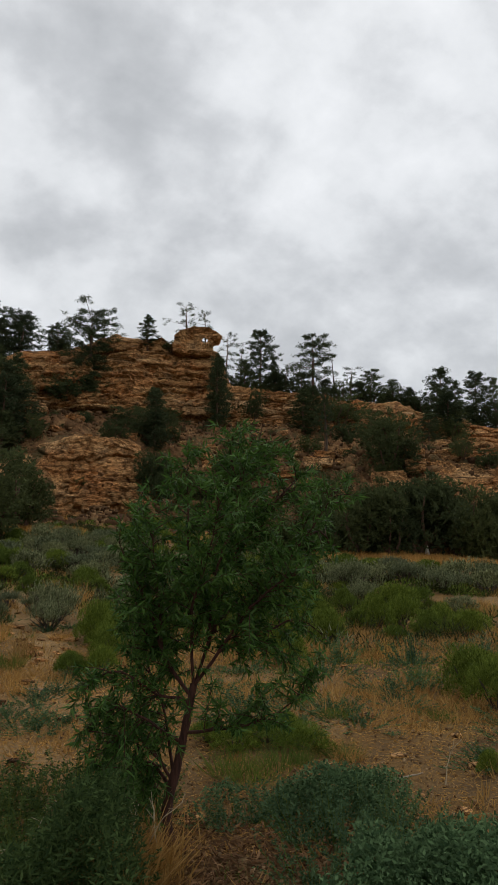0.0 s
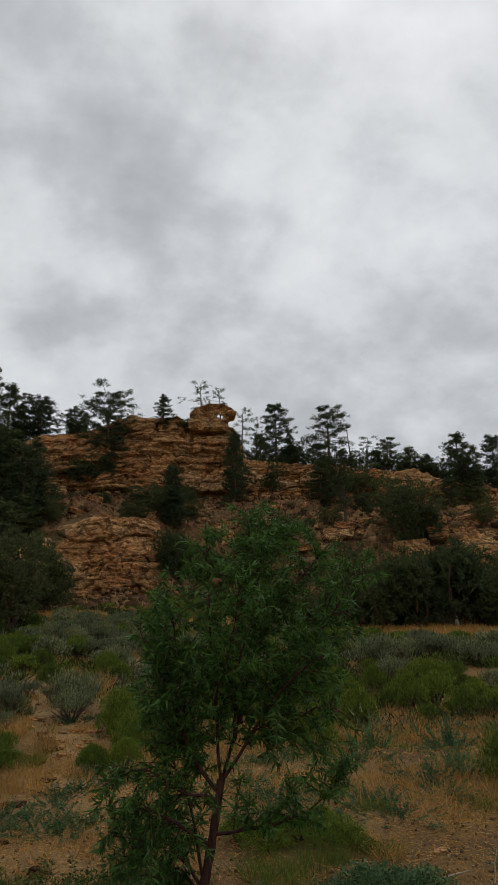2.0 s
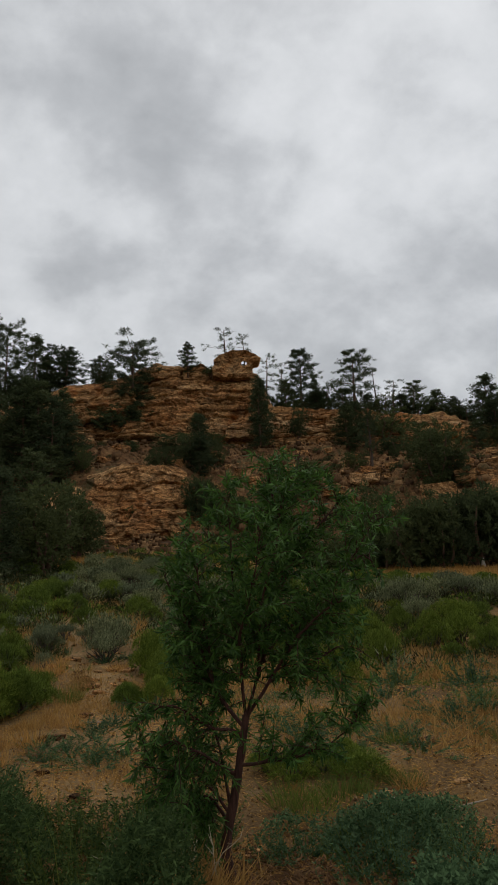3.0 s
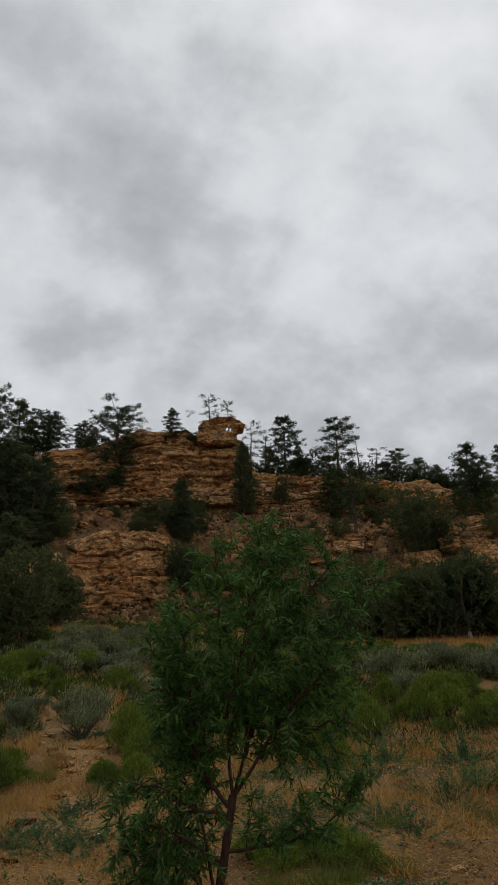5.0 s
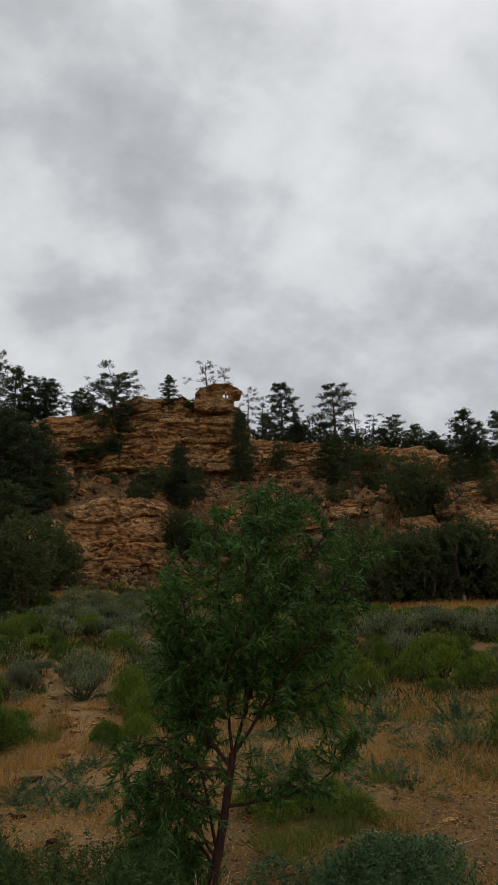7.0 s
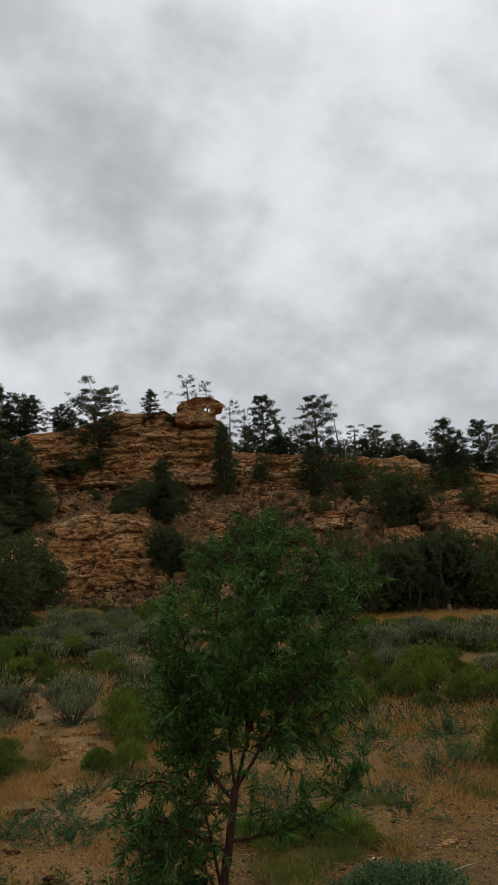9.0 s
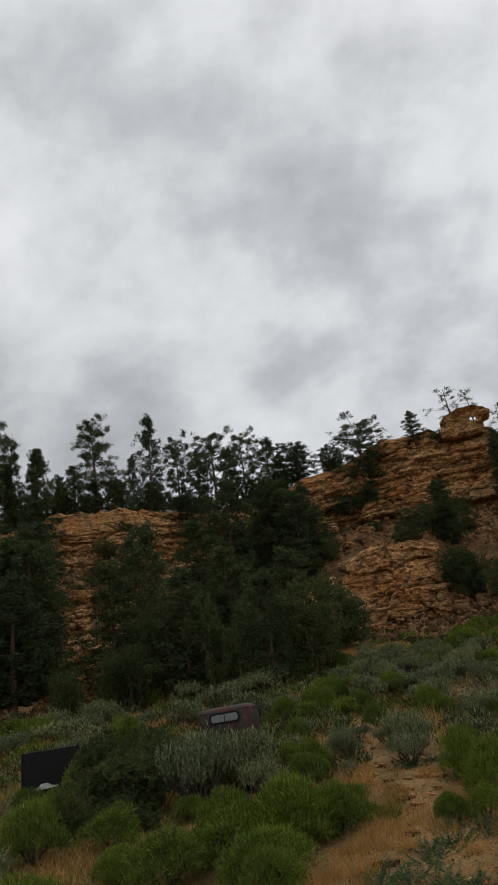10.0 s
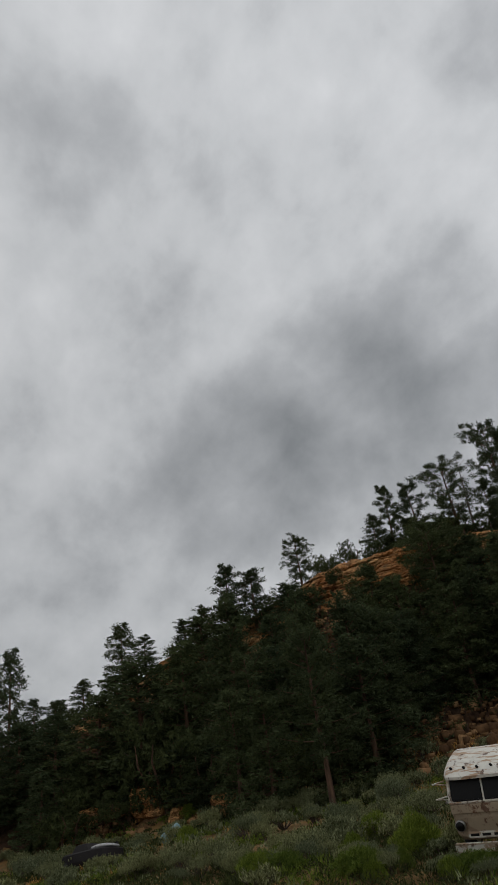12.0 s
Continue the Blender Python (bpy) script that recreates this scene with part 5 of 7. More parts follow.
shrub("sage", 57.83, 32.30, 1.83, 1.67)
shrub("sage", 60.77, 34.80, 1.49, 1.81)
shrub("sage", 71.66, 37.33, 1.82, 2.07)
shrub("sage", 71.73, 38.17, 1.65, 2.07)
shrub("sage", 74.39, 40.11, 1.65, 1.55)
shrub("sage", 74.76, 40.19, 1.69, 1.96)
shrub("sage", 69.73, 29.40, 1.63, 1.78)
shrub("sage", 78.18, 41.15, 2.20, 1.88)
shrub("sage", 78.03, 39.97, 1.71, 2.00)
shrub("sage", 81.83, 47.10, 1.81, 1.75)
shrub("sage", 82.26, 46.32, 2.08, 1.91)
shrub("broom", 74.13, 28.02, 1.35, 1.53)
shrub("broom", 73.81, 28.31, 1.54, 1.67)
shrub("sage", 76.39, 28.13, 1.68, 1.37)
shrub("sage", 77.59, 27.43, 1.47, 1.24)
shrub("broom", 60.65, 21.21, 1.28, 2.05)
shrub("broom", 61.27, 21.70, 1.56, 2.05)
shrub("broom", 58.49, 23.02, 1.38, 1.96)
shrub("broom", 58.81, 22.45, 1.74, 2.18)
shrub("broom", 57.93, 18.16, 1.39, 1.70)
shrub("broom", 57.88, 17.98, 1.36, 1.48)
shrub("broom", 51.80, 18.45, 1.14, 1.62)
shrub("broom", 51.64, 18.13, 1.26, 1.43)
shrub("broom", 49.27, 19.10, 1.23, 1.66)
shrub("broom", 49.47, 19.24, 1.32, 1.49)
shrub("broom", 64.84, 20.40, 1.37, 1.16)
shrub("broom", 52.85, 24.61, 1.23, 1.72)
shrub("broom", 52.15, 25.45, 1.13, 1.55)
shrub("sage", 79.27, 25.78, 1.62, 1.79)
shrub("sage", 78.10, 25.92, 1.67, 1.50)
shrub("sage", 83.02, 34.25, 1.77, 1.92)
shrub("sage", 82.05, 34.76, 1.62, 2.08)
shrub("sage", 74.88, 30.87, 1.67, 1.55)
shrub("sage", 76.07, 30.80, 1.56, 1.88)
shrub("sage", 72.08, 35.52, 1.48, 2.10)
shrub("sage", 71.96, 34.17, 1.71, 2.10)
shrub("sage", 80.73, 40.00, 1.81, 1.84)
shrub("sage", 80.77, 40.21, 2.19, 1.68)
shrub("sage", 85.38, 29.50, 1.80, 1.75)
shrub("broom", 80.67, 24.10, 1.48, 1.28)
shrub("broom", 83.10, 24.81, 1.27, 1.51)
shrub("broom", 82.83, 24.64, 1.53, 1.46)
shrub("broom", 70.90, 23.41, 1.53, 2.02)
shrub("broom", 71.21, 23.34, 1.77, 1.64)
shrub("sage", 91.21, 32.75, 1.56, 1.52)
shrub("sage", 90.90, 33.08, 1.78, 1.66)
shrub("sage", 98.67, 45.10, 2.15, 1.90)
shrub("sage", 97.20, 46.01, 2.14, 1.74)
shrub("sage", 97.59, 45.57, 1.72, 2.11)
shrub("broom", 75.10, 21.50, 1.59, 1.44)
shrub("broom", 76.29, 21.76, 1.27, 1.15)
shrub("broom", 67.51, 19.90, 1.43, 1.10)

# brush against the truck's front
for az, r, w, h in ((62.3, 19.3, 1.1, 1.2), (61.0, 19.0, 1.0, 1.0), (60.0, 19.8, 1.2, 1.2)):
    shrub("broom", az, r, w, h)
shrub("sage", 66.9, 19.4, 0.8, 0.8)
# scattered brush on the slope, thickest towards its foot
count = {"sage": 0, "broom": 0}
while count["sage"] < 165 or count["broom"] < 190:
    az, r = rng.uniform(-26, 104), rng.uniform(9, 56)
    limit = float(by_az(az, AZ, FOOT_R)) + 3
    if (az < -4 and r > 35.5) or (14.5 < az < 21 and 36.5 < r < 42) or r > limit or rng.uniform() < float(wash(az, r)) * 1.3 or rng.uniform() > (r / 46) ** 0.8:
        continue
    thick = 0.5 + 0.5 * float(vnoise(np.array(az * 0.12), np.array(r * 0.16), np.array(0.0), 77))
    kind = "sage" if thick + 0.22 * (r > 24) + 0.25 * (az > 50) > 0.60 else "broom"
    if count[kind] >= {"sage": 165, "broom": 190}[kind] or (r < 15 and -12 < az < 12):
        continue
    count[kind] += 1
    w = rng.uniform(0.65, 1.4) * (1.3 if r > 25 else 0.95)
    shrub("far_" + kind if r > 16 else kind, az, r, w, w * rng.uniform(0.75, 1.05))


def scatter_grass(name, label, mat, n, lo, hi, az_lo, az_hi, size, keep):
    """Loose grass all over a stretch of the slope."""
    g = Geo()
    az, r = rng.uniform(az_lo, az_hi, n), lo + (hi - lo) * np.sqrt(rng.uniform(0, 1, n))
    x, y = xy(az, r)
    k = keep(az, r, x, y) > rng.uniform(0, 1, n)
    az, r, x, y = az[k], r[k], x[k], y[k]
    z = ground_z(az, r)
    m = 7
    base = np.repeat(np.stack([x, y, z - 0.02], 1), m, 0) + rng.normal(size=(len(x) * m, 3)) * [0.06, 0.06, 0]
    way = rng.normal(size=(len(base), 3)) * [0.45, 0.45, 0.15] + [0, 0, 0.8]
    ln = np.repeat(size * (0.6 + r / 40), m) * rng.uniform(0.4, 1.15, len(base))
    g.spikes(base, way, ln, np.repeat(0.006 + 0.0011 * r, m) * rng.uniform(0.7, 1.4, len(base)))
    tagged(g.ob(name, mat), label, "grass", kind="stuff")


def low_brush():
    """Low brush that closes the gaps between the larger shrubs."""
    for name, label, mat, seed in (("low_green_brush", "low green brush covering the slope between the shrubs", UNDERGROWTH, 4), ("low_sage_brush", "low grey-green sage covering the slope between the shrubs", SAGE, 5), ("low_bright_brush", "low bright green brush dotted between the shrubs", RABBIT, 6)):
        g = Geo()
        n = 8000 if seed == 4 else 5400
        az, r = rng.uniform(-26, 104, n), 12 + 42 * rng.uniform(0, 1, n) ** 0.7
        x, y = xy(az, r)
        k = (r < by_az(az, AZ, FOOT_R) + 2) & ~((az < -4) & (r > 35.5)) & ~((az > 14.5) & (az < 21) & (r > 36.5) & (r < 42)) & (rng.uniform(0, 1, n) < (1 - wash(az, r)) * np.clip((r - 10) / 12, 0, 1)) & (vnoise(x * 0.3, y * 0.3, 0 * x, seed) > (-0.25 if seed == 4 else 0.1))
        az, r, x, y = az[k], r[k], x[k], y[k]
        c = np.stack([x, y, ground_z(az, r)], 1)
        m = 60
        d = unit(len(c) * m)
        d[:, 2] = np.abs(d[:, 2])
        size = np.repeat(rng.uniform(0.16, 0.5, len(c)), m)[:, None]
        p = np.repeat(c, m, 0) + d * size * rng.uniform(0.2, 1.0, (len(d), 1)) ** 0.4 * [1, 1, 0.95]
        g.spikes(p, d * 0.7 + [0, 0, 0.35] + 0.5 * unit(len(d)), size[:, 0] * rng.uniform(0.22, 0.42, len(d)), 0.012 + 0.0012 * np.repeat(r, m))
        tagged(g.ob(name, mat), label, "brush", kind="stuff")


low_brush()
scatter_grass("dry_grass_strip", "band of golden dry grass along the slope's foot", STRAW, 3600, 37, 42.5, -26, -5, 0.3, lambda a, r, x, y: 0.8 + 0 * a)
scatter_grass("dry_grass_strip", "band of golden dry grass below the thicket", STRAW, 1500, 37.5, 41, 14, 23, 0.3, lambda a, r, x, y: 0.8 + 0 * a)
patch = lambda x, y, s, k: np.clip(0.5 + 1.3 * vnoise(x * s, y * s, 0 * x, k), 0, 1)
scatter_grass("dry_grass", "straw-coloured dry grass scattered over the slope", STRAW, 46000, 3, 30, -26, 60, 0.26, lambda a, r, x, y: patch(x, y, 0.45, 13) * np.where(r < 13, 1.0, 0.45) * np.clip(1.15 - 0.75 * wash(a, r) * (a > 10), 0, 1))
scatter_grass("far_dry_grass", "dry grass between the shrubs towards the cliff", STRAW, 12000, 28, 54, -26, 104, 0.22, lambda a, r, x, y: patch(x, y, 0.2, 15) * (r < by_az(a, AZ, FOOT_R) + 3))
scatter_grass("green_grass", "fresh green grass growing between shrubs", GREEN_GRASS, 9000, 3, 22, -26, 60, 0.17, lambda a, r, x, y: patch(x, y, 0.3, 14) ** 1.5 * (1 - wash(a, r)))


def weed_carpet(name, label, mat, n, az_lo, az_hi, r_lo, r_hi, tall, leaf, broad):
    """Mounds of leafy growth that hide most of the soil in front of the lookout."""
    g = Geo()
    az, r = rng.uniform(az_lo, az_hi, n), rng.uniform(r_lo, r_hi, n)
    x, y = xy(az, r)
    bare = ((x - 0.04) / 0.62) ** 2 + ((y - 4.4) / 0.95) ** 2 < 1
    bare |= (x + 0.515) ** 2 + (y - 4.75) ** 2 < 0.4**2
    edge = np.clip(np.minimum(az - az_lo, az_hi - az) / 3, 0, 1) * np.clip((r_hi - r) / 0.8, 0, 1)
    mound = np.clip(0.46 + 1.2 * vnoise(x * 1.25, y * 1.25, 0 * x, 88) + 0.35 * vnoise(x * 3.4, y * 3.4, 0 * x, 89), 0, 1.15) * edge
    k = (rng.uniform(0.1, 1, n) < mound) & ~bare
    az, r, x, y, mound = az[k], r[k], x[k], y[k], mound[k]
    c = np.stack([x, y, ground_z(az, r)], 1)
    m = 6
    p = np.repeat(c, m, 0) + rng.normal(size=(len(c) * m, 3)) * [0.03, 0.03, 0]
    # leaves crowd towards the top of each mound
    p[:, 2] += np.repeat(tall * mound, m) * rng.uniform(0.0, 1.0, len(p)) ** 0.6
    ways = unit(len(p)) * [1, 1, 0.6] + [0, 0, 0.45]
    g.blades(p, ways, leaf * rng.uniform(0.6, 1.3, len(p)), leaf * broad * rng.uniform(0.7, 1.3, len(p)), 0.2, 0.45)
    tagged(g.ob(name, mat), label, "weeds", kind="stuff")


weed_carpet("weed_patch", "mounds of low bluish-green leafy weeds", WEED, 20000, -25, 5, 2.6, 6.3, 0.34, 0.038, 0.42)
weed_carpet("tall_weed_patch", "patch of tall dark green weeds beside the tree", GREEN_WEED, 17000, 7.5, 31, 2.6, 6.6, 0.56, 0.055, 0.22)


def litter(n):
    """Dead leaves and straw under the tree."""
    g = Geo()
    a, d = rng.uniform(0, 6.28, n), np.sqrt(rng.uniform(0, 1, n))
    x, y = -0.02 + np.cos(a) * d * 0.8, 4.7 + np.sin(a) * d * 0.85
    az, r = np.degrees(np.arctan2(-x, y)), np.hypot(x, y)
    g.blades(np.stack([x, y, ground_z(az, r) + 0.01], 1), unit(n) * [1, 1, 0.25] + [0, 0, 0.05], rng.uniform(0.03, 0.12, n), rng.uniform(0.006, 0.02, n))
    tagged(g.ob("leaf_litter", LITTER), "brown dead leaves and twigs lying under the tree", "litter", kind="stuff")


litter(5200)
# bright green shrubs on the bare ground behind the tree
for a, d, w, h in ((1.2, 6.9, 0.62, 0.46), (-1.4, 7.1, 0.7, 0.42), (-4.4, 7.0, 0.66, 0.46), (-3.0, 7.4, 0.5, 0.4), (3.4, 7.2, 0.45, 0.4)):
    shrub("broom", a, d, w, h)
# weeds and grass dotted over the open ground
for k in range(72):
    az, r = rng.uniform(-23, 5), rng.uniform(6.4, 14.5)
    w = rng.uniform(0.35, 0.9)
    shrub(("weed", "straw", "grass", "weed")[k % 4], az, r, w, w * rng.uniform(0.35, 0.75))
for k in range(58):
    az, r = rng.uniform(9, 30), rng.uniform(6.6, 17)
    w = rng.uniform(0.4, 0.9)
    shrub(("straw", "weed", "straw")[k % 3], az, r, w, w * rng.uniform(0.4, 0.9))
# a rusty dry clump and a few tall dead stalks beside the trunk
for a, d, w, h in ((8.6, 4.35, 1.3, 1.0), (9.6, 4.25, 1.2, 0.9), (7.7, 4.2, 1.2, 0.8), (10.4, 4.5, 1.1, 0.9), (8.9, 4.0, 1.2, 0.8)):
    shrub("straw", a, d, w, h)


def stalk(az, r, h, dx, dy):
    g = Geo()
    x, y = xy(az, r)
    q = np.linspace(0, 1, 8)
    bend = np.stack([dx * q**2, dy * q**2, h * (q - 0.18 * q**3)], 1)
    g.tube(bend + rng.normal(size=(8, 3)) * 0.004, np.linspace(0.005, 0.002, 8), 5)
    for k in range(7):
        at = bend[3 + k % 5]
        e = unit(1)[0] * 0.06 + [0, 0, 0.04]
        g.tube([at, at + e * 0.6, at + e], [0.002, 0.0015, 0.001], 4)
    ob = tagged(g.ob("dead_stalk", DEAD_STALK), "tall pale dead stalk standing among the weeds", "stalk", "dead stalks")
    ob.matrix_basis = pose(x, y, float(ground_z(az, r)) - 0.02)


DEAD_STALK = bark_material("pale_dead_stalk", (0.35, 0.28, 0.17), (0.6, 0.52, 0.36), 30)
for a, d, h, dx, dy in ((17.2, 4.3, 0.62, 0.16, 0.0), (8.2, 4.5, 0.45, 0.22, 0.05), (7.4, 4.55, 0.5, -0.03, 0.0), (9.4, 4.4, 0.5, 0.05, 0.0), (10.2, 4.5, 0.48, -0.04, 0.0), (20.5, 4.0, 0.5, 0.14, 0.0), (-15.5, 6.2, 0.4, 0.1, 0.0)):
    stalk(a, d, h, dx, dy)


def fallen_straw(n):
    """Short dead grass lying flat over the open ground."""
    g = Geo()
    az, r = rng.uniform(-24, 26, n), rng.uniform(4.6, 14, n)
    x, y = xy(az, r)
    k = rng.uniform(0, 1, n) < np.clip(0.6 + 0.9 * vnoise(x * 0.8, y * 0.8, 0 * x, 19), 0.1, 1)
    az, r, x, y = az[k], r[k], x[k], y[k]
    g.blades(np.stack([x, y, ground_z(az, r) + 0.012], 1), unit(len(x)) * [1, 1, 0.22] + [0, 0, 0.12], rng.uniform(0.02, 0.075, len(x)), 0.003 + 0.0005 * r)
    tagged(g.ob("fallen_straw", STRAW), "flattened golden straw lying on open ground", "straw", kind="stuff")


fallen_straw(60000)


def clods(n):
    """Crumbs of earth and small stones on the open ground."""
    az, r = rng.uniform(-25, 48, n), 4.2 + 12 * rng.uniform(0, 1, n) ** 1.2
    x, y = xy(az, r)
    c = np.stack([x, y, ground_z(az, r) + 0.006], 1)
    corner = np.array([(i, j, k) for i in (-1, 1) for j in (-1, 1) for k in (-1, 1)], float) * 0.5
    size = rng.uniform(0.006, 0.026, (n, 1, 1)) * rng.uniform(0.6, 1.4, (n, 1, 3))
    v = corner[None] * size * rng.uniform(0.55, 1.2, (n, 8, 1)) + c[:, None]
    f = np.array([(0, 1, 3, 2), (4, 6, 7, 5), (0, 4, 5, 1), (2, 3, 7, 6), (0, 2, 6, 4), (1, 5, 7, 3)])
    ob = mesh_ob("earth_clods", v.reshape(-1, 3), (f[None] + 8 * np.arange(n)[:, None, None]).reshape(-1, 4), CLOD)
    tagged(ob, "brown crumbs of earth and small stones on dry soil", "clods", kind="stuff")


def clod_material():
    m = Mat("earth_clod", 0.97, 0, 0.1)
    m.colour(m.ramp(m.island(), [(0.0, (0.11, 0.062, 0.03)), (0.7, (0.21, 0.125, 0.06)), (1.0, (0.38, 0.26, 0.14))])).bump(m.noise(60, 4), 0.5, 0.01)
    return m.mat


def rubble_material():
    m = Mat("weathered_rubble", 0.96, 0, 0.1)
    c = m.ramp(m.island(), [(0.0, (0.07, 0.04, 0.022)), (0.6, (0.17, 0.095, 0.046)), (1.0, (0.36, 0.215, 0.105))])
    c = m.mix(1.0, c, m.ramp(m.noise(3.0, 7, 0.7, world=True), [(0.35, (0.55, 0.54, 0.52)), (0.6, (1.1, 1.08, 1.05))]), "MULTIPLY")
    m.colour(c).bump(m.noise(9, 6, 0.7, world=True), 0.6, 0.03)
    return m.mat


RUBBLE = rubble_material()
CLOD = clod_material()
clods(11000)


# ---- the young fruit tree in the foreground ----
def fruit_tree(az, r):
    """A three-metre tree: crooked reddish trunk, limbs, whippy twigs and narrow drooping leaves."""
    root = tagged(new("fruit_tree"), "young fruit tree with reddish bark and narrow drooping leaves", "tree")
    x, y = xy(az, r)
    root.matrix_basis = pose(x, y, float(ground_z(az, r)) - 0.03)

    def curve(pts, n):
        pts = np.asarray(pts, float)
        d = np.r_[0, np.cumsum(np.linalg.norm(np.diff(pts, axis=0), axis=1))]
        u = np.linspace(0, d[-1], n)
        c = np.stack([np.interp(u, d, pts[:, k]) for k in range(3)], 1)
        for _ in range(2):
            c[1:-1] = (c[:-2] + 2 * c[1:-1] + c[2:]) / 4
        return c

    trunk = Geo()
    line = curve([(0.02, 0, -0.15), (0.0, 0, 0.0), (-0.06, 0.0, 0.24), (0.02, 0, 0.52), (0.09, 0, 0.86), (0.13, 0, 1.08)], 16)
    q = np.linspace(0, 1, 16)
    trunk.tube(line, 0.042 - 0.017 * q + 0.02 * np.exp(-q * 9) + 0.003 * np.sin(q * 40), 10)
    trunk.ob("trunk", YOUNG_BARK, root, "slender reddish-brown crooked trunk", True)
    limbs = [
        [(0.11, 0, 1.0), (-0.10, 0.05, 1.30), (-0.24, 0.1, 1.70), (-0.30, 0.1, 2.30)],
        [(0.13, 0, 1.06), (0.12, -0.1, 1.5), (0.08, -0.1, 2.1), (0.10, -0.1, 2.78)],
        [(0.13, 0, 1.06), (0.30, 0.1, 1.5), (0.48, 0.15, 2.2), (0.66, 0.1, 2.96)],
        [(0.14, 0, 1.08), (0.45, -0.1, 1.5), (0.80, -0.15, 1.95), (1.18, -0.1, 2.45)],
        [(0.06, 0, 0.76), (0.40, -0.05, 0.78), (0.72, -0.1, 0.86), (0.98, -0.1, 1.08)],
        [(0.0, 0, 0.45), (-0.20, -0.1, 0.72), (-0.38, -0.1, 0.80), (-0.5, -0.15, 0.55)],
        [(-0.02, 0, 0.40), (-0.14, 0.1, 0.58), (-0.26, 0.15, 0.55), (-0.32, 0.15, 0.28)],
        [(0.10, 0, 0.95), (-0.20, -0.2, 1.10), (-0.40, -0.25, 1.22), (-0.54, -0.25, 1.10)],
        [(0.11, 0, 1.0), (-0.15, 0.1, 1.25), (-0.34, 0.15, 1.50), (-0.50, 0.2, 1.66)],
        [(0.27, 0.08, 1.42), (0.26, 0.32, 1.7), (0.3, 0.5, 2.05), (0.3, 0.58, 2.5)],
        [(0.12, -0.08, 1.42), (0.16, -0.32, 1.65), (0.25, -0.5, 1.9), (0.35, -0.58, 2.3)],
        [(0.30, -0.05, 1.3), (0.6, 0.15, 1.38), (0.88, 0.3, 1.5), (1.04, 0.3, 1.38)],
        [(0.40, 0.12, 1.9), (0.6, 0.2, 2.2), (0.82, 0.25, 2.45), (1.05, 0.3, 2.62)],
        [(0.05, 0.0, 0.7), (-0.15, -0.2, 0.9), (-0.32, -0.3, 1.02), (-0.45, -0.35, 0.82)],
        [(-0.10, 0.05, 1.30), (-0.12, -0.12, 1.55), (-0.15, -0.22, 1.85), (-0.18, -0.3, 2.2)],
        [(0.40, -0.09, 1.43), (0.52, -0.22, 1.6), (0.68, -0.34, 1.76), (0.86, -0.4, 1.85)],
        [(0.30, 0.1, 1.5), (0.45, 0.28, 1.62), (0.65, 0.45, 1.75), (0.9, 0.5, 2.0)],
        [(0.0, 0.0, 0.5), (-0.1, 0.25, 0.9), (-0.25, 0.4, 1.2), (-0.38, 0.45, 1.5)],
        [(0.48, 0.15, 2.2), (0.42, 0.1, 2.45), (0.36, 0.05, 2.65), (0.34, 0.0, 2.85)],
        [(0.22, 0.05, 1.32), (0.30, -0.1, 1.8), (0.42, -0.15, 2.2), (0.50, -0.2, 2.6)],
        [(-0.10, 0.05, 1.30), (-0.22, -0.1, 1.6), (-0.34, -0.15, 1.9), (-0.44, -0.15, 2.05)],
        [(0.80, -0.15, 1.95), (0.95, -0.1, 2.1), (1.05, 0.0, 2.1), (1.12, 0.05, 1.95)],
    ]
    # how far the crown reaches to either side, by height
    tall_at = [0.1, 0.3, 0.6, 0.8, 0.9, 1.3, 1.7, 2.0, 2.4, 2.6, 2.85, 3.0, 3.12]
    least = [-0.30, -0.50, -0.62, -0.64, -0.63, -0.62, -0.58, -0.52, -0.40, -0.20, 0.0, 0.45, 0.62]
    most = [-0.10, 0.0, 0.0, 0.9, 1.08, 1.12, 1.10, 1.16, 1.32, 1.32, 0.95, 0.80, 0.72]
    twigs, leaf = Geo(), Geo()
    for pts in limbs:
        g, c = Geo(), curve(pts, 10)
        c[1:] += (rng.normal(size=(9, 3)) * 0.018).cumsum(0) * 0.6
        g.tube(c, np.linspace(0.016, 0.004, 10) * (0.8 if len(limbs) > 12 else 1.0), 6)
        g.ob("limb", YOUNG_BARK, root, "", True)
        reach = np.linalg.norm(c[-1] - c[0])
        for k in range(int(20 + 18 * reach)):
            u = rng.uniform(0.12, 1.0)
            at = np.array([np.interp(u, np.linspace(0, 1, 10), c[:, j]) for j in range(3)])
            along = c[-1] - c[-3]
            along = along / np.linalg.norm(along)
            d = unit(1)[0] * [1, 1, 0.7] * 0.8 + along * 0.45 + [0, 0, 0.22]
            d = d / np.linalg.norm(d)
            ln = rng.uniform(0.14, 0.42)
            s = np.linspace(0, 1, 6)[:, None]
            t = at + d * ln * s + np.array([0, 0, -0.22]) * ln * s**2
            slack = rng.uniform(-0.10, 0.06)
            if np.any(t[2:, 0] < np.interp(t[2:, 2], tall_at, least) + slack + 0.05) or np.any(t[2:, 0] > np.interp(t[2:, 2], tall_at, most) - slack - 0.05):
                continue
            twigs.tube(t, [0.004, 0.0035, 0.003, 0.0025, 0.002, 0.0012], 4)
            n = int(80 * ln + 16)
            v = rng.uniform(0.12, 1.05, n)
            p = np.stack([np.interp(v, s[:, 0], t[:, j]) for j in range(3)], 1)
            ways = unit(n) * 0.75 + d * 0.5 + [0, 0, -0.38]
            leaf.blades(p, ways, rng.uniform(0.05, 0.095, n), rng.uniform(0.010, 0.017, n), 0.16, 0.38)
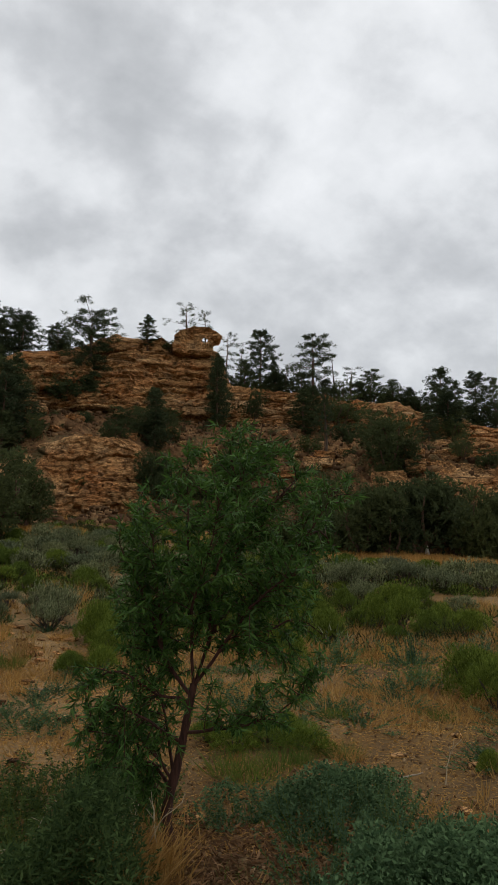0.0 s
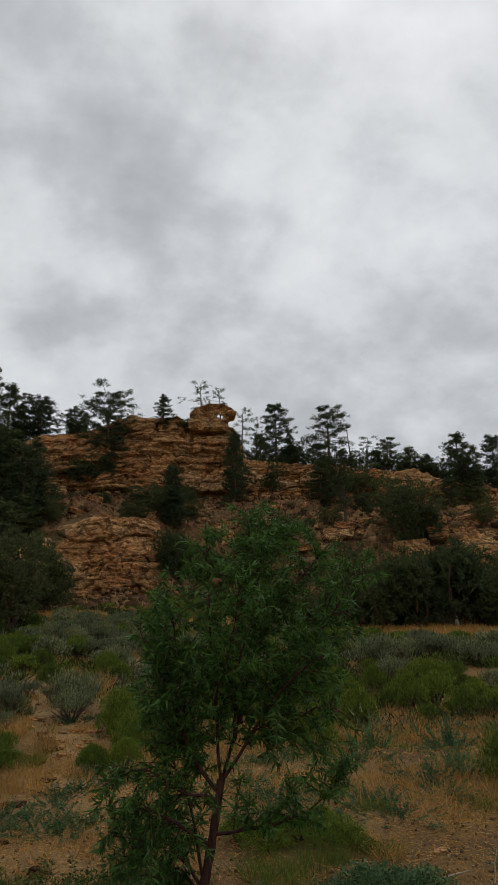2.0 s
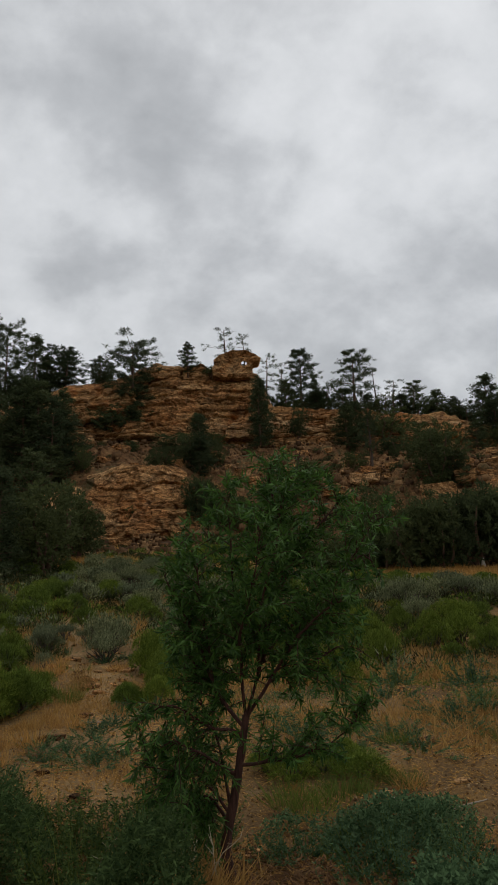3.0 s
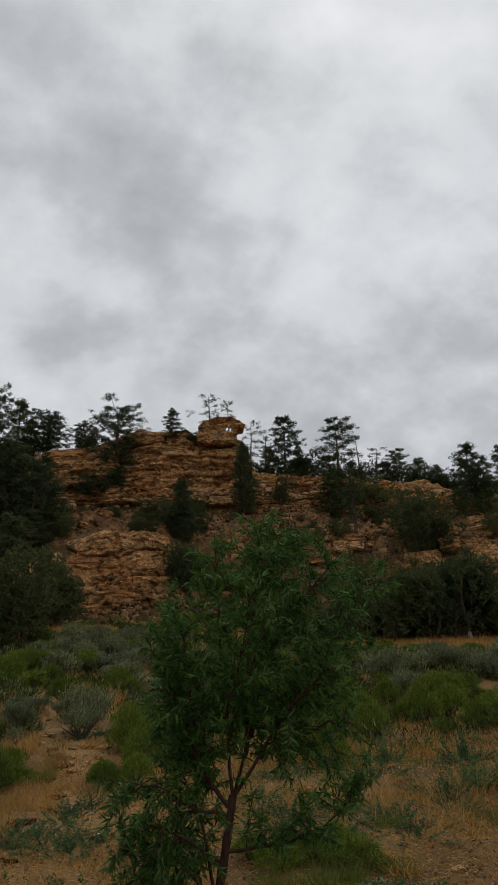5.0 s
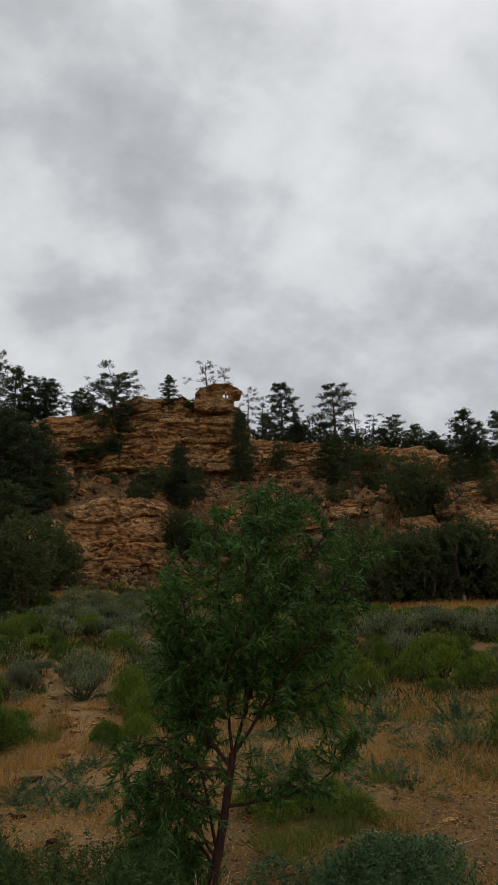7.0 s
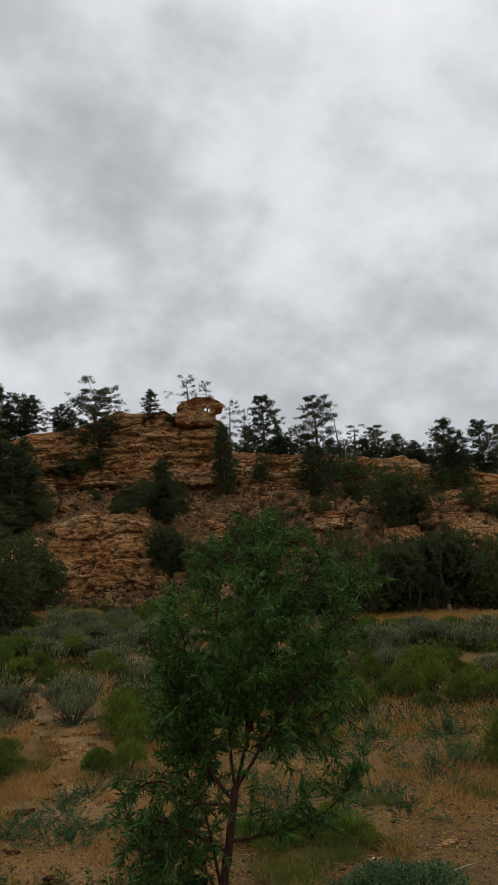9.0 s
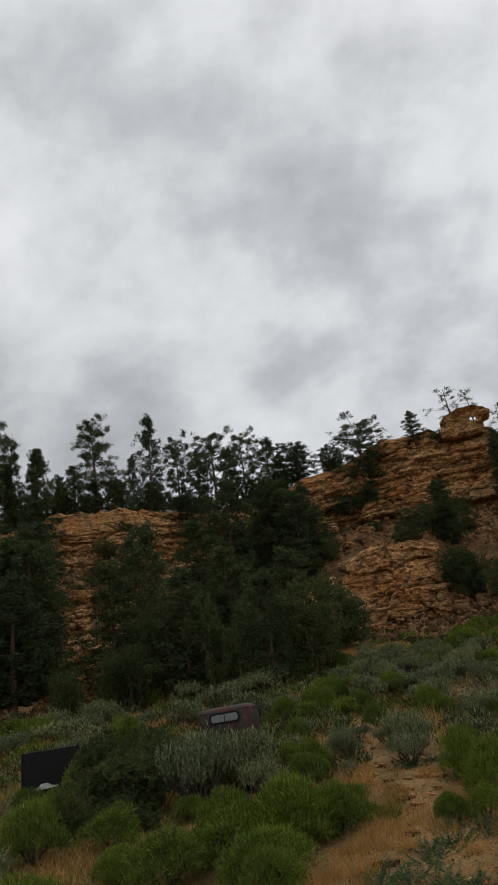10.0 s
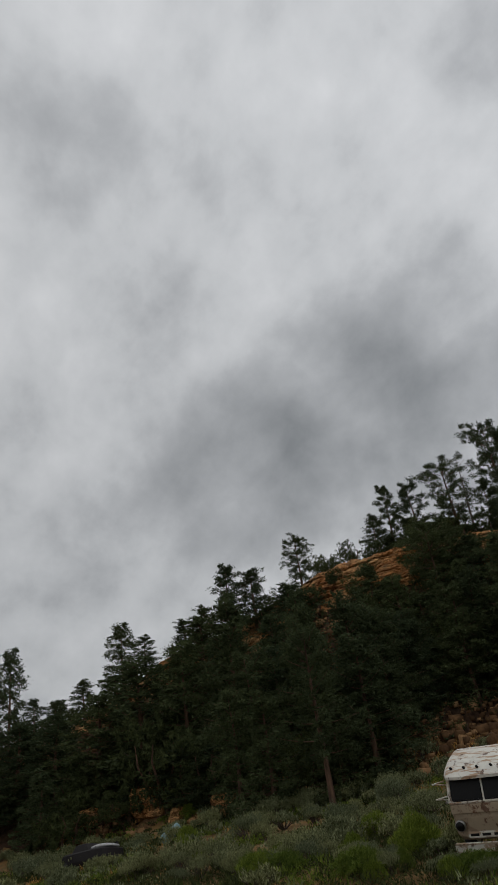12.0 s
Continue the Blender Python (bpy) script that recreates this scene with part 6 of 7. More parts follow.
    tagged(twigs.ob("twig_tangle", YOUNG_BARK, root), kind="stuff")
    tagged(leaf.ob("foliage", FRUIT_LEAF, root, "narrow glossy dark green leaves"), kind="stuff")


fruit_tree(6.1, 4.85)


# ---- rocks ----
def boulder(name, label, sub=2, boxy=0.55, seed=1):
    """A weathered block of sandstone about a metre wide."""
    bm = bmesh.new()
    bmesh.ops.create_cube(bm, size=1.0)
    bmesh.ops.subdivide_edges(bm, edges=bm.edges[:], cuts=sub, use_grid_fill=True)
    off = Vector((seed * 3.1, seed * 7.7, seed * 1.3))
    for v in bm.verts:
        p = v.co.copy()
        ball = p.normalized() * 0.62
        p = p.lerp(ball, 1 - boxy)
        p += p.normalized() * (0.16 * noise.noise(p * 2.0 + off) + 0.07 * noise.noise(p * 5.5 + off))
        v.co = p
    me = bpy.data.meshes.new(name)
    bm.to_mesh(me)
    bm.free()
    me.materials.append(SANDSTONE)
    return tagged(new(name, me), label, "rock")


BLOCK = "broken block of orange sandstone fallen from the cliff"
ROCKS = [boulder("boulder", BLOCK, 3, 0.75, k) for k in range(1, 6)]
for k, ob in enumerate(ROCKS):
    ob.matrix_basis = pose(30 * k, -440, -40)
rock_used = set()


def rock(az, r, sx, sy, sz, group="fallen blocks", sink=0.3, tilt=12):
    n = int(rng.integers(len(ROCKS)))
    ob = ROCKS[n]
    x, y = xy(az, r)
    m = pose(x, y, float(ground_z(az, r)) + sz * (0.5 - sink), rng.uniform(-tilt, tilt), rng.uniform(-tilt, tilt), az + rng.uniform(-35, 35)) @ Matrix.Diagonal((sx, sy, sz, 1))
    if n in rock_used:
        ob = copy_thing(ob, m @ Matrix.Diagonal([1 / q for q in ob.scale] + [1]))
    else:
        ob.matrix_basis = m
        rock_used.add(n)
    return tagged(ob, group=group)


# blocks on the scree and the ledges
for k in range(170):
    az = rng.uniform(-24, 50) if k % 4 else rng.uniform(76, 98)
    pr, pz = profile(az)
    lo, hi = ((pr[0], pr[1]), (pr[2], pr[3]), (pr[1], pr[2]), (pr[2], pr[3]))[k % 4]
    r = rng.uniform(float(lo), float(hi))
    s = rng.uniform(0.5, 1.3) * (1.7 if rng.uniform() < 0.15 else 1.0)
    rock(az, r, s * rng.uniform(0.9, 1.8), s * rng.uniform(0.8, 1.3), s * rng.uniform(0.5, 0.9))


def rubble():
    """Small stones strewn over the scree."""
    n = 30000
    az = rng.uniform(-24, 98, n)
    pr, pz = profile(az)
    t = rng.uniform(0, 1, n)
    pick = rng.uniform(0, 1, n)
    r = np.where(pick < 0.4, pr[0] + (pr[1] - pr[0]) * t, np.where(pick < 0.75, pr[2] + (pr[3] - pr[2]) * t, pr[1] + (pr[2] - pr[1]) * t))
    x, y = xy(az, r)
    c = np.stack([x, y, ground_z(az, r) + 0.03], 1)
    corner = np.array([(i, j, k) for i in (-1, 1) for j in (-1, 1) for k in (-1, 1)], float) * 0.5
    size = rng.uniform(0.10, 0.3, (n, 1, 1)) * np.where(rng.uniform(0, 1, (n, 1, 1)) < 0.09, 2.3, 1.0) * rng.uniform(0.6, 1.4, (n, 1, 3))
    v = corner[None] * size * rng.uniform(0.6, 1.2, (n, 8, 1))
    a = rng.uniform(0, 6.28, n)
    v = np.stack([v[..., 0] * np.cos(a)[:, None] - v[..., 1] * np.sin(a)[:, None], v[..., 0] * np.sin(a)[:, None] + v[..., 1] * np.cos(a)[:, None], v[..., 2]], -1) + c[:, None]
    f = np.array([(0, 1, 3, 2), (4, 6, 7, 5), (0, 4, 5, 1), (2, 3, 7, 6), (0, 2, 6, 4), (1, 5, 7, 3)])
    ob = mesh_ob("rubble", v.reshape(-1, 3), (f[None] + 8 * np.arange(n)[:, None, None]).reshape(-1, 4), RUBBLE)
    tagged(ob, "loose sandstone rubble strewn over the scree slope", "rubble", kind="stuff")


rubble()


def caprock():
    """The overhanging cap of the bluff with a small window through it."""
    outer = [(-2.9, -0.9), (-2.6, 0.2), (-2.1, 0.75), (-1.2, 1.0), (-0.3, 1.25), (0.7, 1.3), (1.6, 1.05), (2.5, 0.65), (2.95, 0.35), (2.7, 0.05), (2.1, -0.05), (1.75, -0.45), (1.9, -1.1), (1.7, -1.9), (0.2, -2.0), (-1.4, -1.9), (-2.7, -1.7)]
    hole = [(0.62, -0.55), (0.55, -0.2), (0.85, 0.05), (1.2, 0.0), (1.35, -0.3), (1.1, -0.62)]
    bm = bmesh.new()
    loops = []
    for pts in (outer, hole):
        vs = [bm.verts.new((a, 0, b)) for a, b in pts]
        loops += [bm.edges.new((vs[i], vs[(i + 1) % len(vs)])) for i in range(len(vs))]
    bmesh.ops.triangle_fill(bm, edges=loops, use_beauty=True)
    back = bmesh.ops.extrude_face_region(bm, geom=bm.faces[:])
    for v in [g for g in back["geom"] if isinstance(g, bmesh.types.BMVert)]:
        inside = 0.4 < v.co.x < 1.5 and -0.75 < v.co.z < 0.2
        v.co.y += 2.2
        v.co.z += 0.78 if inside else 0.0
    bmesh.ops.recalc_face_normals(bm, faces=bm.faces[:])
    bmesh.ops.triangulate(bm, faces=bm.faces[:])
    for _ in range(2):
        bmesh.ops.subdivide_edges(bm, edges=[e for e in bm.edges if e.calc_length() > 0.45], cuts=1)
        bmesh.ops.triangulate(bm, faces=bm.faces[:])
    for v in bm.verts:
        p = v.co * 0.9
        k = 0.16 * noise.noise(p) + 0.10 * noise.noise(p * 2.7) + 0.09 * math.sin(v.co.z * 7 + noise.noise(p) * 2)
        v.co.y -= k * 2.2 + 0.35 * max(0, v.co.z)
        v.co.x += 0.12 * noise.noise(p * 1.6 + Vector((5, 0, 0)))
        v.co.z += 0.10 * noise.noise(p * 1.6 + Vector((0, 9, 0)))
    me = bpy.data.meshes.new("caprock")
    bm.to_mesh(me)
    bm.free()
    me.materials.append(SANDSTONE)
    ob = tagged(new("caprock", me), "overhanging sandstone caprock with a small natural window", "rock")
    x, y = xy(4.75, 74.2)
    ob.matrix_basis = pose(x, y, EYE + 74.2 * math.tan(radians(19.95)), 0, 0, 4.75)


caprock()


def stones_in_wash():
    """Flat pale stones in the sandy wash."""
    for k in range(66):
        r = rng.uniform(7, 18) if k % 3 == 0 else rng.uniform(12, 18)
        az = 16.5 + 0.2 * (r - 11) + rng.normal() * (3.5 if k % 3 == 0 else 1.6)
        s = rng.uniform(0.03, 0.17)
        tagged(rock(az, r, s * 1.7, s * 1.2, s * 0.55, "stones in the wash", 0.35, 8), "flat pale stone lying in the sandy wash", "stone")
    for k in range(34):
        az, r = rng.uniform(-20, 14), rng.uniform(5, 13)
        s = rng.uniform(0.03, 0.10)
        tagged(rock(az, r, s * 1.5, s * 1.2, s * 0.6, "stones on the ground", 0.35, 8), "small brown stone lying on dry soil", "stone")


stones_in_wash()


def stick(az, r, length, thick, heading, label):
    """A fallen stick, crooked, lying on the ground."""
    g = Geo()
    q = np.linspace(-0.5, 0.5, 7)
    c, s = math.cos(radians(heading)), math.sin(radians(heading))
    x, y = xy(az, r)
    px, py = x + q * length * c, y + q * length * s
    a2 = np.degrees(np.arctan2(-px, py))
    pz = ground_z(a2, np.hypot(px, py)) + thick * 1.1 + 0.02
    pts = np.stack([px - x, py - y, pz], 1) + rng.normal(size=(7, 3)) * [0.005, 0.005, 0.002]
    g.tube(pts, thick * np.array([0.9, 1, 1, 0.95, 0.85, 0.7, 0.45]), 6)
    ob = tagged(g.ob("stick", BLEACHED, None, "", True), label, "stick", "fallen sticks")
    ob.matrix_basis = pose(x, y, 0)


BLEACHED = bark_material("bleached_wood", (0.22, 0.17, 0.12), (0.48, 0.41, 0.32), 30)
WHITE = "bleached grey stick lying on dry ground"
stick(17.03, 10.45, 0.31, 0.009, -2, WHITE)
stick(13.82, 10.75, 0.53, 0.009, 86, WHITE)
stick(-6.68, 6.35, 0.38, 0.009, -59, WHITE)
stick(-12.58, 6.25, 0.27, 0.009, 9, WHITE)
stick(-10.44, 5.95, 0.53, 0.009, 61, WHITE)


# ---- derelict vehicles and junk among the brush ----
def paint(name, base, worn, rust=(0.10, 0.045, 0.025), wear=0.52, rough=0.6, peel=(0.8, 1.6, 1.2)):
    """Old paint, chalky, worn through to primer and rust."""
    m = Mat(name, rough, 0, 0.35)
    c = m.ramp(m.noise(1.7, 5, 0.6, (1, 1, 1), 0.2), [(0.35, base), (0.65, tuple(0.82 * q for q in base))])
    c = m.mix(m.ramp(m.noise(3.2, 6, 0.65, peel, 0.6, shift=(2, 1, 5)), [(wear - 0.03, (0, 0, 0)), (wear + 0.03, (1, 1, 1))]), c, worn)
    c = m.mix(m.ramp(m.noise(5.5, 6, 0.7, (1, 1, 0.7), 0.3, shift=(7, 4, 1)), [(0.565, (0, 0, 0)), (0.63, (0.9, 0.9, 0.9))]), c, rust)
    m.colour(c).bump(m.noise(30, 4), 0.15, 0.01)
    return m.mat


def plain(name, c, rough=0.5, metal=0.0):
    m = Mat(name, rough, metal)
    n = m.noise(12, 5, 0.6)
    m.colour(m.ramp(n, [(0.3, tuple(0.7 * q for q in c)), (0.7, c)]))
    return m.mat


CREAM = paint("chalky_white_paint", (0.66, 0.63, 0.55), (0.36, 0.25, 0.165), wear=0.52)
ROOF_PAINT = paint("peeling_roof_paint", (0.70, 0.68, 0.61), (0.40, 0.27, 0.17), wear=0.55, peel=(0.45, 2.2, 1.0))
RUSTED = paint("rusted_tan_paint", (0.38, 0.30, 0.21), (0.15, 0.075, 0.04), wear=0.575, peel=(1.6, 1.6, 1.6))
TAN = paint("faded_tan_paint", (0.38, 0.30, 0.21), (0.25, 0.18, 0.12), wear=0.58)
MAROON = paint("faded_maroon_paint", (0.062, 0.019, 0.015), (0.034, 0.033, 0.027), wear=0.5)
TEAL = paint("faded_teal_paint", (0.20, 0.33, 0.34), (0.3, 0.38, 0.38), wear=0.6)
GREY = paint("dull_grey_paint", (0.46, 0.46, 0.47), (0.2, 0.19, 0.19), wear=0.6)
RUBBER = plain("cracked_rubber", (0.025, 0.025, 0.025), 0.9)
STEEL = plain("dull_steel", (0.35, 0.34, 0.32), 0.45, 0.8)
DARK = plain("dark_cab_inside", (0.015, 0.014, 0.013), 0.9)
BLACK = plain("black_painted_sheet", (0.010, 0.007, 0.007), 0.7)
CLOTH = plain("white_torn_sheet", (0.72, 0.72, 0.70), 0.9)
PANE = plain("dusty_dark_glass", (0.010, 0.010, 0.010), 0.3)
PANE.node_tree.nodes["Principled BSDF"].inputs["Specular IOR Level"].default_value = 0.12
PALE_PANE = plain("dusty_pale_glass", (0.19, 0.21, 0.20), 0.35)


def loft(rings, n=28, corner=0.25, power=4.0):
    """A rounded box skin through rings of (z, half width, front y, back y)."""
    bm = bmesh.new()
    rows = []
    for z, hw, yf, yb in rings:
        row = []
        for k in range(n):
            a = 2 * math.pi * (k + 0.5) / n
            c, s = math.cos(a), math.sin(a)
            q = (abs(c) ** power + abs(s) ** power) ** (-1 / power)
            row.append(bm.verts.new((hw * q * c, (yf + yb) / 2 + (yb - yf) / 2 * q * s, z)))
        rows.append(row)
    for a, b in zip(rows, rows[1:]):
        for k in range(n):
            bm.faces.new((a[k], a[(k + 1) % n], b[(k + 1) % n], b[k]))
    bm.faces.new(rows[-1])
    bm.faces.new(rows[0][::-1])
    return bm


def block(x, y, z, sx, sy, sz, bevel=0.02, rx=0, ry=0, rz=0, taper=1.0):
    bm = bmesh.new()
    bmesh.ops.create_cube(bm, size=1.0)
    for v in bm.verts:
        k = taper if v.co.z > 0 else 1.0
        v.co = (v.co.x * sx * k, v.co.y * sy, v.co.z * sz)
    if bevel:
        bmesh.ops.bevel(bm, geom=bm.edges[:], offset=bevel, segments=2, affect="EDGES")
    bmesh.ops.transform(bm, matrix=pose(x, y, z, rx, ry, rz), verts=bm.verts[:])
    return bm


def disc(x, y, z, r, depth, rx=90, ry=0, rz=0, n=24, bevel=0.02):
    bm = bmesh.new()
    bmesh.ops.create_cone(bm, cap_ends=True, segments=n, radius1=r, radius2=r, depth=depth)
    if bevel:
        bmesh.ops.bevel(bm, geom=[e for e in bm.edges if len(e.link_faces) == 2 and e.calc_face_angle(0) > 1], offset=bevel, segments=2, affect="EDGES")
    bmesh.ops.transform(bm, matrix=pose(x, y, z, rx, ry, rz), verts=bm.verts[:])
    return bm


def rod(a, b, r, parent, name, mat):
    g = Geo()
    g.tube([a, ((a[0] + b[0]) / 2, (a[1] + b[1]) / 2, (a[2] + b[2]) / 2), b], [r, r, r], 6)
    return g.ob(name, mat, parent)


def on_land(ob, az, r, turn=0.0, nose=0.0, roll=0.0, lift=0.0):
    """Stands a thing whose front is -y so that it faces the lookout, then turns and tips it."""
    x, y = xy(az, r)
    ob.matrix_basis = pose(x, y, float(ground_z(az, r)) + lift, 0, 0, az + turn) @ pose(0, 0, 0, nose, roll, 0)


def wheel(x, y, z, r, parent):
    tyre = part("wheel", disc(x, y, z, r, 0.24, 0, 90, 0, 28, 0.05), RUBBER, parent, "flat cracked tyre", True)
    part("rim", disc(x, y, z, r * 0.55, 0.27, 0, 90, 0, 20, 0.02), STEEL, tyre)


def cab_over_truck(az, r):
    root = tagged(new("truck"), "derelict cream cab-over truck with peeling rusty paint", "truck")
    part("cab_body", loft([(0.60, 0.93, -0.84, 0.62), (0.70, 0.98, -0.92, 0.66), (1.15, 1.0, -0.97, 0.66), (1.40, 1.0, -0.96, 0.66), (1.50, 0.975, -0.92, 0.65)], power=7), TAN, root, "faded tan front with peeling paint")
    part("cab_inside", loft([(1.49, 0.93, -0.88, 0.60), (2.03, 0.86, -0.62, 0.60)], power=7), DARK, root)
    part("roof", loft([(2.00, 0.93, -0.74, 0.66), (2.02, 0.985, -0.86, 0.68), (2.09, 0.99, -0.86, 0.68), (2.19, 0.965, -0.72, 0.67), (2.32, 0.92, -0.36, 0.65), (2.41, 0.86, 0.10, 0.62), (2.45, 0.78, 0.34, 0.56)], power=6), ROOF_PAINT, root, "white roof with peeling paint")
    for s in (-1, 1):
        pane = block(s * 0.44, -0.775, 1.765, 0.80, 0.02, 0.50, 0.008, -26, 0, s * 3)
        part("windscreen_pane", pane, PANE, root, "dark dusty windscreen")
        rod((s * 0.90, -0.90, 1.49), (s * 0.875, -0.66, 2.03), 0.045, root, "windscreen_pillar", CREAM)
        rod((s * 0.91, 0.55, 1.49), (s * 0.88, 0.52, 2.05), 0.06, root, "rear_pillar", CREAM)
        door = part("door", block(s * 0.985, -0.12, 1.08, 0.05, 1.05, 0.84, 0.02), TAN, root)
        part("door_handle", block(s * 1.025, 0.28, 1.30, 0.03, 0.16, 0.03, 0.008), STEEL, door)
        part("side_window", block(s * 0.925, -0.08, 1.76, 0.02, 0.95, 0.44, 0.008, 0, -s * 7, 0), PANE, root)
        lamp = part("headlight", disc(s * 0.76, -0.985, 0.98, 0.135, 0.09, 90), STEEL, root, "round dull headlight", True)
        part("lens", disc(s * 0.76, -1.03, 0.98, 0.11, 0.03, 90, bevel=0.01), PANE, lamp, "", True)
        part("turn_signal", disc(s * 0.965, -0.93, 1.53, 0.035, 0.06, 90, bevel=0.008), STEEL, root)
        bracket = new("mirror_bracket")
        bracket.parent = root
        for z in (1.99, 1.62):
            rod((s * 0.93, -0.84, z + 0.03), (s * 1.27, -0.84, z - 0.03), 0.018, bracket, "bracket_arm", CREAM)
            rod((s * 0.92, -0.62, z - 0.12), (s * 1.27, -0.84, z - 0.03), 0.016, bracket, "bracket_arm", CREAM)
        wheel(s * 0.86, 0.05, 0.45, 0.46, root)
        part("rear_fender", loft([(0.55, 0.16, 0.78, 1.65), (1.2, 0.18, 0.74, 1.70), (1.62, 0.16, 0.80, 1.60), (1.74, 0.10, 0.95, 1.45)], power=4), TAN, root).matrix_basis = pose(s * 0.92, 0, 0)
    rod((0, -0.90, 1.50), (0, -0.66, 2.03), 0.025, root, "centre_post", CREAM)
    part("front_band", block(0, -0.975, 1.36, 1.80, 0.03, 0.20, 0.012, -6), RUSTED, root, "band of cracked paint with rust showing")
    part("bumper_edge", block(0, -1.135, 0.60, 2.0, 0.02, 0.03, 0.006), RUSTED, root)
    part("cowl", block(0, -0.93, 1.50, 1.86, 0.06, 0.05, 0.02, -10), CREAM, root)
    for k in range(5):
        m = disc((k - 2) * 0.36, -0.66 + 0.03 * abs(k - 2), 2.235, 0.032, 0.13, 58, bevel=0.01)
        part("marker_light", m, DARK, root, "small dark roof marker light", True)
    grille = part("grille", block(0, -0.985, 0.76, 1.24, 0.05, 0.15, 0.02), CREAM, root, "white slotted grille")
    for k in range(4):
        part("slot", block(-0.45 + 0.30 * k, -1.012, 0.765, 0.22, 0.012, 0.06, 0.004), DARK, grille)
    part("bumper", block(0, -1.07, 0.50, 2.02, 0.12, 0.22, 0.03), CREAM, root, "white rusty bumper")
    for s in (-1, 1):
        part("frame_rail", block(s * 0.42, 1.2, 0.55, 0.09, 3.4, 0.16, 0.01), BLACK, root)
    on_land(root, az, r, TRUCK[0], TRUCK[1], TRUCK[2], TRUCK[3])


TRUCK = (-17.0, 13.0, 2.0, 0.03)
cab_over_truck(65.0, 21.4)


def rod_bm(a, b, r):
    bm = bmesh.new()
    d = Vector(b) - Vector(a)
    m = Matrix.Translation((Vector(a) + Vector(b)) / 2) @ d.to_track_quat("Z", "Y").to_matrix().to_4x4()
    bmesh.ops.create_cone(bm, cap_ends=True, segments=8, radius1=r, radius2=r, depth=d.length, matrix=m)
    return bm


def old_pickup(az, r):
    root = tagged(new("pickup_truck"), "rusty maroon old pickup with a rounded cab", "truck")
    part("cab", loft([(0.55, 0.74, -0.62, 0.70), (0.95, 0.80, -0.66, 0.76), (1.25, 0.82, -0.66, 0.72), (1.52, 0.80, -0.63, 0.54), (1.60, 0.77, -0.59, 0.47), (1.645, 0.70, -0.52, 0.40), (1.66, 0.55, -0.40, 0.30)], power=6), MAROON, root, "rounded maroon cab", True)
    part("roof_seam", rod_bm((-0.70, -0.615, 1.53), (0.70, -0.615, 1.53), 0.010), BLACK, root)
    part("window_divider", block(-0.02, -0.69, 1.36, 0.02, 0.02, 0.19, 0.004, -6), BLACK, root)
    seal = part("rear_window", block(-0.02, -0.648, 1.36, 0.86, 0.06, 0.30, 0.05, -6), BLACK, root, "rear window with a dark seal")
    part("pane", block(-0.02, -0.672, 1.36, 0.74, 0.03, 0.19, 0.03, -6), PALE_PANE, seal, "pale dusty glass")
    for s in (-1, 1):
        part("drip_rail", rod_bm((s * 0.80, -0.55, 1.54), (s * 0.80, 0.45, 1.54), 0.012), MAROON, root)
        part("side_window", block(s * 0.775, 0.0, 1.34, 0.03, 0.66, 0.30, 0.01, 0, -s * 9), PANE, root)
        part("rear_fender", loft([(0.25, 0.12, -1.75, -0.85), (0.60, 0.14, -1.70, -0.90), (0.75, 0.10, -1.55, -1.05)], power=3), MAROON, root).matrix_basis = pose(s * 0.82, 0, 0)
        wheel(s * 0.76, -1.3, 0.33, 0.34, root)
    part("truck_bed", block(0, -1.45, 0.62, 1.30, 1.5, 0.42, 0.03), MAROON, root)
    on_land(root, az, r, -10, -2, -1.5, -0.30)


old_pickup(29.4, 20.6)


def dark_panel(az, r):
    """A black sheet-metal box with a torn white scrap stuck to it."""
    root = tagged(new("metal_box"), "black sheet-metal box with a torn white scrap", "box")
    part("shell", block(0.2, 0.25, 0.55, 1.35, 0.5, 1.02, 0.015), BLACK, root)
    part("front_panel", block(0.2, -0.012, 0.55, 1.25, 0.016, 0.92, 0.006), BLACK, root)
    bm = bmesh.new()
    pts = [(-0.30, 0.20), (-0.05, 0.23), (0.25, 0.245), (0.36, 0.27), (0.18, 0.30), (0.08, 0.36), (-0.06, 0.35), (-0.12, 0.29), (-0.22, 0.27)]
    f = bm.faces.new([bm.verts.new((a, -0.026, b)) for a, b in pts])
    top = bmesh.ops.extrude_face_region(bm, geom=[f])
    for v in [g for g in top["geom"] if isinstance(g, bmesh.types.BMVert)]:
        v.co.y -= 0.02
    part("scrap", bm, CLOTH, root, "crumpled torn white sheet")
    on_land(root, az, r, 4, 0, 0, BOX_LIFT)


BOX_LIFT = 0.1
dark_panel(43.8, 18.5)


def wrecked_car(az, r):
    root = tagged(new("wrecked_car"), "wrecked dark car with a loose grey bonnet", "car")
    part("car_body", loft([(0.25, 0.82, -1.9, 1.9), (0.45, 0.88, -2.0, 2.0), (0.85, 0.86, -1.9, 1.95), (0.92, 0.78, -1.7, 1.85)], power=5), BLACK, root)
    part("cabin", loft([(0.90, 0.72, -0.5, 1.2), (1.25, 0.62, -0.2, 0.9), (1.30, 0.5, -0.1, 0.8)], power=5), BLACK, root)
    part("bonnet", loft([(0.96, 0.62, -1.75, -0.35), (1.06, 0.60, -1.7, -0.38), (1.12, 0.46, -1.5, -0.5)], power=4), GREY, root, "faded grey bonnet", True)
    part("headlight", disc(0.35, -1.6, 1.10, 0.10, 0.10, 60), DARK, root)
    for sx in (-1, 1):
        for sy in (-1.25, 1.25):
            wheel(sx * 0.78, sy, 0.28, 0.3, root)
    on_land(root, az, r, 38, -4, 8, -0.25)


wrecked_car(94.3, 44.0)


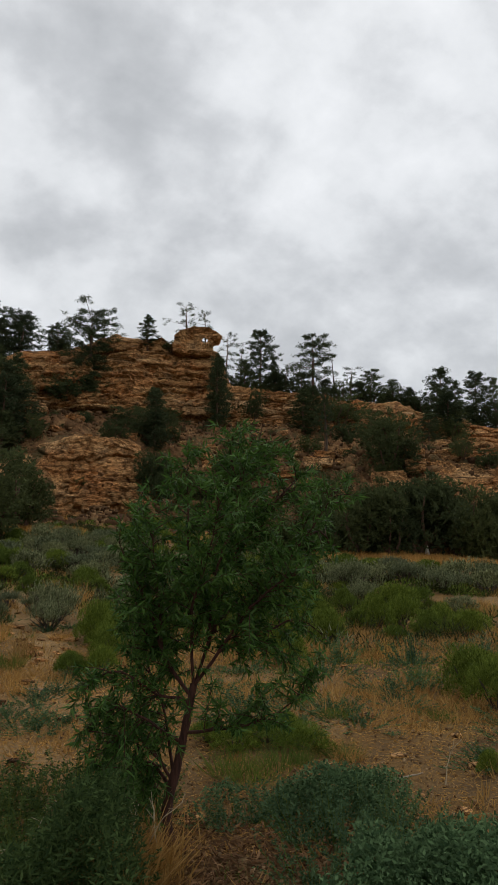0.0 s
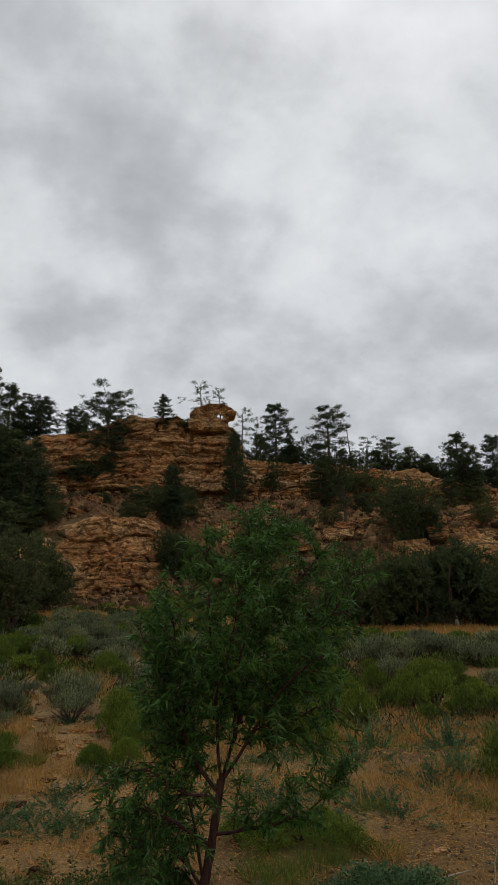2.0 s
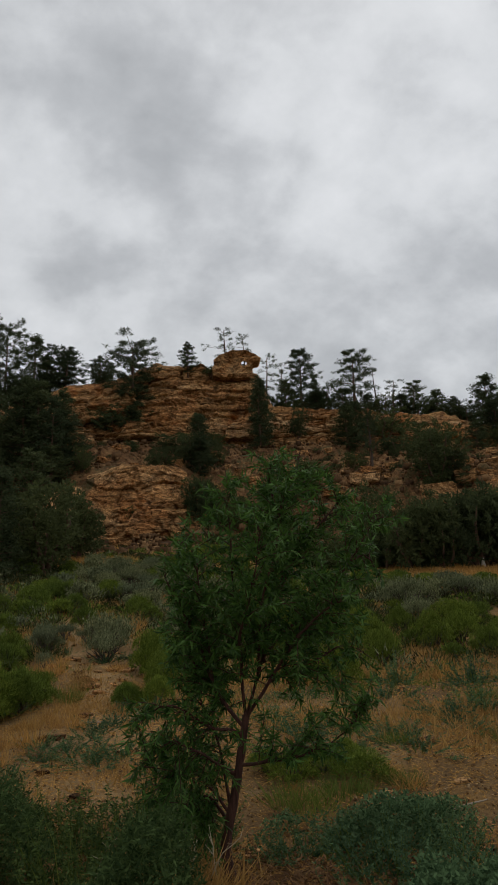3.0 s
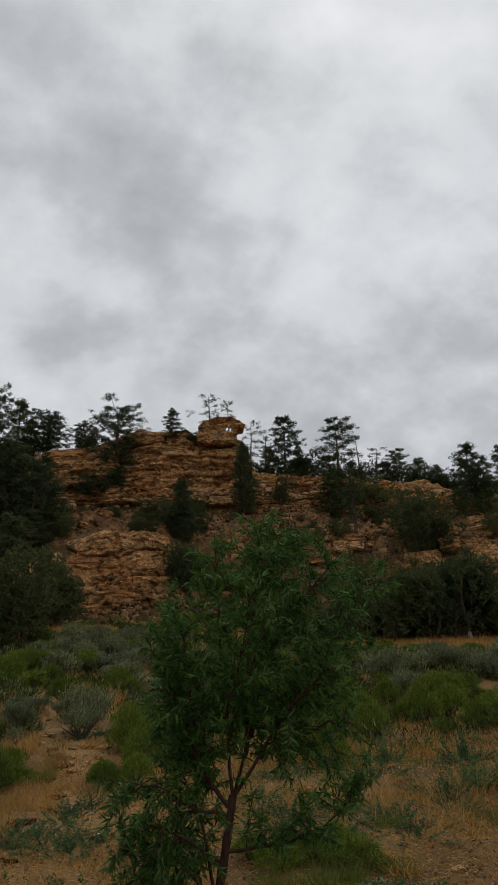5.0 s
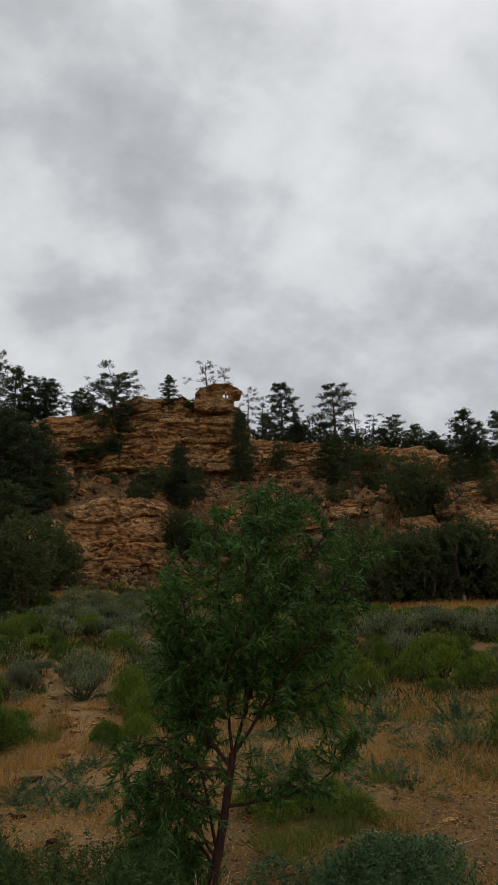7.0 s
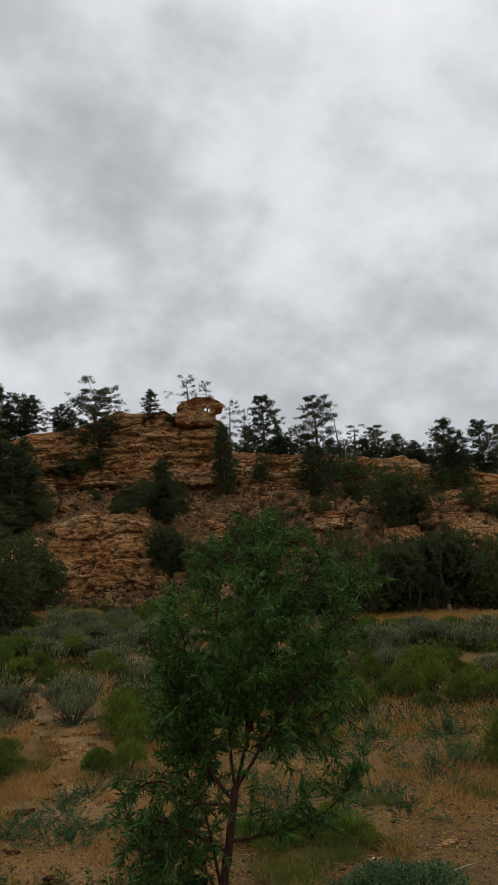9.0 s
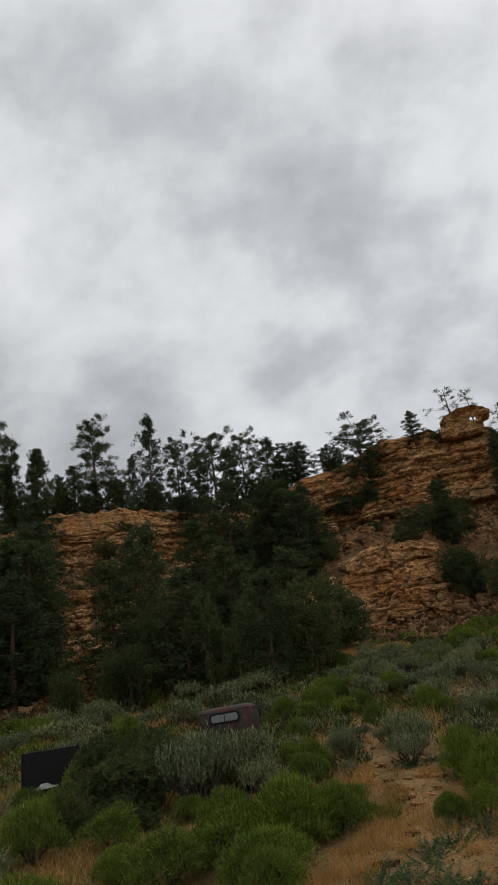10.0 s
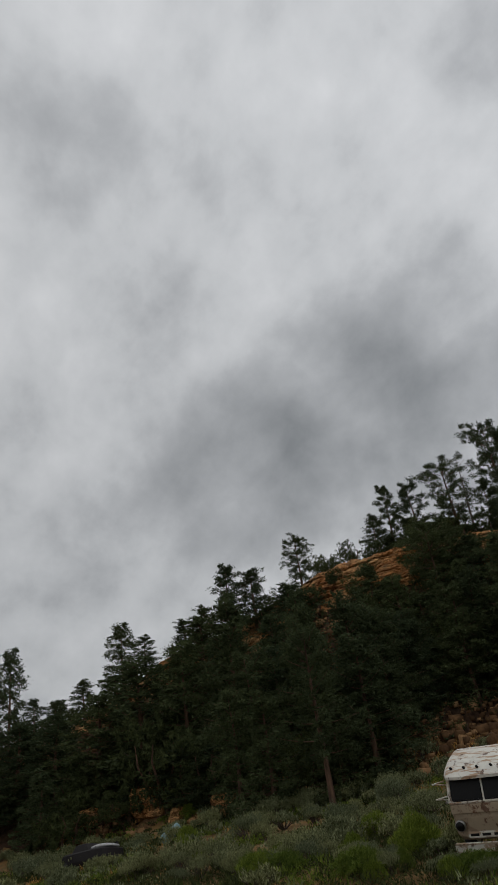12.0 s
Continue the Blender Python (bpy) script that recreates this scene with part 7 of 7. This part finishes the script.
def teal_barrel(az, r):
    root = tagged(new("barrel"), "faded teal metal drum tipped over in the brush", "barrel")
    part("drum", disc(0, 0, 0, 0.26, 1.15, 0, 62, 0, 24, 0.02), TEAL, root, "", True)
    part("hoop", disc(0.2, 0, 0.106, 0.272, 0.05, 0, 62, 0, 24, 0.01), TEAL, root, "", True)
    part("hoop", disc(-0.2, 0, -0.106, 0.272, 0.05, 0, 62, 0, 24, 0.01), TEAL, root, "", True)
    on_land(root, az, r, 20, 0, 0, 0.45)


teal_barrel(88.6, 43.0)
for a, d, s in ((89.4, 40.0, 0.22), (84.6, 41.0, 0.20), (90.6, 42.5, 0.16)):
    ob = rock(a, d, s * 1.5, s, s * 0.9, "pale scraps", 0.2)
    tagged(ob, "small pale stone lying in the brush", "stone")
tagged(rock(86.3, 47.0, 1.6, 1.1, 0.9, "tan boulders", 0.25), "tan sandstone boulder beside the brush", "rock")
tagged(rock(85.2, 46.5, 0.9, 0.8, 1.0, "tan boulders", 0.25), "tan sandstone boulder beside the brush", "rock")


def marker_stone(az, r):
    """A pale upright stone with a pointed top."""
    bm = bmesh.new()
    bmesh.ops.create_cone(bm, cap_ends=True, segments=9, radius1=0.2, radius2=0.05, depth=0.75, matrix=Matrix.Translation((0, 0, 0.34)))
    bmesh.ops.subdivide_edges(bm, edges=bm.edges[:], cuts=2, use_grid_fill=True)
    for v in bm.verts:
        v.co += v.co.normalized() * 0.05 * noise.noise(v.co * 5)
    me = bpy.data.meshes.new("marker_stone")
    bm.to_mesh(me)
    bm.free()
    me.materials.append(PALE_STONE)
    ob = tagged(new("marker_stone", me), "pale pointed upright stone below the thicket", "stone")
    x, y = xy(az, r)
    ob.matrix_basis = pose(x, y, float(ground_z(az, r)))


def pale_stone():
    m = Mat("pale_limestone", 0.9)
    n = m.noise(9, 6, 0.65)
    m.colour(m.ramp(n, [(0.3, (0.4, 0.34, 0.27)), (0.65, (0.68, 0.63, 0.55))])).bump(n, 0.5, 0.03)
    return m.mat


PALE_STONE = pale_stone()
marker_stone(-15.0, 43.0)
